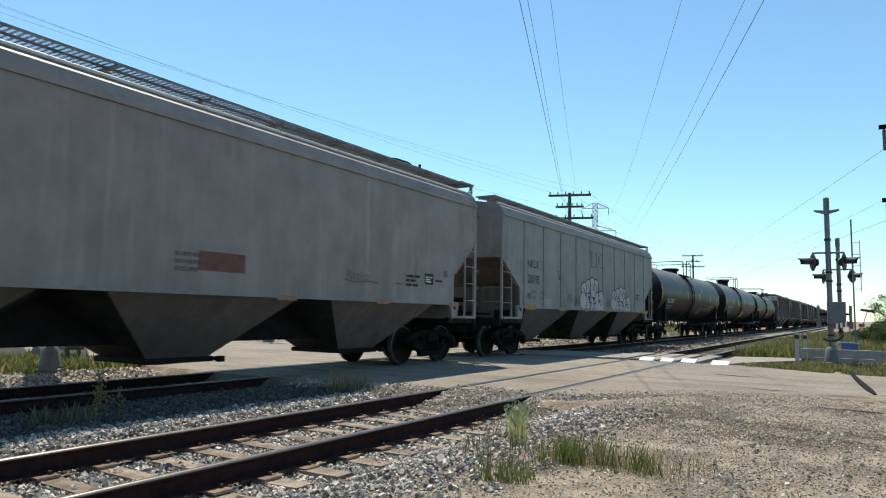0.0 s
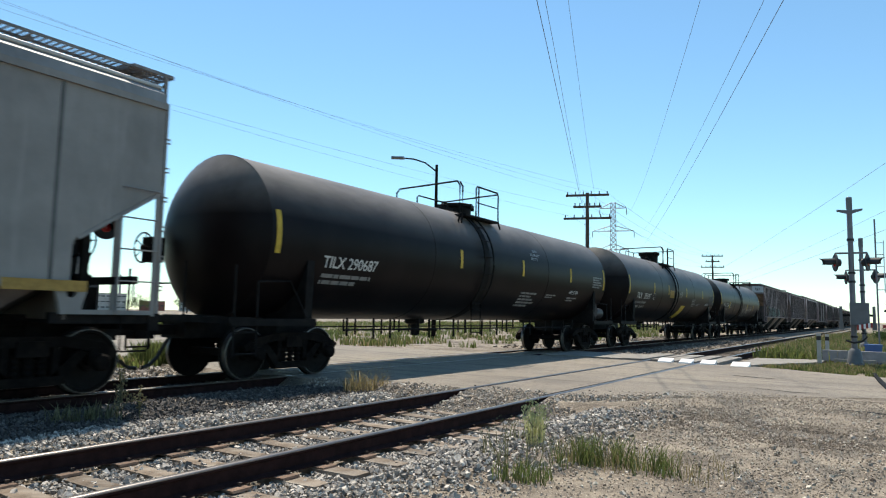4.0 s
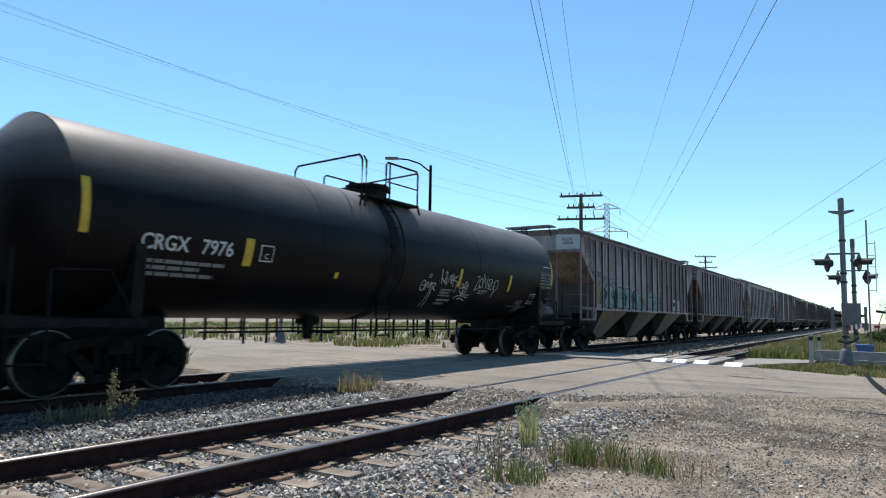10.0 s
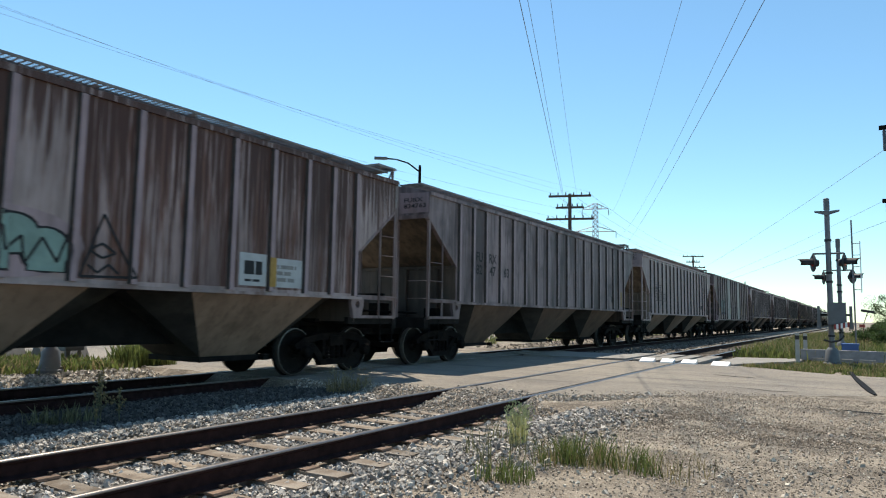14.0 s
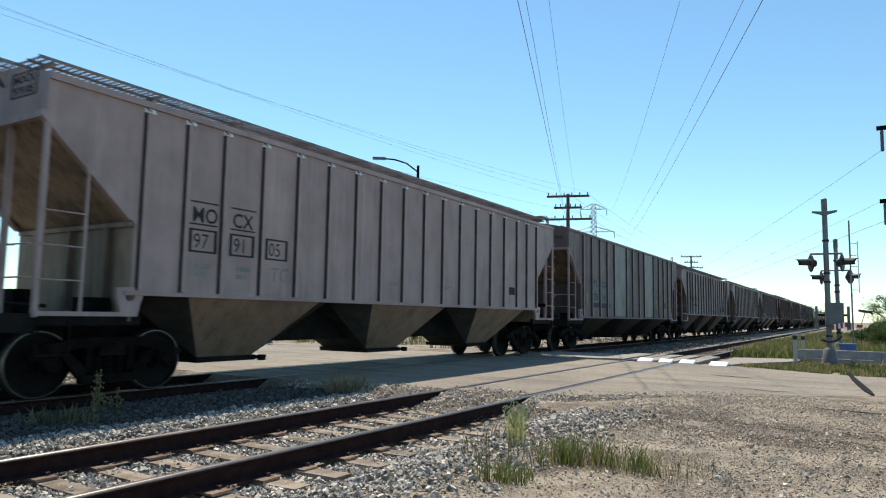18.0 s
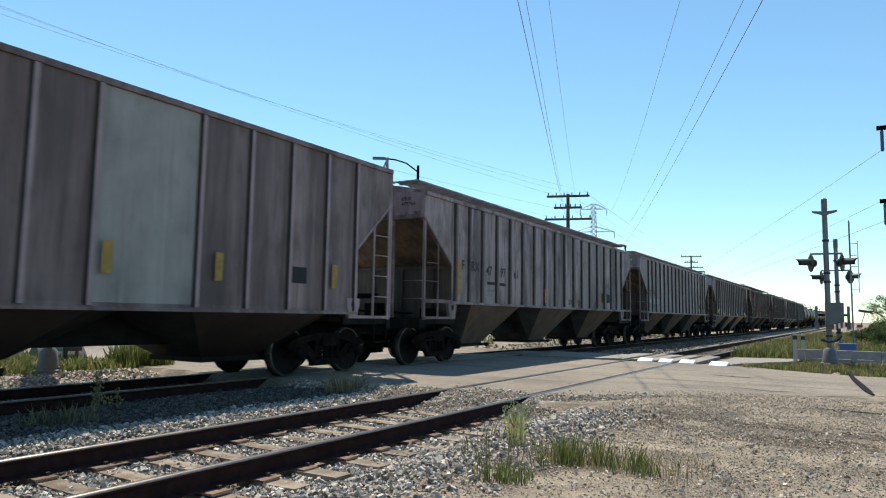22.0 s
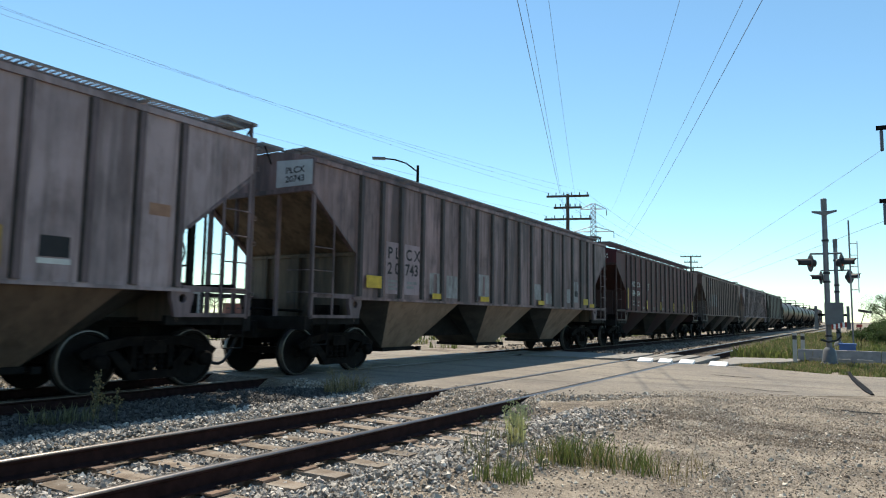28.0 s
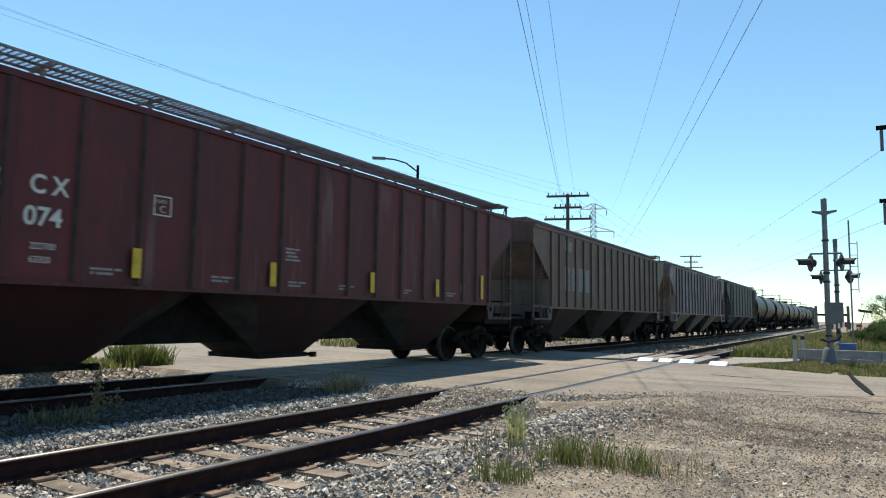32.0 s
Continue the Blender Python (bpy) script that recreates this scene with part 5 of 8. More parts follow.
def piece(car, y0, z0, w, h, x, seed):
    """A sprayed name: pale fingers and bowls over a dark-red halo, with dark strokes on them."""
    g = None

    def blob(pts, material, lift, name):
        nonlocal g
        s = Shape()
        s.add([(x + lift, y0 + u * w, z0 + v * h) for u, v in pts], [tuple(range(len(pts)))])
        p = part(name if g else "graffiti", s.mesh(name, material, False), material, g or car)
        if g is None:
            g = tagged(p, "pale sprayed graffiti name with dark red outlines")
        return p

    def arch(u, half, top, base, grow):
        a = [(u + (half + grow) * math.cos(q), top - half * 1.6 + (half * 1.6 + grow * 2) * math.sin(q)) for q in [math.pi * k / 12 for k in range(13)]]
        return [(u - half - grow, base), (u + half + grow, base)] + a

    fingers = [(0.16, 0.1, 0.82), (0.33, 0.095, 0.92), (0.5, 0.095, 1.0), (0.66, 0.09, 0.96), (0.87, 0.12, 0.62)]
    bowl = [(0.13 + 0.13 * math.cos(q), 0.3 + 0.24 * math.sin(q)) for q in [math.tau * k / 20 for k in range(20)]]
    for u, half, top in fingers:
        blob(arch(u, half, top, 0.03, 0.022), M["spraydark"], 0.0, "outline")
    for u, half, top in fingers:
        blob(arch(u, half, top, 0.05, 0.0), M["spraywhite"], 0.002, "letter_fill")
    blob([(0.13 + (p - 0.13) * 1.13, 0.3 + (q - 0.3) * 1.1) for p, q in bowl], M["spraydark"], 0.003, "outline")
    blob(bowl, M["spraywhite"], 0.004, "letter_fill")

    def stroke(pts, wide=0.022):
        ribbon(g, [(y0 + u * w, z0 + v * h) for u, v in pts], wide, M["sprayink"], x + 0.006, "stroke")

    for u, half, top in fingers[:4]:
        stroke([(u + half, 0.45), (u + half, top - 0.1), (u + half * 0.7, top - 0.03)])
        stroke([(u + half * 0.95, top - 0.12), (u + half * 0.45, top - 0.38), (u, top - 0.2), (u - half * 0.4, top - 0.14)])
    stroke([(0.28, 0.52), (0.44, 0.54), (0.34, 0.26), (0.46, 0.27), (0.4, 0.08)])
    stroke([(0.44, 0.42), (0.6, 0.42), (0.52, 0.2), (0.64, 0.3), (0.56, 0.06)])
    stroke([(0.62, 0.52), (0.7, 0.62), (0.78, 0.5), (0.76, 0.36)])
    stroke([(0.24, 0.1), (0.31, 0.0), (0.38, 0.1), (0.44, -0.02), (0.5, 0.1), (0.56, -0.03), (0.62, 0.1)])
    stroke([(0.84, 0.44), (0.8, 0.32), (0.88, 0.34), (0.82, 0.2), (0.9, 0.18)], 0.016)
    for u, v in ((0.3, 0.44), (0.5, 0.4), (0.72, 0.34)):
        blob([(u, v), (u + 0.1, v + 0.02), (u + 0.045, v - 0.12)], M["sprayink"], 0.007, "stroke")
    return g


M["sprayink"] = mat("near_black_spray_paint", (0.03, 0.014, 0.016), 0.65, 0, 0.2, 4, 0.0)
M["tagred"] = mat("thin_red_spray_paint", (0.13, 0.05, 0.045), 0.65, 0, 0.2, 4, 0.0)
M["taggreen"] = mat("thin_dull_green_spray_paint", (0.085, 0.13, 0.11), 0.65, 0, 0.2, 4, 0.0)
M["tagpale"] = mat("thin_pale_spray_paint", (0.33, 0.34, 0.33), 0.65, 0, 0.2, 4, 0.0)
piece(c, -1.85, 1.42, 2.7, 1.28, X0, 5)
piece(c, 1.75, 1.44, 2.75, 1.06, X0, 8)


def cactus(car, y, z):
    """A line drawing of upright fingers in a pot."""
    for k in range(5):
        u = y + 0.15 * k
        ribbon(car, [(u, z + 0.5), (u - 0.04, z + 0.85 + 0.05 * (k % 2)), (u + 0.03, z + 1.06 - 0.05 * abs(k - 2)), (u + 0.09, z + 0.85), (u + 0.06, z + 0.5)], 0.007, M["taggreen"], X0, "graffiti")
    for k in range(5):
        ribbon(car, [(y + 0.08, z + 0.4 - 0.1 * k), (y + 0.32, z + 0.36 - 0.1 * k), (y + 0.58, z + 0.41 - 0.1 * k)], 0.007, M["taggreen"], X0, "graffiti")


cactus(c, -3.8, 1.5)
tag(c, "oeen", 0.42, -5.12, 1.6, M["tagpale"], 0.75)
for y in (-2.48, 1.12):
    tag(c, "&x8", 0.42, y, 1.6, M["tagred"], 0.8)
    ribbon(c, [(y, 1.7), (y + 0.2, 2.0), (y + 0.3, 1.75), (y + 0.5, 1.95), (y + 0.55, 1.65)], 0.022, M["tagred"], X0, "graffiti")

# tank cars: stripes, marks and small print on the curved side
for i in (2, 3, 4, 16, 17, 18, 19, 20):
    car, ht, rt = BUILT[i]
    edge = ht - 0.62
    for y in (-edge + 0.06, edge - 0.17):
        decal(car, y, y + 0.12, 2.22, 2.98, M["yellow"], name="reflector_stripe", label="yellow reflector stripe", round_tank=rt)
    low = 0.44 if i == 4 else 0.0
    for y in {3: (-4.55, -2.13, 1.37, 5.09), 4: (2.02, 4.78)}.get(i, (-2.1, 1.35, 4.9)):
        decal(car, y, y + 0.12, 2.36 - low, 2.82 - low, M["yellow"], name="reflector_stripe", label="yellow reflector stripe", round_tank=rt)
    s = Shape()
    s.lathe([(0.0, rt[0] + 0.004), (0.01, rt[0] + 0.012), (0.29, rt[0] + 0.012), (0.3, rt[0] + 0.004)], "y", (0, -0.9, rt[1]), 48)
    part("ladder_band", s, M["steel_dark"], car)
RT = BUILT[2][2]
c = BUILT[2][0]
for k, t in enumerate(("CAUTION", "NITROGEN BLANKET", "DO NOT ENTER")):
    lettering(c, t, 0.11, 1.95 + (0.22 if k == 0 else 0.0), 3.12 - 0.12 * k, M["inkwhite"], wide=0.62, round_tank=RT)
lettering(c, "AAR ST-470", 0.16, 5.05, 1.98, M["inkwhite"], wide=0.9, fat=0.005, round_tank=RT, lean=0)
bars(c, 1.55, 1.5, 1.15, 0.45, 5, M["inkgrey"], round_tank=RT)
bars(c, 3.3, 1.8, 0.8, 0.13, 2, M["inkgrey"], round_tank=RT)
bars(c, 5.0, 1.74, 0.9, 0.16, 2, M["inkgrey"], round_tank=RT)
bars(c, 7.0, 2.27, 0.95, 0.42, 5, M["inkgrey"], round_tank=RT)
lettering(c, "TILX 290687", 0.32, -6.95, 2.06, M["inkwhite"], wide=0.95, fat=0.005, round_tank=RT)
bars(c, -6.9, 1.75, 1.6, 0.24, 2, M["inkgrey"], round_tank=RT)
c, RT = BUILT[3][0], BUILT[3][2]
lettering(c, "TILX", 0.36, -6.95, 2.07, M["inkwhite"], wide=0.95, fat=0.005, round_tank=RT)
lettering(c, "293697", 0.36, -5.95, 2.07, M["inkwhite"], wide=0.92, fat=0.005, round_tank=RT)
lettering(c, "LD LMT 205 200 LB 93100 KG", 0.15, -6.93, 1.86, M["inkwhite"], wide=0.8, round_tank=RT)
lettering(c, "LT WT 80800 LB 36600 KG", 0.15, -6.93, 1.68, M["inkwhite"], wide=0.85, round_tank=RT)
decal(c, -4.55, -4.27, 2.06, 2.34, M["inkwhite"], name="plate", round_tank=RT)
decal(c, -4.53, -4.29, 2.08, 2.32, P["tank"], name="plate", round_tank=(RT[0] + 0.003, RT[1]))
lettering(c, "C", 0.12, -4.46, 2.11, M["inkwhite"], round_tank=(RT[0] + 0.005, RT[1]))
decal(c, -1.84, -1.09, 2.23, 2.59, M["yellow_old"], name="placard", label="faded ochre placard", round_tank=RT)
for k, t in enumerate(("CAUTION", "NITROGEN BLANKET", "DO NOT ENTER")):
    lettering(c, t, 0.1, 0.05 + (0.2 if k == 0 else 0.0), 2.52 - 0.1 * k, M["inkwhite"], wide=0.62, round_tank=RT)
s = Shape()
a0, a1 = math.asin((1.27 - RT[1]) / RT[0]), math.asin((1.9 - RT[1]) / RT[0])
for k in range(5):
    b0, b1 = a0 + (a1 - a0) * k / 5, a0 + (a1 - a0) * (k + 1) / 5
    s.add([((RT[0] + 0.006) * math.cos(b), y, RT[1] + (RT[0] + 0.006) * math.sin(b)) for y, b in ((0.55 + 0.06 * k, b0), (1.35 + 0.06 * k, b0), (1.41 + 0.06 * k, b1), (0.61 + 0.06 * k, b1))], [(0, 1, 2, 3)])
part("placard", s, M["yellow"], c, "leaning yellow panel")
bars(c, 2.8, 1.9, 0.8, 0.42, 5, M["inkgrey"], round_tank=RT)
bars(c, 3.9, 1.95, 0.8, 0.14, 2, M["inkgrey"], round_tank=RT)
lettering(c, "AAR ST-470", 0.17, 6.05, 2.02, M["inkwhite"], wide=0.8, fat=0.005, round_tank=RT)
decal(c, 6.95, 8.05, 2.1, 2.62, M["inkdull"], name="chart", label="grey qualification chart", round_tank=RT)
bars(c, 6.98, 2.13, 1.0, 0.46, 6, M["ink"], round_tank=(RT[0] + 0.004, RT[1]))
c, RT = BUILT[4][0], BUILT[4][2]
lettering(c, "CRGX", 0.33, -6.85, 2.1, M["inkwhite"], wide=0.9, fat=0.005, round_tank=RT)
lettering(c, "7976", 0.33, -5.8, 2.1, M["inkwhite"], wide=0.95, fat=0.005, round_tank=RT)
decal(c, -4.94, -4.76, 1.97, 2.43, M["yellow"], name="reflector_stripe", round_tank=RT)
bars(c, -6.9, 1.72, 1.8, 0.28, 3, M["inkgrey"], round_tank=RT)
decal(c, -4.6, -4.3, 2.07, 2.35, M["inkwhite"], name="plate", round_tank=RT)
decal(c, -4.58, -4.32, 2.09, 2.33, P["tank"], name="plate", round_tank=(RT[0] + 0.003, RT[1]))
lettering(c, "C", 0.13, -4.5, 2.12, M["inkwhite"], round_tank=(RT[0] + 0.005, RT[1]))
decal(c, -2.6, -2.5, 1.89, 2.01, M["yellow"], round_tank=RT)


def ring(y, z, a, b):
    return [(y + a * math.cos(k * math.tau / 14), z + b * math.sin(k * math.tau / 14)) for k in range(15)]


def tank_strokes(name, lines, wide, material, label=""):
    """Sprayed or stencilled lines, bent round the tank's side."""
    s = Shape()
    rr = RT[0] + 0.006
    for pts in lines:
        for (a, b), (p, q) in zip(pts, pts[1:]):
            n = max(1e-6, math.hypot(p - a, q - b))
            u, v = -(q - b) / n * wide, (p - a) / n * wide
            m = max(1, math.ceil(abs(q - b) / 0.06))
            for i in range(m):
                y0, z0, y1, z1 = a + (p - a) * i / m, b + (q - b) * i / m, a + (p - a) * (i + 1) / m, b + (q - b) * (i + 1) / m
                s.add([(math.sqrt(rr * rr - (z - RT[1]) ** 2), y, z) for y, z in ((y0 - u, z0 - v), (y1 - u, z1 - v), (y1 + u, z1 + v), (y0 + u, z0 + v))], [(0, 1, 2, 3)])
    return part(name, s.mesh(name, material, False), material, c, label)


NAME_A = [[(1.18, 2.32), (1.22, 2.12), (1.27, 1.97)], [(1.19, 2.14), (1.41, 1.99), (1.37, 2.29)], [(1.42, 2.28), (1.49, 1.95), (1.61, 2.2), (1.7, 1.98), (1.68, 2.22)], [(1.72, 2.25), (1.81, 1.92)], [(1.93, 2.2), (1.74, 2.08), (1.98, 2.06), (2.0, 1.78)], [(1.12, 2.02), (1.12, 2.05)]]
CROWN = [[(2.2, 1.87), (2.24, 2.03), (2.36, 1.95), (2.44, 2.1), (2.47, 1.95), (2.55, 2.03), (2.56, 1.9)], ring(2.4, 1.85, 0.16, 0.08), [(2.33, 1.98), (2.42, 1.66)], [(2.47, 1.95), (2.38, 1.7)],
         [(2.12, 1.63), (2.2, 1.7), (2.5, 1.74), (2.76, 1.75), (2.76, 1.68), (2.5, 1.7)], [(2.28, 1.62), (2.45, 1.66), (2.68, 1.6)]]
NAME_B = [[(2.9, 2.22), (3.05, 2.25), (2.94, 1.88), (3.12, 1.95)], ring(3.18, 2.08, 0.075, 0.13), [(3.3, 1.95), (3.26, 2.34), (3.5, 1.96), (3.5, 2.3)], ring(3.68, 2.1, 0.1, 0.11), [(3.58, 2.02), (3.78, 2.13)], [(3.62, 1.96), (3.86, 1.93)], ring(4.03, 2.05, 0.12, 0.15), [(3.9, 2.15), (4.0, 1.74)]]
NAME_C = [ring(0.52, 1.9, 0.09, 0.12), [(0.52, 1.9), (0.63, 1.92), (0.6, 1.78)], [(0.66, 1.78), (0.68, 2.0), (0.77, 1.86), (0.84, 2.0), (0.88, 1.72), (0.86, 1.4)], [(0.9, 1.99), (0.96, 1.7), (1.02, 1.4)], [(0.92, 1.98), (1.06, 1.95), (0.96, 1.86), (1.1, 1.8)], ring(0.72, 2.13, 0.04, 0.04)]
for strokes in (NAME_A, CROWN, NAME_B, NAME_C):
    tank_strokes("graffiti", strokes, 0.009, M["inkwhite"], "thin white sprayed line")
ZIGZAG = [[(5.7 + 0.06 * k, 1.7 if k % 2 else 1.5 + 0.03 * (k % 3)) for k in range(8)], [(5.8 + 0.06 * k, 1.54 if k % 2 else 1.34) for k in range(8)], [(5.3, 1.51), (5.66, 1.51)], [(6.16, 1.5), (6.55, 1.51)]]
tank_strokes("graffiti", ZIGZAG, 0.009, M["inkgrey"], "faint scratched-out scrawl")
tank_strokes("graffiti", [[(7.58 + 0.05 * k, 1.86 if k % 2 else 1.74) for k in range(8)], [(7.5 + 0.06 * k, 1.64 if k % 2 else 1.55) for k in range(9)], [(7.62, 1.92), (7.7, 2.03), (7.72, 1.92)], [(7.64, 1.98), (7.8, 1.99)]], 0.007, M["inkgrey"], "faint scratched-out scrawl")
bars(c, 1.36, 1.68, 0.62, 0.2, 3, M["inkgrey"], round_tank=RT)
bars(c, 1.4, 1.48, 0.66, 0.17, 2, M["inkgrey"], round_tank=RT)
bars(c, 3.16, 1.8, 0.55, 0.12, 2, M["inkgrey"], round_tank=RT)
# test table in ruled rows, with a bar over it, and a two-box stencil below
rules = [[(6.88, z), (7.88, z)] for z in (2.12, 2.22, 2.32, 2.41, 2.51, 2.6)] + [[(y, 2.12), (y, 2.6)] for y in (6.88, 7.32, 7.88)]
tank_strokes("test_table", rules, 0.005, M["inkgrey"], "ruled white stencil table")
for z in (2.135, 2.235, 2.335, 2.425, 2.525):
    bars(c, 6.91, z, 0.38, 0.06, 1, M["inkgrey"], round_tank=RT)
    bars(c, 7.36, z, 0.48, 0.06, 1, M["inkgrey"], round_tank=RT)
bars(c, 7.08, 2.76, 0.5, 0.05, 1, M["inkwhite"], round_tank=RT)
tank_strokes("stencil_frame", [[(6.41, 1.61), (6.87, 1.61)], [(6.41, 1.9), (6.87, 1.9)], [(6.41, 1.61), (6.41, 1.9)], [(6.87, 1.61), (6.87, 1.9)], [(6.67, 1.67), (6.67, 1.9)], [(6.41, 1.67), (6.87, 1.67)]], 0.009, M["inkwhite"], "white stencilled frame of two boxes")
bars(c, 6.5, 1.83, 0.12, 0.05, 1, M["inkgrey"], round_tank=RT)
bars(c, 6.72, 1.8, 0.1, 0.08, 2, M["inkgrey"], round_tank=RT)
for i, text in ((3, "TILX 293697"), (4, "CRGX 7976")):
    vs, fs = letters(text, 0.19)
    ht, RT = BUILT[i][1], BUILT[i][2]
    s = Shape()
    pts = []
    for u, v in vs:
        x, z = -0.35 + u * 0.85, 0.42 + v
        rr = math.hypot(x, z) / RT[0]
        pts.append((x, -ht + 0.58 - 0.57 * (1 - rr ** 2.5) - 0.006, RT[1] + z))
    s.add(pts, fs)
    part("lettering", s.mesh("lettering", M["inkwhite"], False), M["inkwhite"], BUILT[i][0])

# car 5: pale block, reporting mark, mint letters
c = BUILT[5][0]
decal(c, -6.85, -4.74, 1.63, 2.86, P["ribpale"], X0, "repainted_block", "repainted pale block")
lettering(c, "P L", 0.34, -6.08, 2.56, M["ink"], X0 + 0.014, 0.8, fat=0.007)
lettering(c, "C X", 0.34, -5.32, 2.55, M["ink"], X0 + 0.014, 0.8, fat=0.007)
end_marks(5, ("PLCX", "18038"), 0.84, 1.24, 3.8, 4.08, M["ink"], (M["platewhite"], 0.6, 1.5, 3.66, 4.2))


def clip(poly, lo, hi):
    """The stretch of a convex polygon between two positions along the car."""
    for edge, sign in ((lo, 1), (hi, -1)):
        out = []
        for (a, b), (p, q) in zip(poly, poly[1:] + poly[:1]):
            ina, inp = (a - edge) * sign >= 0, (p - edge) * sign >= 0
            if ina:
                out.append((a, b))
            if ina != inp:
                k = (edge - a) / (p - a)
                out.append((edge, b + (q - b) * k))
        poly = out
        if len(poly) < 3:
            return []
    return poly


def sprayed(i, parent, polys, material, lift, name, label=""):
    """Paint laid over a ribbed side: on the panels and on the faces of the ribs."""
    ribs = PANELS[i]
    s = Shape()
    for poly in polys:
        poly = [(u, max(v, 1.58)) for u, v in poly]
        for r, nxt in zip(ribs, ribs[1:]):
            for lo, hi, x in ((r - 0.046, r + 0.046, XR), (r + 0.076, nxt - 0.076, X0 + 0.004)):
                cut = clip(poly, lo, hi)
                if cut:
                    s.add([(x + lift, u, v) for u, v in cut], [tuple(range(len(cut)))])
    return part(name, s.mesh(name, material, False), material, parent, label)


def oval(y, z, a, b, n=20):
    return [(y + a * math.cos(math.tau * k / n), z + b * math.sin(math.tau * k / n)) for k in range(n)]


def slab(y0, y1, z0, z1):
    return [(y0, z0), (y1, z0), (y1, z1), (y0, z1)]


def strip(pts, wide):
    out = []
    for (a, b), (p, q) in zip(pts, pts[1:]):
        n = max(1e-6, math.hypot(p - a, q - b))
        u, v = -(q - b) / n * wide, (p - a) / n * wide
        out.append([(a - u, b - v), (p - u, q - v), (p + u, q + v), (a + u, b + v)])
    return out


def grown(poly, d):
    cy, cz = sum(p[0] for p in poly) / len(poly), sum(p[1] for p in poly) / len(poly)
    return [(p + d * math.copysign(min(1, abs(p - cy) * 6), p - cy), q + d * math.copysign(min(1, abs(q - cz) * 6), q - cz)) for p, q in poly]


def arc(y, z, a, b, lo, hi):
    return [(y + a * math.cos(radians(k)), z + b * math.sin(radians(k))) for k in range(lo, hi + 1, 20)]


halo = sprayed(5, c, [oval(y, 2.0, 0.75, 0.62) for y in (-5.6, -4.2, -3.1, -1.9)] + [oval(-1.05, 2.05, 0.5, 0.36), oval(0.6, 2.02, 0.95, 0.45)], P["ribpale"], 0.0, "graffiti", "sprayed mint block letters with black shadows")
shade = [[(-6.2, 1.62), (-5.6, 1.62), (-5.6, 2.45), (-5.85, 2.5), (-6.15, 2.3)], [(-5.05, 1.62), (-4.4, 1.62), (-4.4, 2.4), (-4.6, 2.42), (-5.0, 2.2)],
         [(-3.85, 1.62), (-3.2, 1.62), (-3.2, 2.42), (-3.5, 2.42), (-3.8, 2.25)], [(-2.65, 1.62), (-2.1, 1.62), (-2.1, 2.4), (-2.3, 2.42), (-2.6, 2.2)]]
for q in shade:
    sprayed(5, halo, [q], M["ink"], 0.002, "letter_shadow")
LETTER_I = [oval(-5.46, 2.34, 0.46, 0.15), slab(-5.7, -5.28, 1.8, 2.4), oval(-5.45, 1.84, 0.52, 0.24), slab(-5.9, -5.0, 1.64, 1.8)]
LETTER_B = [oval(-4.3, 2.3, 0.36, 0.14), slab(-4.42, -3.95, 1.64, 2.42), oval(-3.95, 2.2, 0.3, 0.22), oval(-4.0, 1.86, 0.34, 0.23), slab(-4.62, -3.72, 1.64, 1.76), oval(-4.4, 1.8, 0.28, 0.16)]
LETTER_E = [oval(-3.2, 2.3, 0.3, 0.14), slab(-3.25, -2.85, 1.64, 2.42), oval(-2.82, 2.28, 0.24, 0.15), oval(-2.95, 1.84, 0.42, 0.22), oval(-2.85, 2.05, 0.14, 0.12), slab(-3.45, -2.6, 1.64, 1.72)]
LETTER_R = [slab(-2.1, -1.8, 1.64, 2.42), oval(-1.85, 2.22, 0.38, 0.22), oval(-2.05, 1.78, 0.26, 0.18), [(-1.9, 2.05), (-1.65, 2.1), (-1.2, 1.7), (-1.5, 1.62)], oval(-1.36, 1.82, 0.2, 0.19)]
LETTER_T = [slab(-0.1, 0.5, 2.2, 2.38), slab(0.02, 0.2, 1.68, 2.3), slab(0.3, 0.42, 1.68, 2.3), oval(0.65, 2.12, 0.3, 0.24), slab(0.5, 0.62, 1.68, 2.1), oval(1.05, 1.95, 0.3, 0.27), slab(0.85, 1.3, 1.68, 1.82), oval(-0.1, 2.1, 0.2, 0.12)]
for shapes, rim in ((LETTER_I, 0.045), (LETTER_B, 0.045), (LETTER_E, 0.04), (LETTER_R, 0.04), (LETTER_T, 0.03)):
    sprayed(5, halo, [grown(p, rim) for p in shapes], M["ink"], 0.004, "outline")["kind"] = "stuff"
    sprayed(5, halo, shapes, M["mint"], 0.006, "letter_fill")
marks = [arc(-5.2, 2.34, 0.12, 0.1, -80, 80), arc(-5.15, 1.85, 0.12, 0.16, -80, 80), arc(-3.9, 2.2, 0.12, 0.12, -80, 80), arc(-3.9, 1.86, 0.13, 0.15, -80, 80), arc(-2.8, 2.28, 0.12, 0.09, -80, 80),
         arc(-2.72, 1.84, 0.12, 0.14, -80, 80), arc(-1.75, 2.22, 0.12, 0.12, -80, 80), arc(-1.95, 1.78, 0.1, 0.12, -80, 80), arc(-1.28, 1.82, 0.08, 0.12, -80, 80)]
sprayed(5, halo, [q for m in marks for q in strip(m, 0.016)], M["ink"], 0.008, "stroke")["kind"] = "stuff"
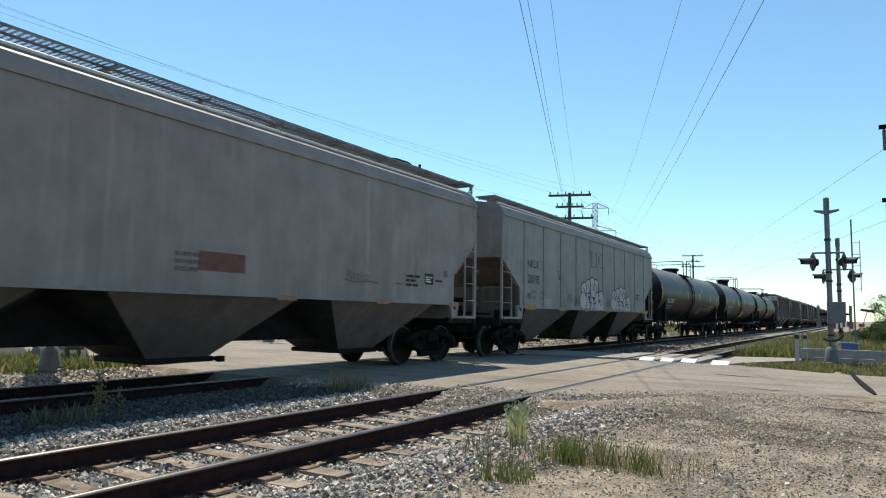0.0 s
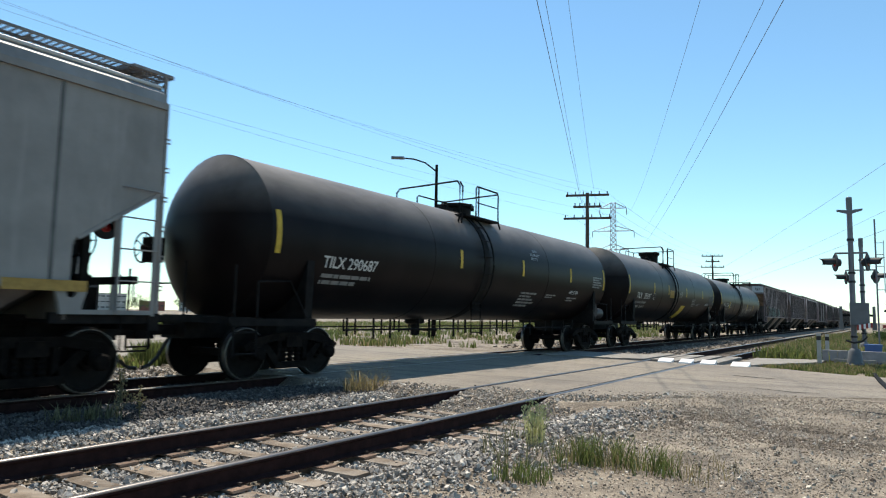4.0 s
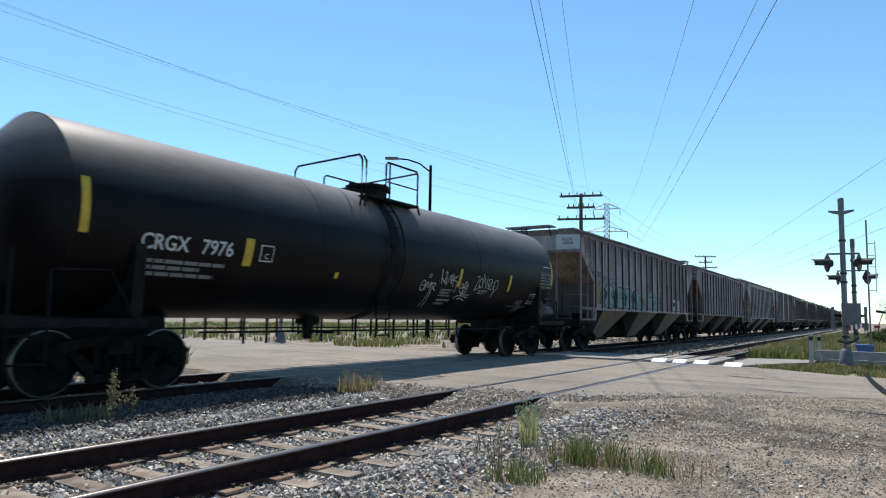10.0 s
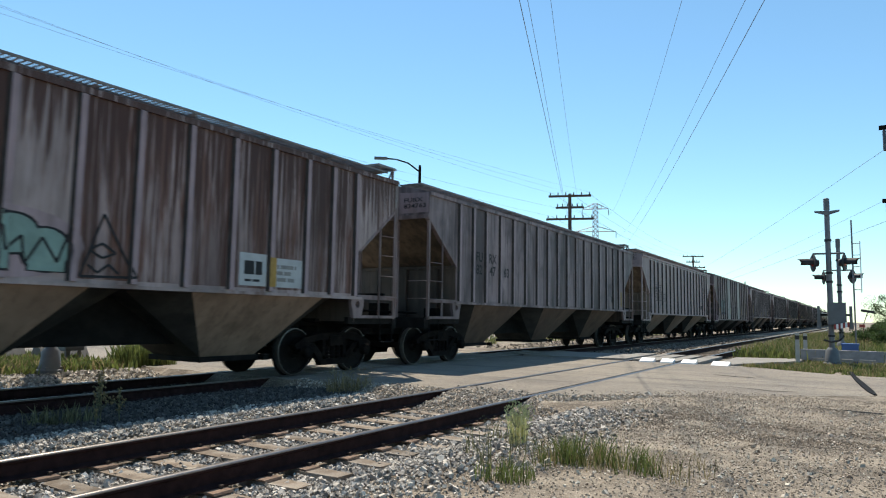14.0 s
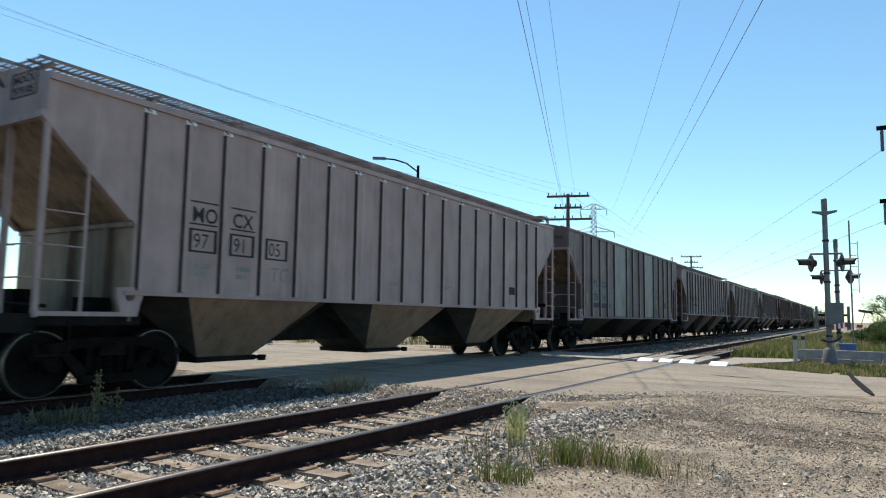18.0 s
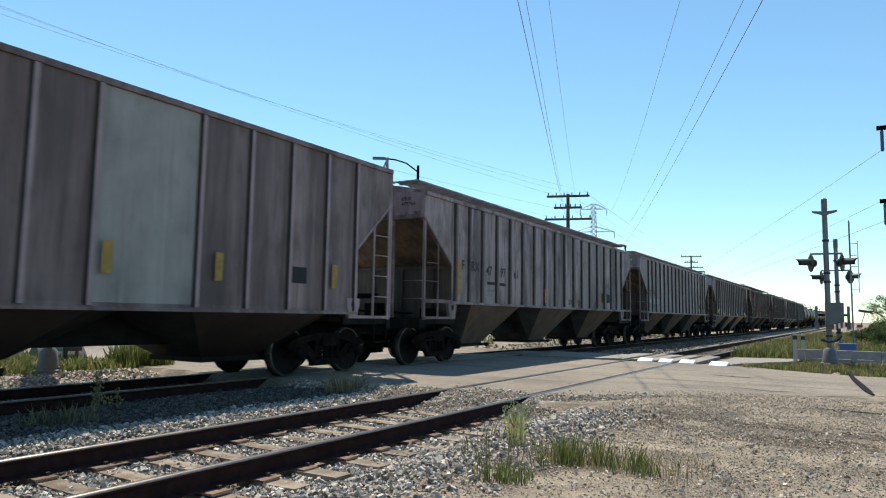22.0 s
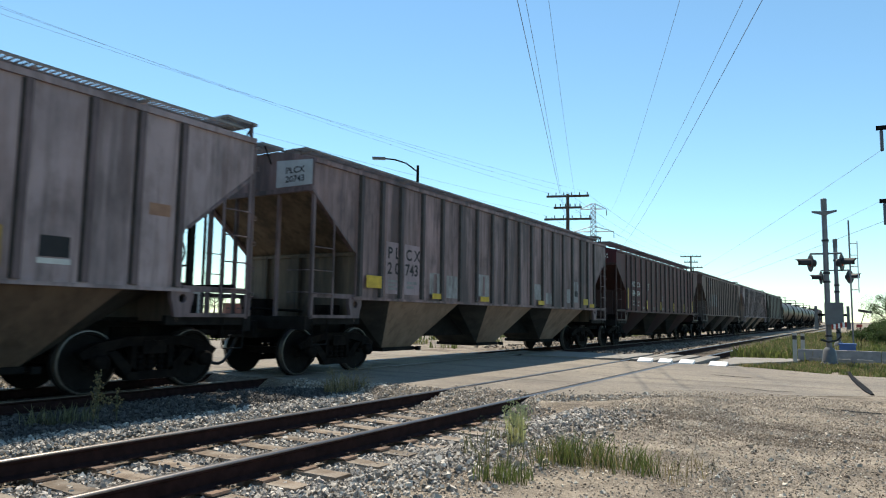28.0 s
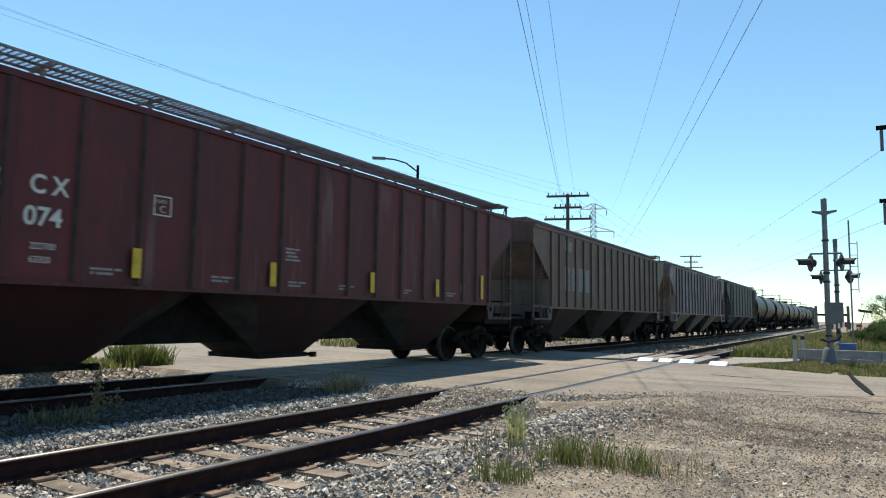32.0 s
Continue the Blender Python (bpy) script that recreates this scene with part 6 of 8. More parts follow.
marks = [[(-4.12, 2.32), (-4.12, 2.1)], [(-2.0, 2.3), (-2.0, 2.12)], [(-4.2, 2.03), (-3.9, 2.03), (-3.72, 2.05)], [(-2.95, 2.16), (-2.68, 2.12), (-2.75, 1.98)], [(0.0, 2.2), (0.5, 2.2), (0.55, 1.9), (0.75, 2.1), (0.8, 1.75), (1.0, 2.1), (1.2, 1.8), (1.35, 2.25)],
         [(1.5, 1.64), (1.8, 2.5), (2.3, 1.66), (1.5, 1.64)], [(1.62, 2.0), (1.8, 2.1), (2.0, 1.98), (1.8, 1.9), (1.62, 2.0)], [(1.6, 1.8), (1.75, 1.7), (1.9, 1.82), (2.05, 1.7)]]
sprayed(5, halo, [q for m in marks for q in strip(m, 0.018)], M["ink"], 0.008, "stroke")["kind"] = "stuff"
tag(c, "BEO.", 0.3, -6.8, 2.73, M["ink"], 0.62, X0 + 0.006, fat=0.006)
tag(c, "EDO.", 0.24, -6.81, 2.44, M["ink"], 0.66, X0 + 0.006, fat=0.006)
ribbon(c, [(-6.8, 2.4), (-6.58, 2.41)], 0.012, M["ink"], X0 + 0.006, "graffiti")
ribbon(c, [(-6.72, 2.4), (-6.68, 2.28)], 0.012, M["ink"], X0 + 0.006, "graffiti")
vs, fs = letters("STREPN", 0.26, 0.006)
s = Shape()
s.add([(X0, -7.74 + u * 0.66 + v * 0.45, 3.05 - u * 0.42 + v * 0.85) for u, v in vs], fs)
part("graffiti", s.mesh("graffiti", M["ink"], False), M["ink"], c, "black sprayed name along the slanted edge")
SCRAWL = [[(-8.03, 3.9), (-7.95, 3.58)], [(-7.86, 3.87), (-7.82, 3.56)], [(-8.0, 3.72), (-7.82, 3.74)], [(-7.76, 3.56), (-7.66, 3.92), (-7.54, 3.6)], [(-7.72, 3.7), (-7.55, 3.72)], [(-7.5, 3.92), (-7.42, 3.62), (-7.22, 3.66), (-7.2, 3.96), (-7.44, 4.0)],
          [(-7.76, 3.5), (-7.5, 3.42), (-7.3, 3.54)], [(-7.7, 3.4), (-7.52, 3.3), (-7.34, 3.42), (-7.2, 3.34)], [(-7.42, 3.36), (-7.4, 3.16), (-7.46, 3.24)], [(-7.4, 3.16), (-7.32, 3.23)]]
for line in SCRAWL:
    ribbon(c, line, 0.013, M["ink"], X0, "graffiti")
rnd = random.Random(4)
dots = [oval(rnd.gauss(-6.5, 0.16), rnd.uniform(1.75, 2.35), q, q, 8) for q in [0.02 + 0.03 * rnd.random() for _ in range(34)]] + [oval(rnd.gauss(-1.0, 0.2), rnd.gauss(2.02, 0.15), q, q, 8) for q in [0.012 + 0.025 * rnd.random() for _ in range(46)]]
sprayed(5, halo, dots, M["ink"], 0.009, "spray_dots")["kind"] = "stuff"
decal(c, 4.2, 4.8, 1.65, 2.2, M["platewhite"], X0, "plate", "white stencil plate")
for y0, y1 in ((4.3, 4.52), (4.55, 4.7)):
    decal(c, y0, y1, 1.84, 2.07, M["ink"], X0 + 0.003, "plate")
bars(c, 4.32, 1.72, 0.36, 0.07, 1, M["ink"], X0 + 0.003)
decal(c, 5.0, 5.68, 1.65, 2.16, M["platewhite"], X0, "plate", "white stencil plate")
bars(c, 5.05, 1.75, 0.52, 0.34, 3, M["inkgrey"], X0 + 0.003)
decal(c, 4.83, 4.98, 1.65, 2.16, M["yellow_old"], XR, "reflector_stripe")
decal(c, -7.0, -6.85, 1.7, 2.6, M["yellow_old"], XR, "reflector_stripe")

c = BUILT[6][0]
split_text(6, "FURX", 0.36, -5.9, 2.67, 0.76, M["ink"])
split_text(6, "824763", 0.36, -5.9, 2.33, 0.76, M["ink"])
end_marks(6, ("FURX", "824763"), 0.8, 1.45, 3.78, 4.07, M["ink"], (P["ribpale"], 0.67, 1.52, 3.68, 4.2))
decal(c, 5.5, 5.9, 1.85, 2.1, M["ink"], X0, "plate", "dark stencil plate")
decal(c, 6.55, 6.7, 1.7, 2.3, M["yellow_old"], XR, "reflector_stripe")

c = BUILT[7][0]
for k, t in enumerate(("MO", "CX")):
    lettering(c, t, 0.33, -5.96 + 0.8 * k, 2.6, M["ink"], X0, 0.95, fat=0.005)
    for z in (2.55, 2.9):
        decal(c, -6.0 + 0.8 * k, -5.46 + 0.8 * k, z, z + 0.025, M["ink"], X0, "border")
for k, t in enumerate(("97", "91", "05")):
    lettering(c, t, 0.33, -5.92 + 0.79 * k, 2.19, M["ink"], X0, 0.9)
    for a, b, z0, z1 in ((-6.0, -5.46, 2.12, 2.15), (-6.0, -5.46, 2.46, 2.49), (-6.0, -5.94, 2.12, 2.49), (-5.52, -5.46, 2.12, 2.49)):
        decal(c, a + 0.79 * k, b + 0.79 * k, z0, z1, M["ink"], X0 + 0.002, "border")
bars(c, -5.85, 1.75, 0.3, 0.25, 2, M["inkgrey"], X0)
bars(c, -5.05, 1.75, 0.35, 0.25, 2, M["inkgrey"], X0)
decal(c, 5.2, 5.6, 1.85, 2.07, M["ink"], X0, "plate", "black stencil plate")
bars(c, -0.8, 1.85, 0.6, 0.1, 2, M["inkgrey"], X0)
bars(c, 1.4, 1.85, 0.6, 0.1, 2, M["inkgrey"], X0)
tag(c, "TGN", 0.35, -4.3, 1.75, M["inkgrey"])
for a, b, z0, z1 in ((0.64, 1.28, 4.0, 4.015), (0.64, 1.28, 4.325, 4.34), (0.64, 0.655, 4.0, 4.34), (1.265, 1.28, 4.0, 4.34)):
    s = Shape()
    s.box(a, b, BUILT[7][2] - BUILT[7][1] - 0.01, BUILT[7][2] - BUILT[7][1] - 0.002, z0, z1)
    part("border", s, M["ink"], c)
end_marks(7, ("MOCX", "979105"), 0.7, 1.22, 4.02, 4.32, M["ink"])

c = BUILT[8][0]
for k, (lo, hi) in enumerate(((-5.89, -5.09), (-4.95, -4.17))):
    decal(c, lo, hi, 1.8, 2.7, M["tealgrey"], X0, "repainted_block", "repainted grey-teal block")
    decal(c, lo, hi, 1.62, 1.8, M["slateblue"], X0, "painted_band", "dark slate-blue painted band")
decal(c, -3.82, -3.66, 1.64, 1.8, M["slateblue"], X0, "painted_band")
lettering(c, "P L", 0.34, -5.72, 2.44, M["ink"], X0 + 0.004, 0.95, fat=0.007)
lettering(c, "C X", 0.34, -4.76, 2.44, M["ink"], X0 + 0.004, 0.95, fat=0.007)
lettering(c, "276", 0.34, -5.75, 1.92, M["ink"], X0 + 0.004, 1.05, fat=0.007)
lettering(c, "3 6", 0.34, -4.76, 1.92, M["ink"], X0 + 0.004, 0.95, fat=0.007)
for y0, y1, z0, z1 in ((-3.8, -3.6, 2.2, 2.215), (-3.8, -3.6, 2.445, 2.46), (-3.8, -3.785, 2.2, 2.46), (-3.615, -3.6, 2.2, 2.46)):
    decal(c, y0, y1, z0, z1, M["inkdull"], X0, "border")
decal(c, -4.15, -4.02, 1.64, 1.78, M["yellow_old"], X0 + 0.004, "reflector_stripe")
decal(c, 5.27, 5.66, 1.75, 2.05, M["ink"], X0, "plate", "dark stencil plate")
for y in (-1.95, 1.6, 3.5, 6.3, -6.7):
    decal(c, y, y + 0.15, 1.7, 2.15, M["yellow_old"], 1.618, "reflector_stripe", "worn ochre reflector stripe")
end_marks(8, ("PLCX 27636",), 0.45, 1.32, 4.02, 4.16, M["ink"])

c = BUILT[9][0]
split_text(9, "IFRX", 0.36, -6.47, 2.4, 0.7, M["ink"])
split_text(9, "479761", 0.36, -4.95, 2.34, 0.72, M["ink"], pair=2)
for y, a, b in ((-6.68, 1.74, 2.65), (-1.05, 1.66, 2.13), (1.8, 1.66, 2.09), (4.45, 1.66, 2.15)):
    decal(c, y, y + 0.16, a, b, M["yellow_old"], XR, "reflector_stripe", "worn ochre reflector stripe")
decal(c, 4.62, 5.04, 1.82, 2.18, M["ink"], X0, "plate", "dark stencil plate")
decal(c, 5.43, 5.86, 1.83, 2.18, M["ink"], X0, "plate")
decal(c, -4.95, -4.5, 2.08, 2.16, M["ink"], X0, "plate")
decal(c, -4.2, -3.8, 2.08, 2.16, M["ink"], X0, "plate")
bars(c, -4.95, 1.75, 0.5, 0.25, 2, M["inkgrey"], X0)
tag(c, "SFC", 0.26, 1.2, 1.66, M["ink"], fat=0.006)
tag(c, "10345", 0.26, 1.98, 1.66, M["ink"], fat=0.006)
end_marks(9, ("IFRX", "479761"), 0.85, 1.26, 3.83, 4.08, M["ink"], (P["ribpale"], 0.7, 1.45, 3.7, 4.2))

c = BUILT[10][0]
split_text(10, "ITFX", 0.36, -6.35, 2.36, 0.72, M["ink"])
split_text(10, "348124", 0.34, -6.35, 1.98, 0.72, M["inkwhite"])
decal(c, 5.52, 5.91, 1.87, 2.14, M["ink"], X0, "plate", "dark stencil plate")
decal(c, 5.5, 5.93, 1.78, 1.85, M["inkwhite"], X0, "plate")
decal(c, 7.03, 7.39, 2.6, 2.78, M["orange"], X0, "placard", "faded orange placard")
decal(c, 4.9, 5.05, 1.7, 2.2, M["yellow_old"], XR, "reflector_stripe")
end_marks(10, ("ITFX", "348124"), 0.57, 1.2, 3.92, 4.2, M["inkwhite"], (P["grey"], 0.5, 1.35, 3.78, 4.22))

c = BUILT[11][0]
for a, b in ((-6.06, -5.45), (-5.35, -4.72)):
    decal(c, a, b, 1.66, 2.8, P["ribpale"], X0, "repainted_block", "repainted pale block")
lettering(c, "P L", 0.36, -6.0, 2.44, M["ink"], X0 + 0.003, fat=0.007)
lettering(c, "C X", 0.36, -5.3, 2.44, M["ink"], X0 + 0.003, 0.95, fat=0.007)
lettering(c, "2 0", 0.36, -6.0, 2.1, M["ink"], X0 + 0.003, fat=0.007)
lettering(c, "743", 0.36, -5.32, 2.1, M["ink"], X0 + 0.003, fat=0.007)
bars(c, -5.95, 1.75, 0.4, 0.25, 3, M["inkgrey"], X0 + 0.003)
bars(c, -5.25, 1.8, 0.45, 0.2, 2, M["inkgrey"], X0 + 0.003)
decal(c, -6.8, -6.27, 1.76, 2.02, M["yellow"], XR, "reflector_stripe", "yellow reflector patch")
decal(c, 6.2, 6.68, 1.68, 1.9, M["yellow"], XR, "reflector_stripe", "yellow reflector patch")
for y0, y1 in ((-4.24, -3.84), (-1.81, -1.32), (2.05, 2.55), (6.88, 7.4)):
    decal(c, y0, y1, 1.6, 1.73, M["yellow"], XR, "reflector_stripe", "yellow reflector patch")
for y0, y1, z0, z1 in ((-4.27, -3.8, 1.72, 2.22), (-3.5, -2.95, 1.64, 2.2), (-1.84, -1.22, 1.74, 2.33), (1.88, 2.5, 1.76, 2.25), (2.8, 3.3, 1.64, 2.0), (4.68, 5.02, 1.72, 2.2), (5.4, 5.82, 1.75, 2.5)):
    decal(c, y0, y1, z0, z1, M["chalk"], X0, "repainted_block", "repainted pale block")
for y0, y1, z0, z1 in ((-4.1, -3.95, 1.72, 2.2), (-1.6, -1.45, 1.76, 2.28)):
    decal(c, y0, y1, z0, z1, P["grimy"], X0 + 0.004, "drip", "dark drip across the pale block")
for y0, y1 in ((5.46, 5.59), (5.62, 5.75)):
    decal(c, y0, y1, 1.96, 2.16, M["ink"], X0 + 0.003, "plate")
end_marks(11, ("PLCX", "20743"), 0.8, 1.3, 3.72, 4.07, M["ink"], (M["platewhite"], 0.55, 1.5, 3.66, 4.2))

c = BUILT[12][0]
lettering(c, "M O", 0.34, -5.98, 2.67, M["inkwhite"], X0, 0.85, fat=0.007)
lettering(c, "C X", 0.34, -5.15, 2.66, M["inkwhite"], X0, 0.85, fat=0.007)
lettering(c, "494", 0.34, -6.0, 2.25, M["inkwhite"], X0, 0.95, fat=0.007)
lettering(c, "074", 0.34, -5.2, 2.25, M["inkwhite"], X0, 0.95, fat=0.007)
for k, (t, n) in enumerate((("LD LMT", "222700"), ("LT WT", "63300"))):
    lettering(c, t, 0.12, -5.95, 1.95 - 0.17 * k, M["inkwhite"], X0, 0.9)
    lettering(c, n, 0.12, -5.1, 1.95 - 0.17 * k, M["inkwhite"], X0, 0.9)
for a, b, z0, z1 in ((-3.4, -3.1, 2.6, 2.62), (-3.4, -3.1, 2.88, 2.9), (-3.4, -3.38, 2.6, 2.9), (-3.12, -3.1, 2.6, 2.9)):
    decal(c, a, b, z0, z1, M["inkwhite"], X0, "border")
lettering(c, "PLATE", 0.07, -3.36, 2.79, M["inkwhite"], X0, 0.9)
lettering(c, "C", 0.15, -3.3, 2.65, M["inkwhite"], X0)
for y, b in ((-6.87, 2.55), (-3.73, 2.08), (-1.1, 2.08), (1.74, 2.08), (4.32, 2.07), (6.6, 2.3)):
    decal(c, y, y + 0.14, 1.66, b, M["yellow"], XR, "reflector_stripe", "yellow reflector stripe")
for y in (-4.3, -2.3, -0.6, 0.8, 2.9, 4.9):
    bars(c, y, 1.68, 0.5, 0.12, 2, M["inkgrey"], X0)
decal(c, 5.6, 5.85, 1.8, 2.0, M["inkgrey"], X0, "plate")
bars(c, -0.72, 2.14, 0.42, 0.26, 4, M["inkgrey"], X0)
end_marks(12, ("MOCX", "494074"), 0.72, 1.2, 3.75, 4.02, M["inkwhite"])

c = BUILT[13][0]
for y in (-5.7, -5.0, -4.3, -3.6):
    decal(c, y, y + 0.45, 2.15, 3.0, M["inkgrey"], X0, "repainted_block", "pale paint patch")
decal(c, -5.7, -5.0, 3.55, 3.9, M["inkgrey"], X0, "repainted_block")


# ---- the crossing signals ----
def flasher(parent, m, lens, turn=0):
    """Round black background disc, hood and lens, facing along its own x."""
    s = Shape()
    s.lathe([(-0.02, 0.02), (-0.02, 0.25), (0.0, 0.255), (0.012, 0.24), (0.012, 0.02)], "x", (0, 0, 0), 28)
    f = part("background_disc", s, M["black"], parent, "", m)
    h = Shape()
    n = 14
    pts = []
    for k in range(n + 1):
        a = radians(-25) + radians(230) * k / n
        for d, r in ((0.0, 0.13), (0.42 - 0.14 * abs(math.cos(a)), 0.12)):
            pts.append((d + 0.012, math.cos(a) * r, math.sin(a) * r))
    fs = [(2 * k, 2 * k + 1, 2 * k + 3, 2 * k + 2) for k in range(n)]
    h.add(pts, fs)
    h.add([(x, y * 0.95, z * 0.95) for x, y, z in pts], [q[::-1] for q in fs])
    part("hood", h, M["black"], f)
    b = Shape()
    b.lathe([(-0.16, 0.05), (-0.14, 0.1), (-0.03, 0.13), (-0.015, 0.13)], "x", (0, 0, 0), 18)
    part("lamp_housing", b, M["black"], f)
    g = Shape()
    g.lathe([(0.012, 0.108), (0.03, 0.09), (0.04, 0.04), (0.043, 0.01)], "x", (0, 0, 0), 18)
    part("lens", g, lens, f, "red lamp lens")
    return f


def crossbuck(parent, m):
    for k, a in enumerate((45, -45)):
        s = Shape()
        s.box(-0.008 + 0.02 * k, 0.008 + 0.02 * k, -0.61, 0.61, -0.11, 0.11)
        part("crossbuck_blade", s, M["white"], parent, "white crossbuck blade", m @ pose(0, 0, 0, a, 0, 0))


def signal_mast(x, y, top, turn, label, arms, lit, lights, gate=True, buck_z=None, buck_turn=12, finish="alu"):
    """A crossing signal: pedestal, mast, crossbuck, crossarm with flashers, control box and gate arm butt."""
    t = thing("crossing_signal", label, "crossing signal", pose(x, y, -0.03, 0, 0, turn), "crossing signals")
    s = Shape()
    s.lathe([(0.06, 0.075), (top - 0.03, 0.07), (top, 0.05)], "z", (0, 0, 0), 16)
    part("mast", s, M[finish], t)
    s = Shape()
    s.lathe([(0, 0.24), (0.06, 0.24), (0.08, 0.2), (0.42, 0.16), (0.5, 0.1)], "z", (0, 0, 0), 14)
    for a in range(4):
        s.box(*[q for c in (0.19 * math.cos(a * 1.57 + 0.78), 0.19 * math.sin(a * 1.57 + 0.78)) for q in (c - 0.03, c + 0.03)], 0.0, 0.12)
    part("pedestal", s, M["grey_box"], t)
    s = Shape()
    s.lathe([(top - 0.35, 0.08), (top - 0.02, 0.08)], "z", (0, 0, 0), 14)
    part("mast_cap", s, M["grey_box"], t)
    if buck_z:
        crossbuck(t, pose(0.09, 0, buck_z, 0, 0, buck_turn))
    elif gate:
        for sx in (-1, 1):
            s = Shape()
            s.prism([(0.0, -0.07), (0.32, 0.03), (0.32, 0.08), (0.0, 0.05)] if sx > 0 else [(0.0, -0.07), (0.0, 0.05), (-0.32, 0.08), (-0.32, 0.03)], -0.05, 0.0, "y")
            part("sign_wing", s, M["grey_box"], t, "edge of the grey crossbuck sign", pose(0, -0.08, top - 0.45))
    s = Shape()
    ext = [q[0] for q in lights]
    s.tube([(min(ext), 0, arms), (max(ext), 0, arms)], 0.028, 8)
    for q in lights:
        s.tube([(q[0], 0, arms), (q[0], q[1], q[2])], 0.022, 6)
    part("crossarm", s, M["grey_box"], t)
    for k, (lx, ly, lz, face) in enumerate(lights):
        flasher(t, pose(lx, ly, lz, 0, 0, face), M["lit_red"] if k in lit else M["redlens"])
    for z in (0.8, 2.35, 2.6, 3.55):
        s = Shape()
        s.lathe([(z, 0.095), (z + 0.06, 0.095)], "z", (0, 0, 0), 14)
        part("clamp", s, M["black"], t)
    if gate:
        s = Shape()
        s.box(-0.08, 0.38, -0.22, 0.22, 1.15, 1.78)
        part("control_box", s, M["grey_box"], t)
        for k in range(7):
            s = Shape()
            s.box(0.06 + 0.055 * k, 0.11 + 0.055 * k, -0.3, -0.26, 1.02 + 0.012 * k, 1.16 + 0.012 * k)
            part("gate_stripe", s, M["white"] if k % 2 else M["red"], t, "red and white gate arm stripe")
        for sx in (-0.3, 0.5):
            s = Shape()
            s.box(sx - 0.035, sx + 0.035, -0.05, 0.05, 1.15, 1.68)
            s.box(sx - 0.055, sx + 0.055, -0.07, 0.07, 1.02, 1.22)
            part("counterweight", s, M["grey_box"], t)
        s = Shape()
        s.box(-0.32, 0.52, -0.03, 0.03, 1.4, 1.46)
        part("gate_yoke", s, M["truck"], t)
        s = Shape()
        s.tube([(0.1, -0.1, 1.15), (0.24, -0.14, 0.98), (0.3, -0.12, 0.82), (0.18, -0.1, 0.7), (-0.02, -0.12, 0.66), (-0.2, -0.1, 0.72)], 0.028, 8)
        part("cable", s, M["black"], t)
    return t


signal_mast(-0.77, 22.5, 4.82, 4, "grey crossing signal mast with flashers beside the road", 3.2, (), [(-0.4, 0.0, 2.93, 196), (0.4, 0.0, 2.93, -16)])
signal_mast(-0.7, 30.0, 4.42, 0, "second grey crossing signal mast farther along", 3.2, (), [(-0.52, 0.0, 2.92, 194), (0.45, 0.0, 2.94, -28)], gate=False)
signal_mast(-13.5, 7.38, 4.3, 0, "crossing signal with white crossbuck behind the train", 3.0, (1,), [(-0.2, -0.42, 2.86, 20), (0.1, -0.12, 2.94, -35), (0.0, -0.7, 3.32, 150), (0.1, 0.45, 2.9, -20)], buck_z=3.98, buck_turn=0, finish="postwhite")


signal_mast(-20.9, 20.3, 3.95, 25, "far crossing signal with white crossbuck beyond the train", 2.75, (), [(-0.38, 0.0, 2.62, -60), (0.38, 0.0, 2.62, -60)], gate=False, buck_z=3.55)


def ladder_pole():
    t = thing("antenna_pole", "thin white antenna pole with step rungs", "antenna pole", pose(-0.2, 26.0, -0.04))
    s = Shape()
    s.tube([(0, 0, 0), (0, 0, 4.6)], 0.025, 8)
    part("pole", s, M["alu"], t)
    s = Shape()
    s.tube([(0.22, 0, 2.2), (0.22, 0, 3.9)], 0.018, 6)
    part("side_pole", s, M["white"], t)
    for k in range(5):
        s = Shape()
        s.tube([(0, 0, 2.3 + 0.38 * k), (0.22, 0, 2.3 + 0.38 * k)], 0.012, 5)
        part("rung", s, M["alu"], t)


ladder_pole()


def small_lamp():
    t = thing("warning_lamp", "small tilted lamp on a thin stand beside the crossing signal", "lamp", pose(0.02, 27.0, -0.05))
    s = Shape()
    s.tube([(0, 0, 0), (0, 0, 1.15), (0.14, 0, 1.6)], 0.014, 6)
    part("stand", s, M["truck"], t)
    s = Shape()
    s.box(-0.2, 0.2, -0.06, 0.06, -0.04, 0.04, Matrix.Translation((0.14, 0, 1.62)) @ Matrix.Rotation(radians(10), 4, "Y"))
    part("lamp_head", s, M["black"], t)
    s = Shape()
    s.box(-0.12, 0.05, -0.05, 0.05, 1.08, 1.18)
    part("junction_box", s, M["red"], t)


small_lamp()




def marker_post(x, y, h):
    t = thing("marker_post", "white marker post with a black band", "marker post", pose(x, y, -0.05), "marker posts")
    s = Shape()
    s.prism([(-0.055, -0.02), (0.055, -0.02), (0.055, 0.03), (-0.055, 0.03)], 0, h, "z")
    part("post", s, M["postwhite"], t)
    s = Shape()
    s.box(-0.058, 0.058, -0.024, 0.034, h - 0.2, h - 0.08)
    part("band", s, M["black"], t)


marker_post(-1.65, 22.5, 0.92)
marker_post(-1.57, 24.5, 0.87)


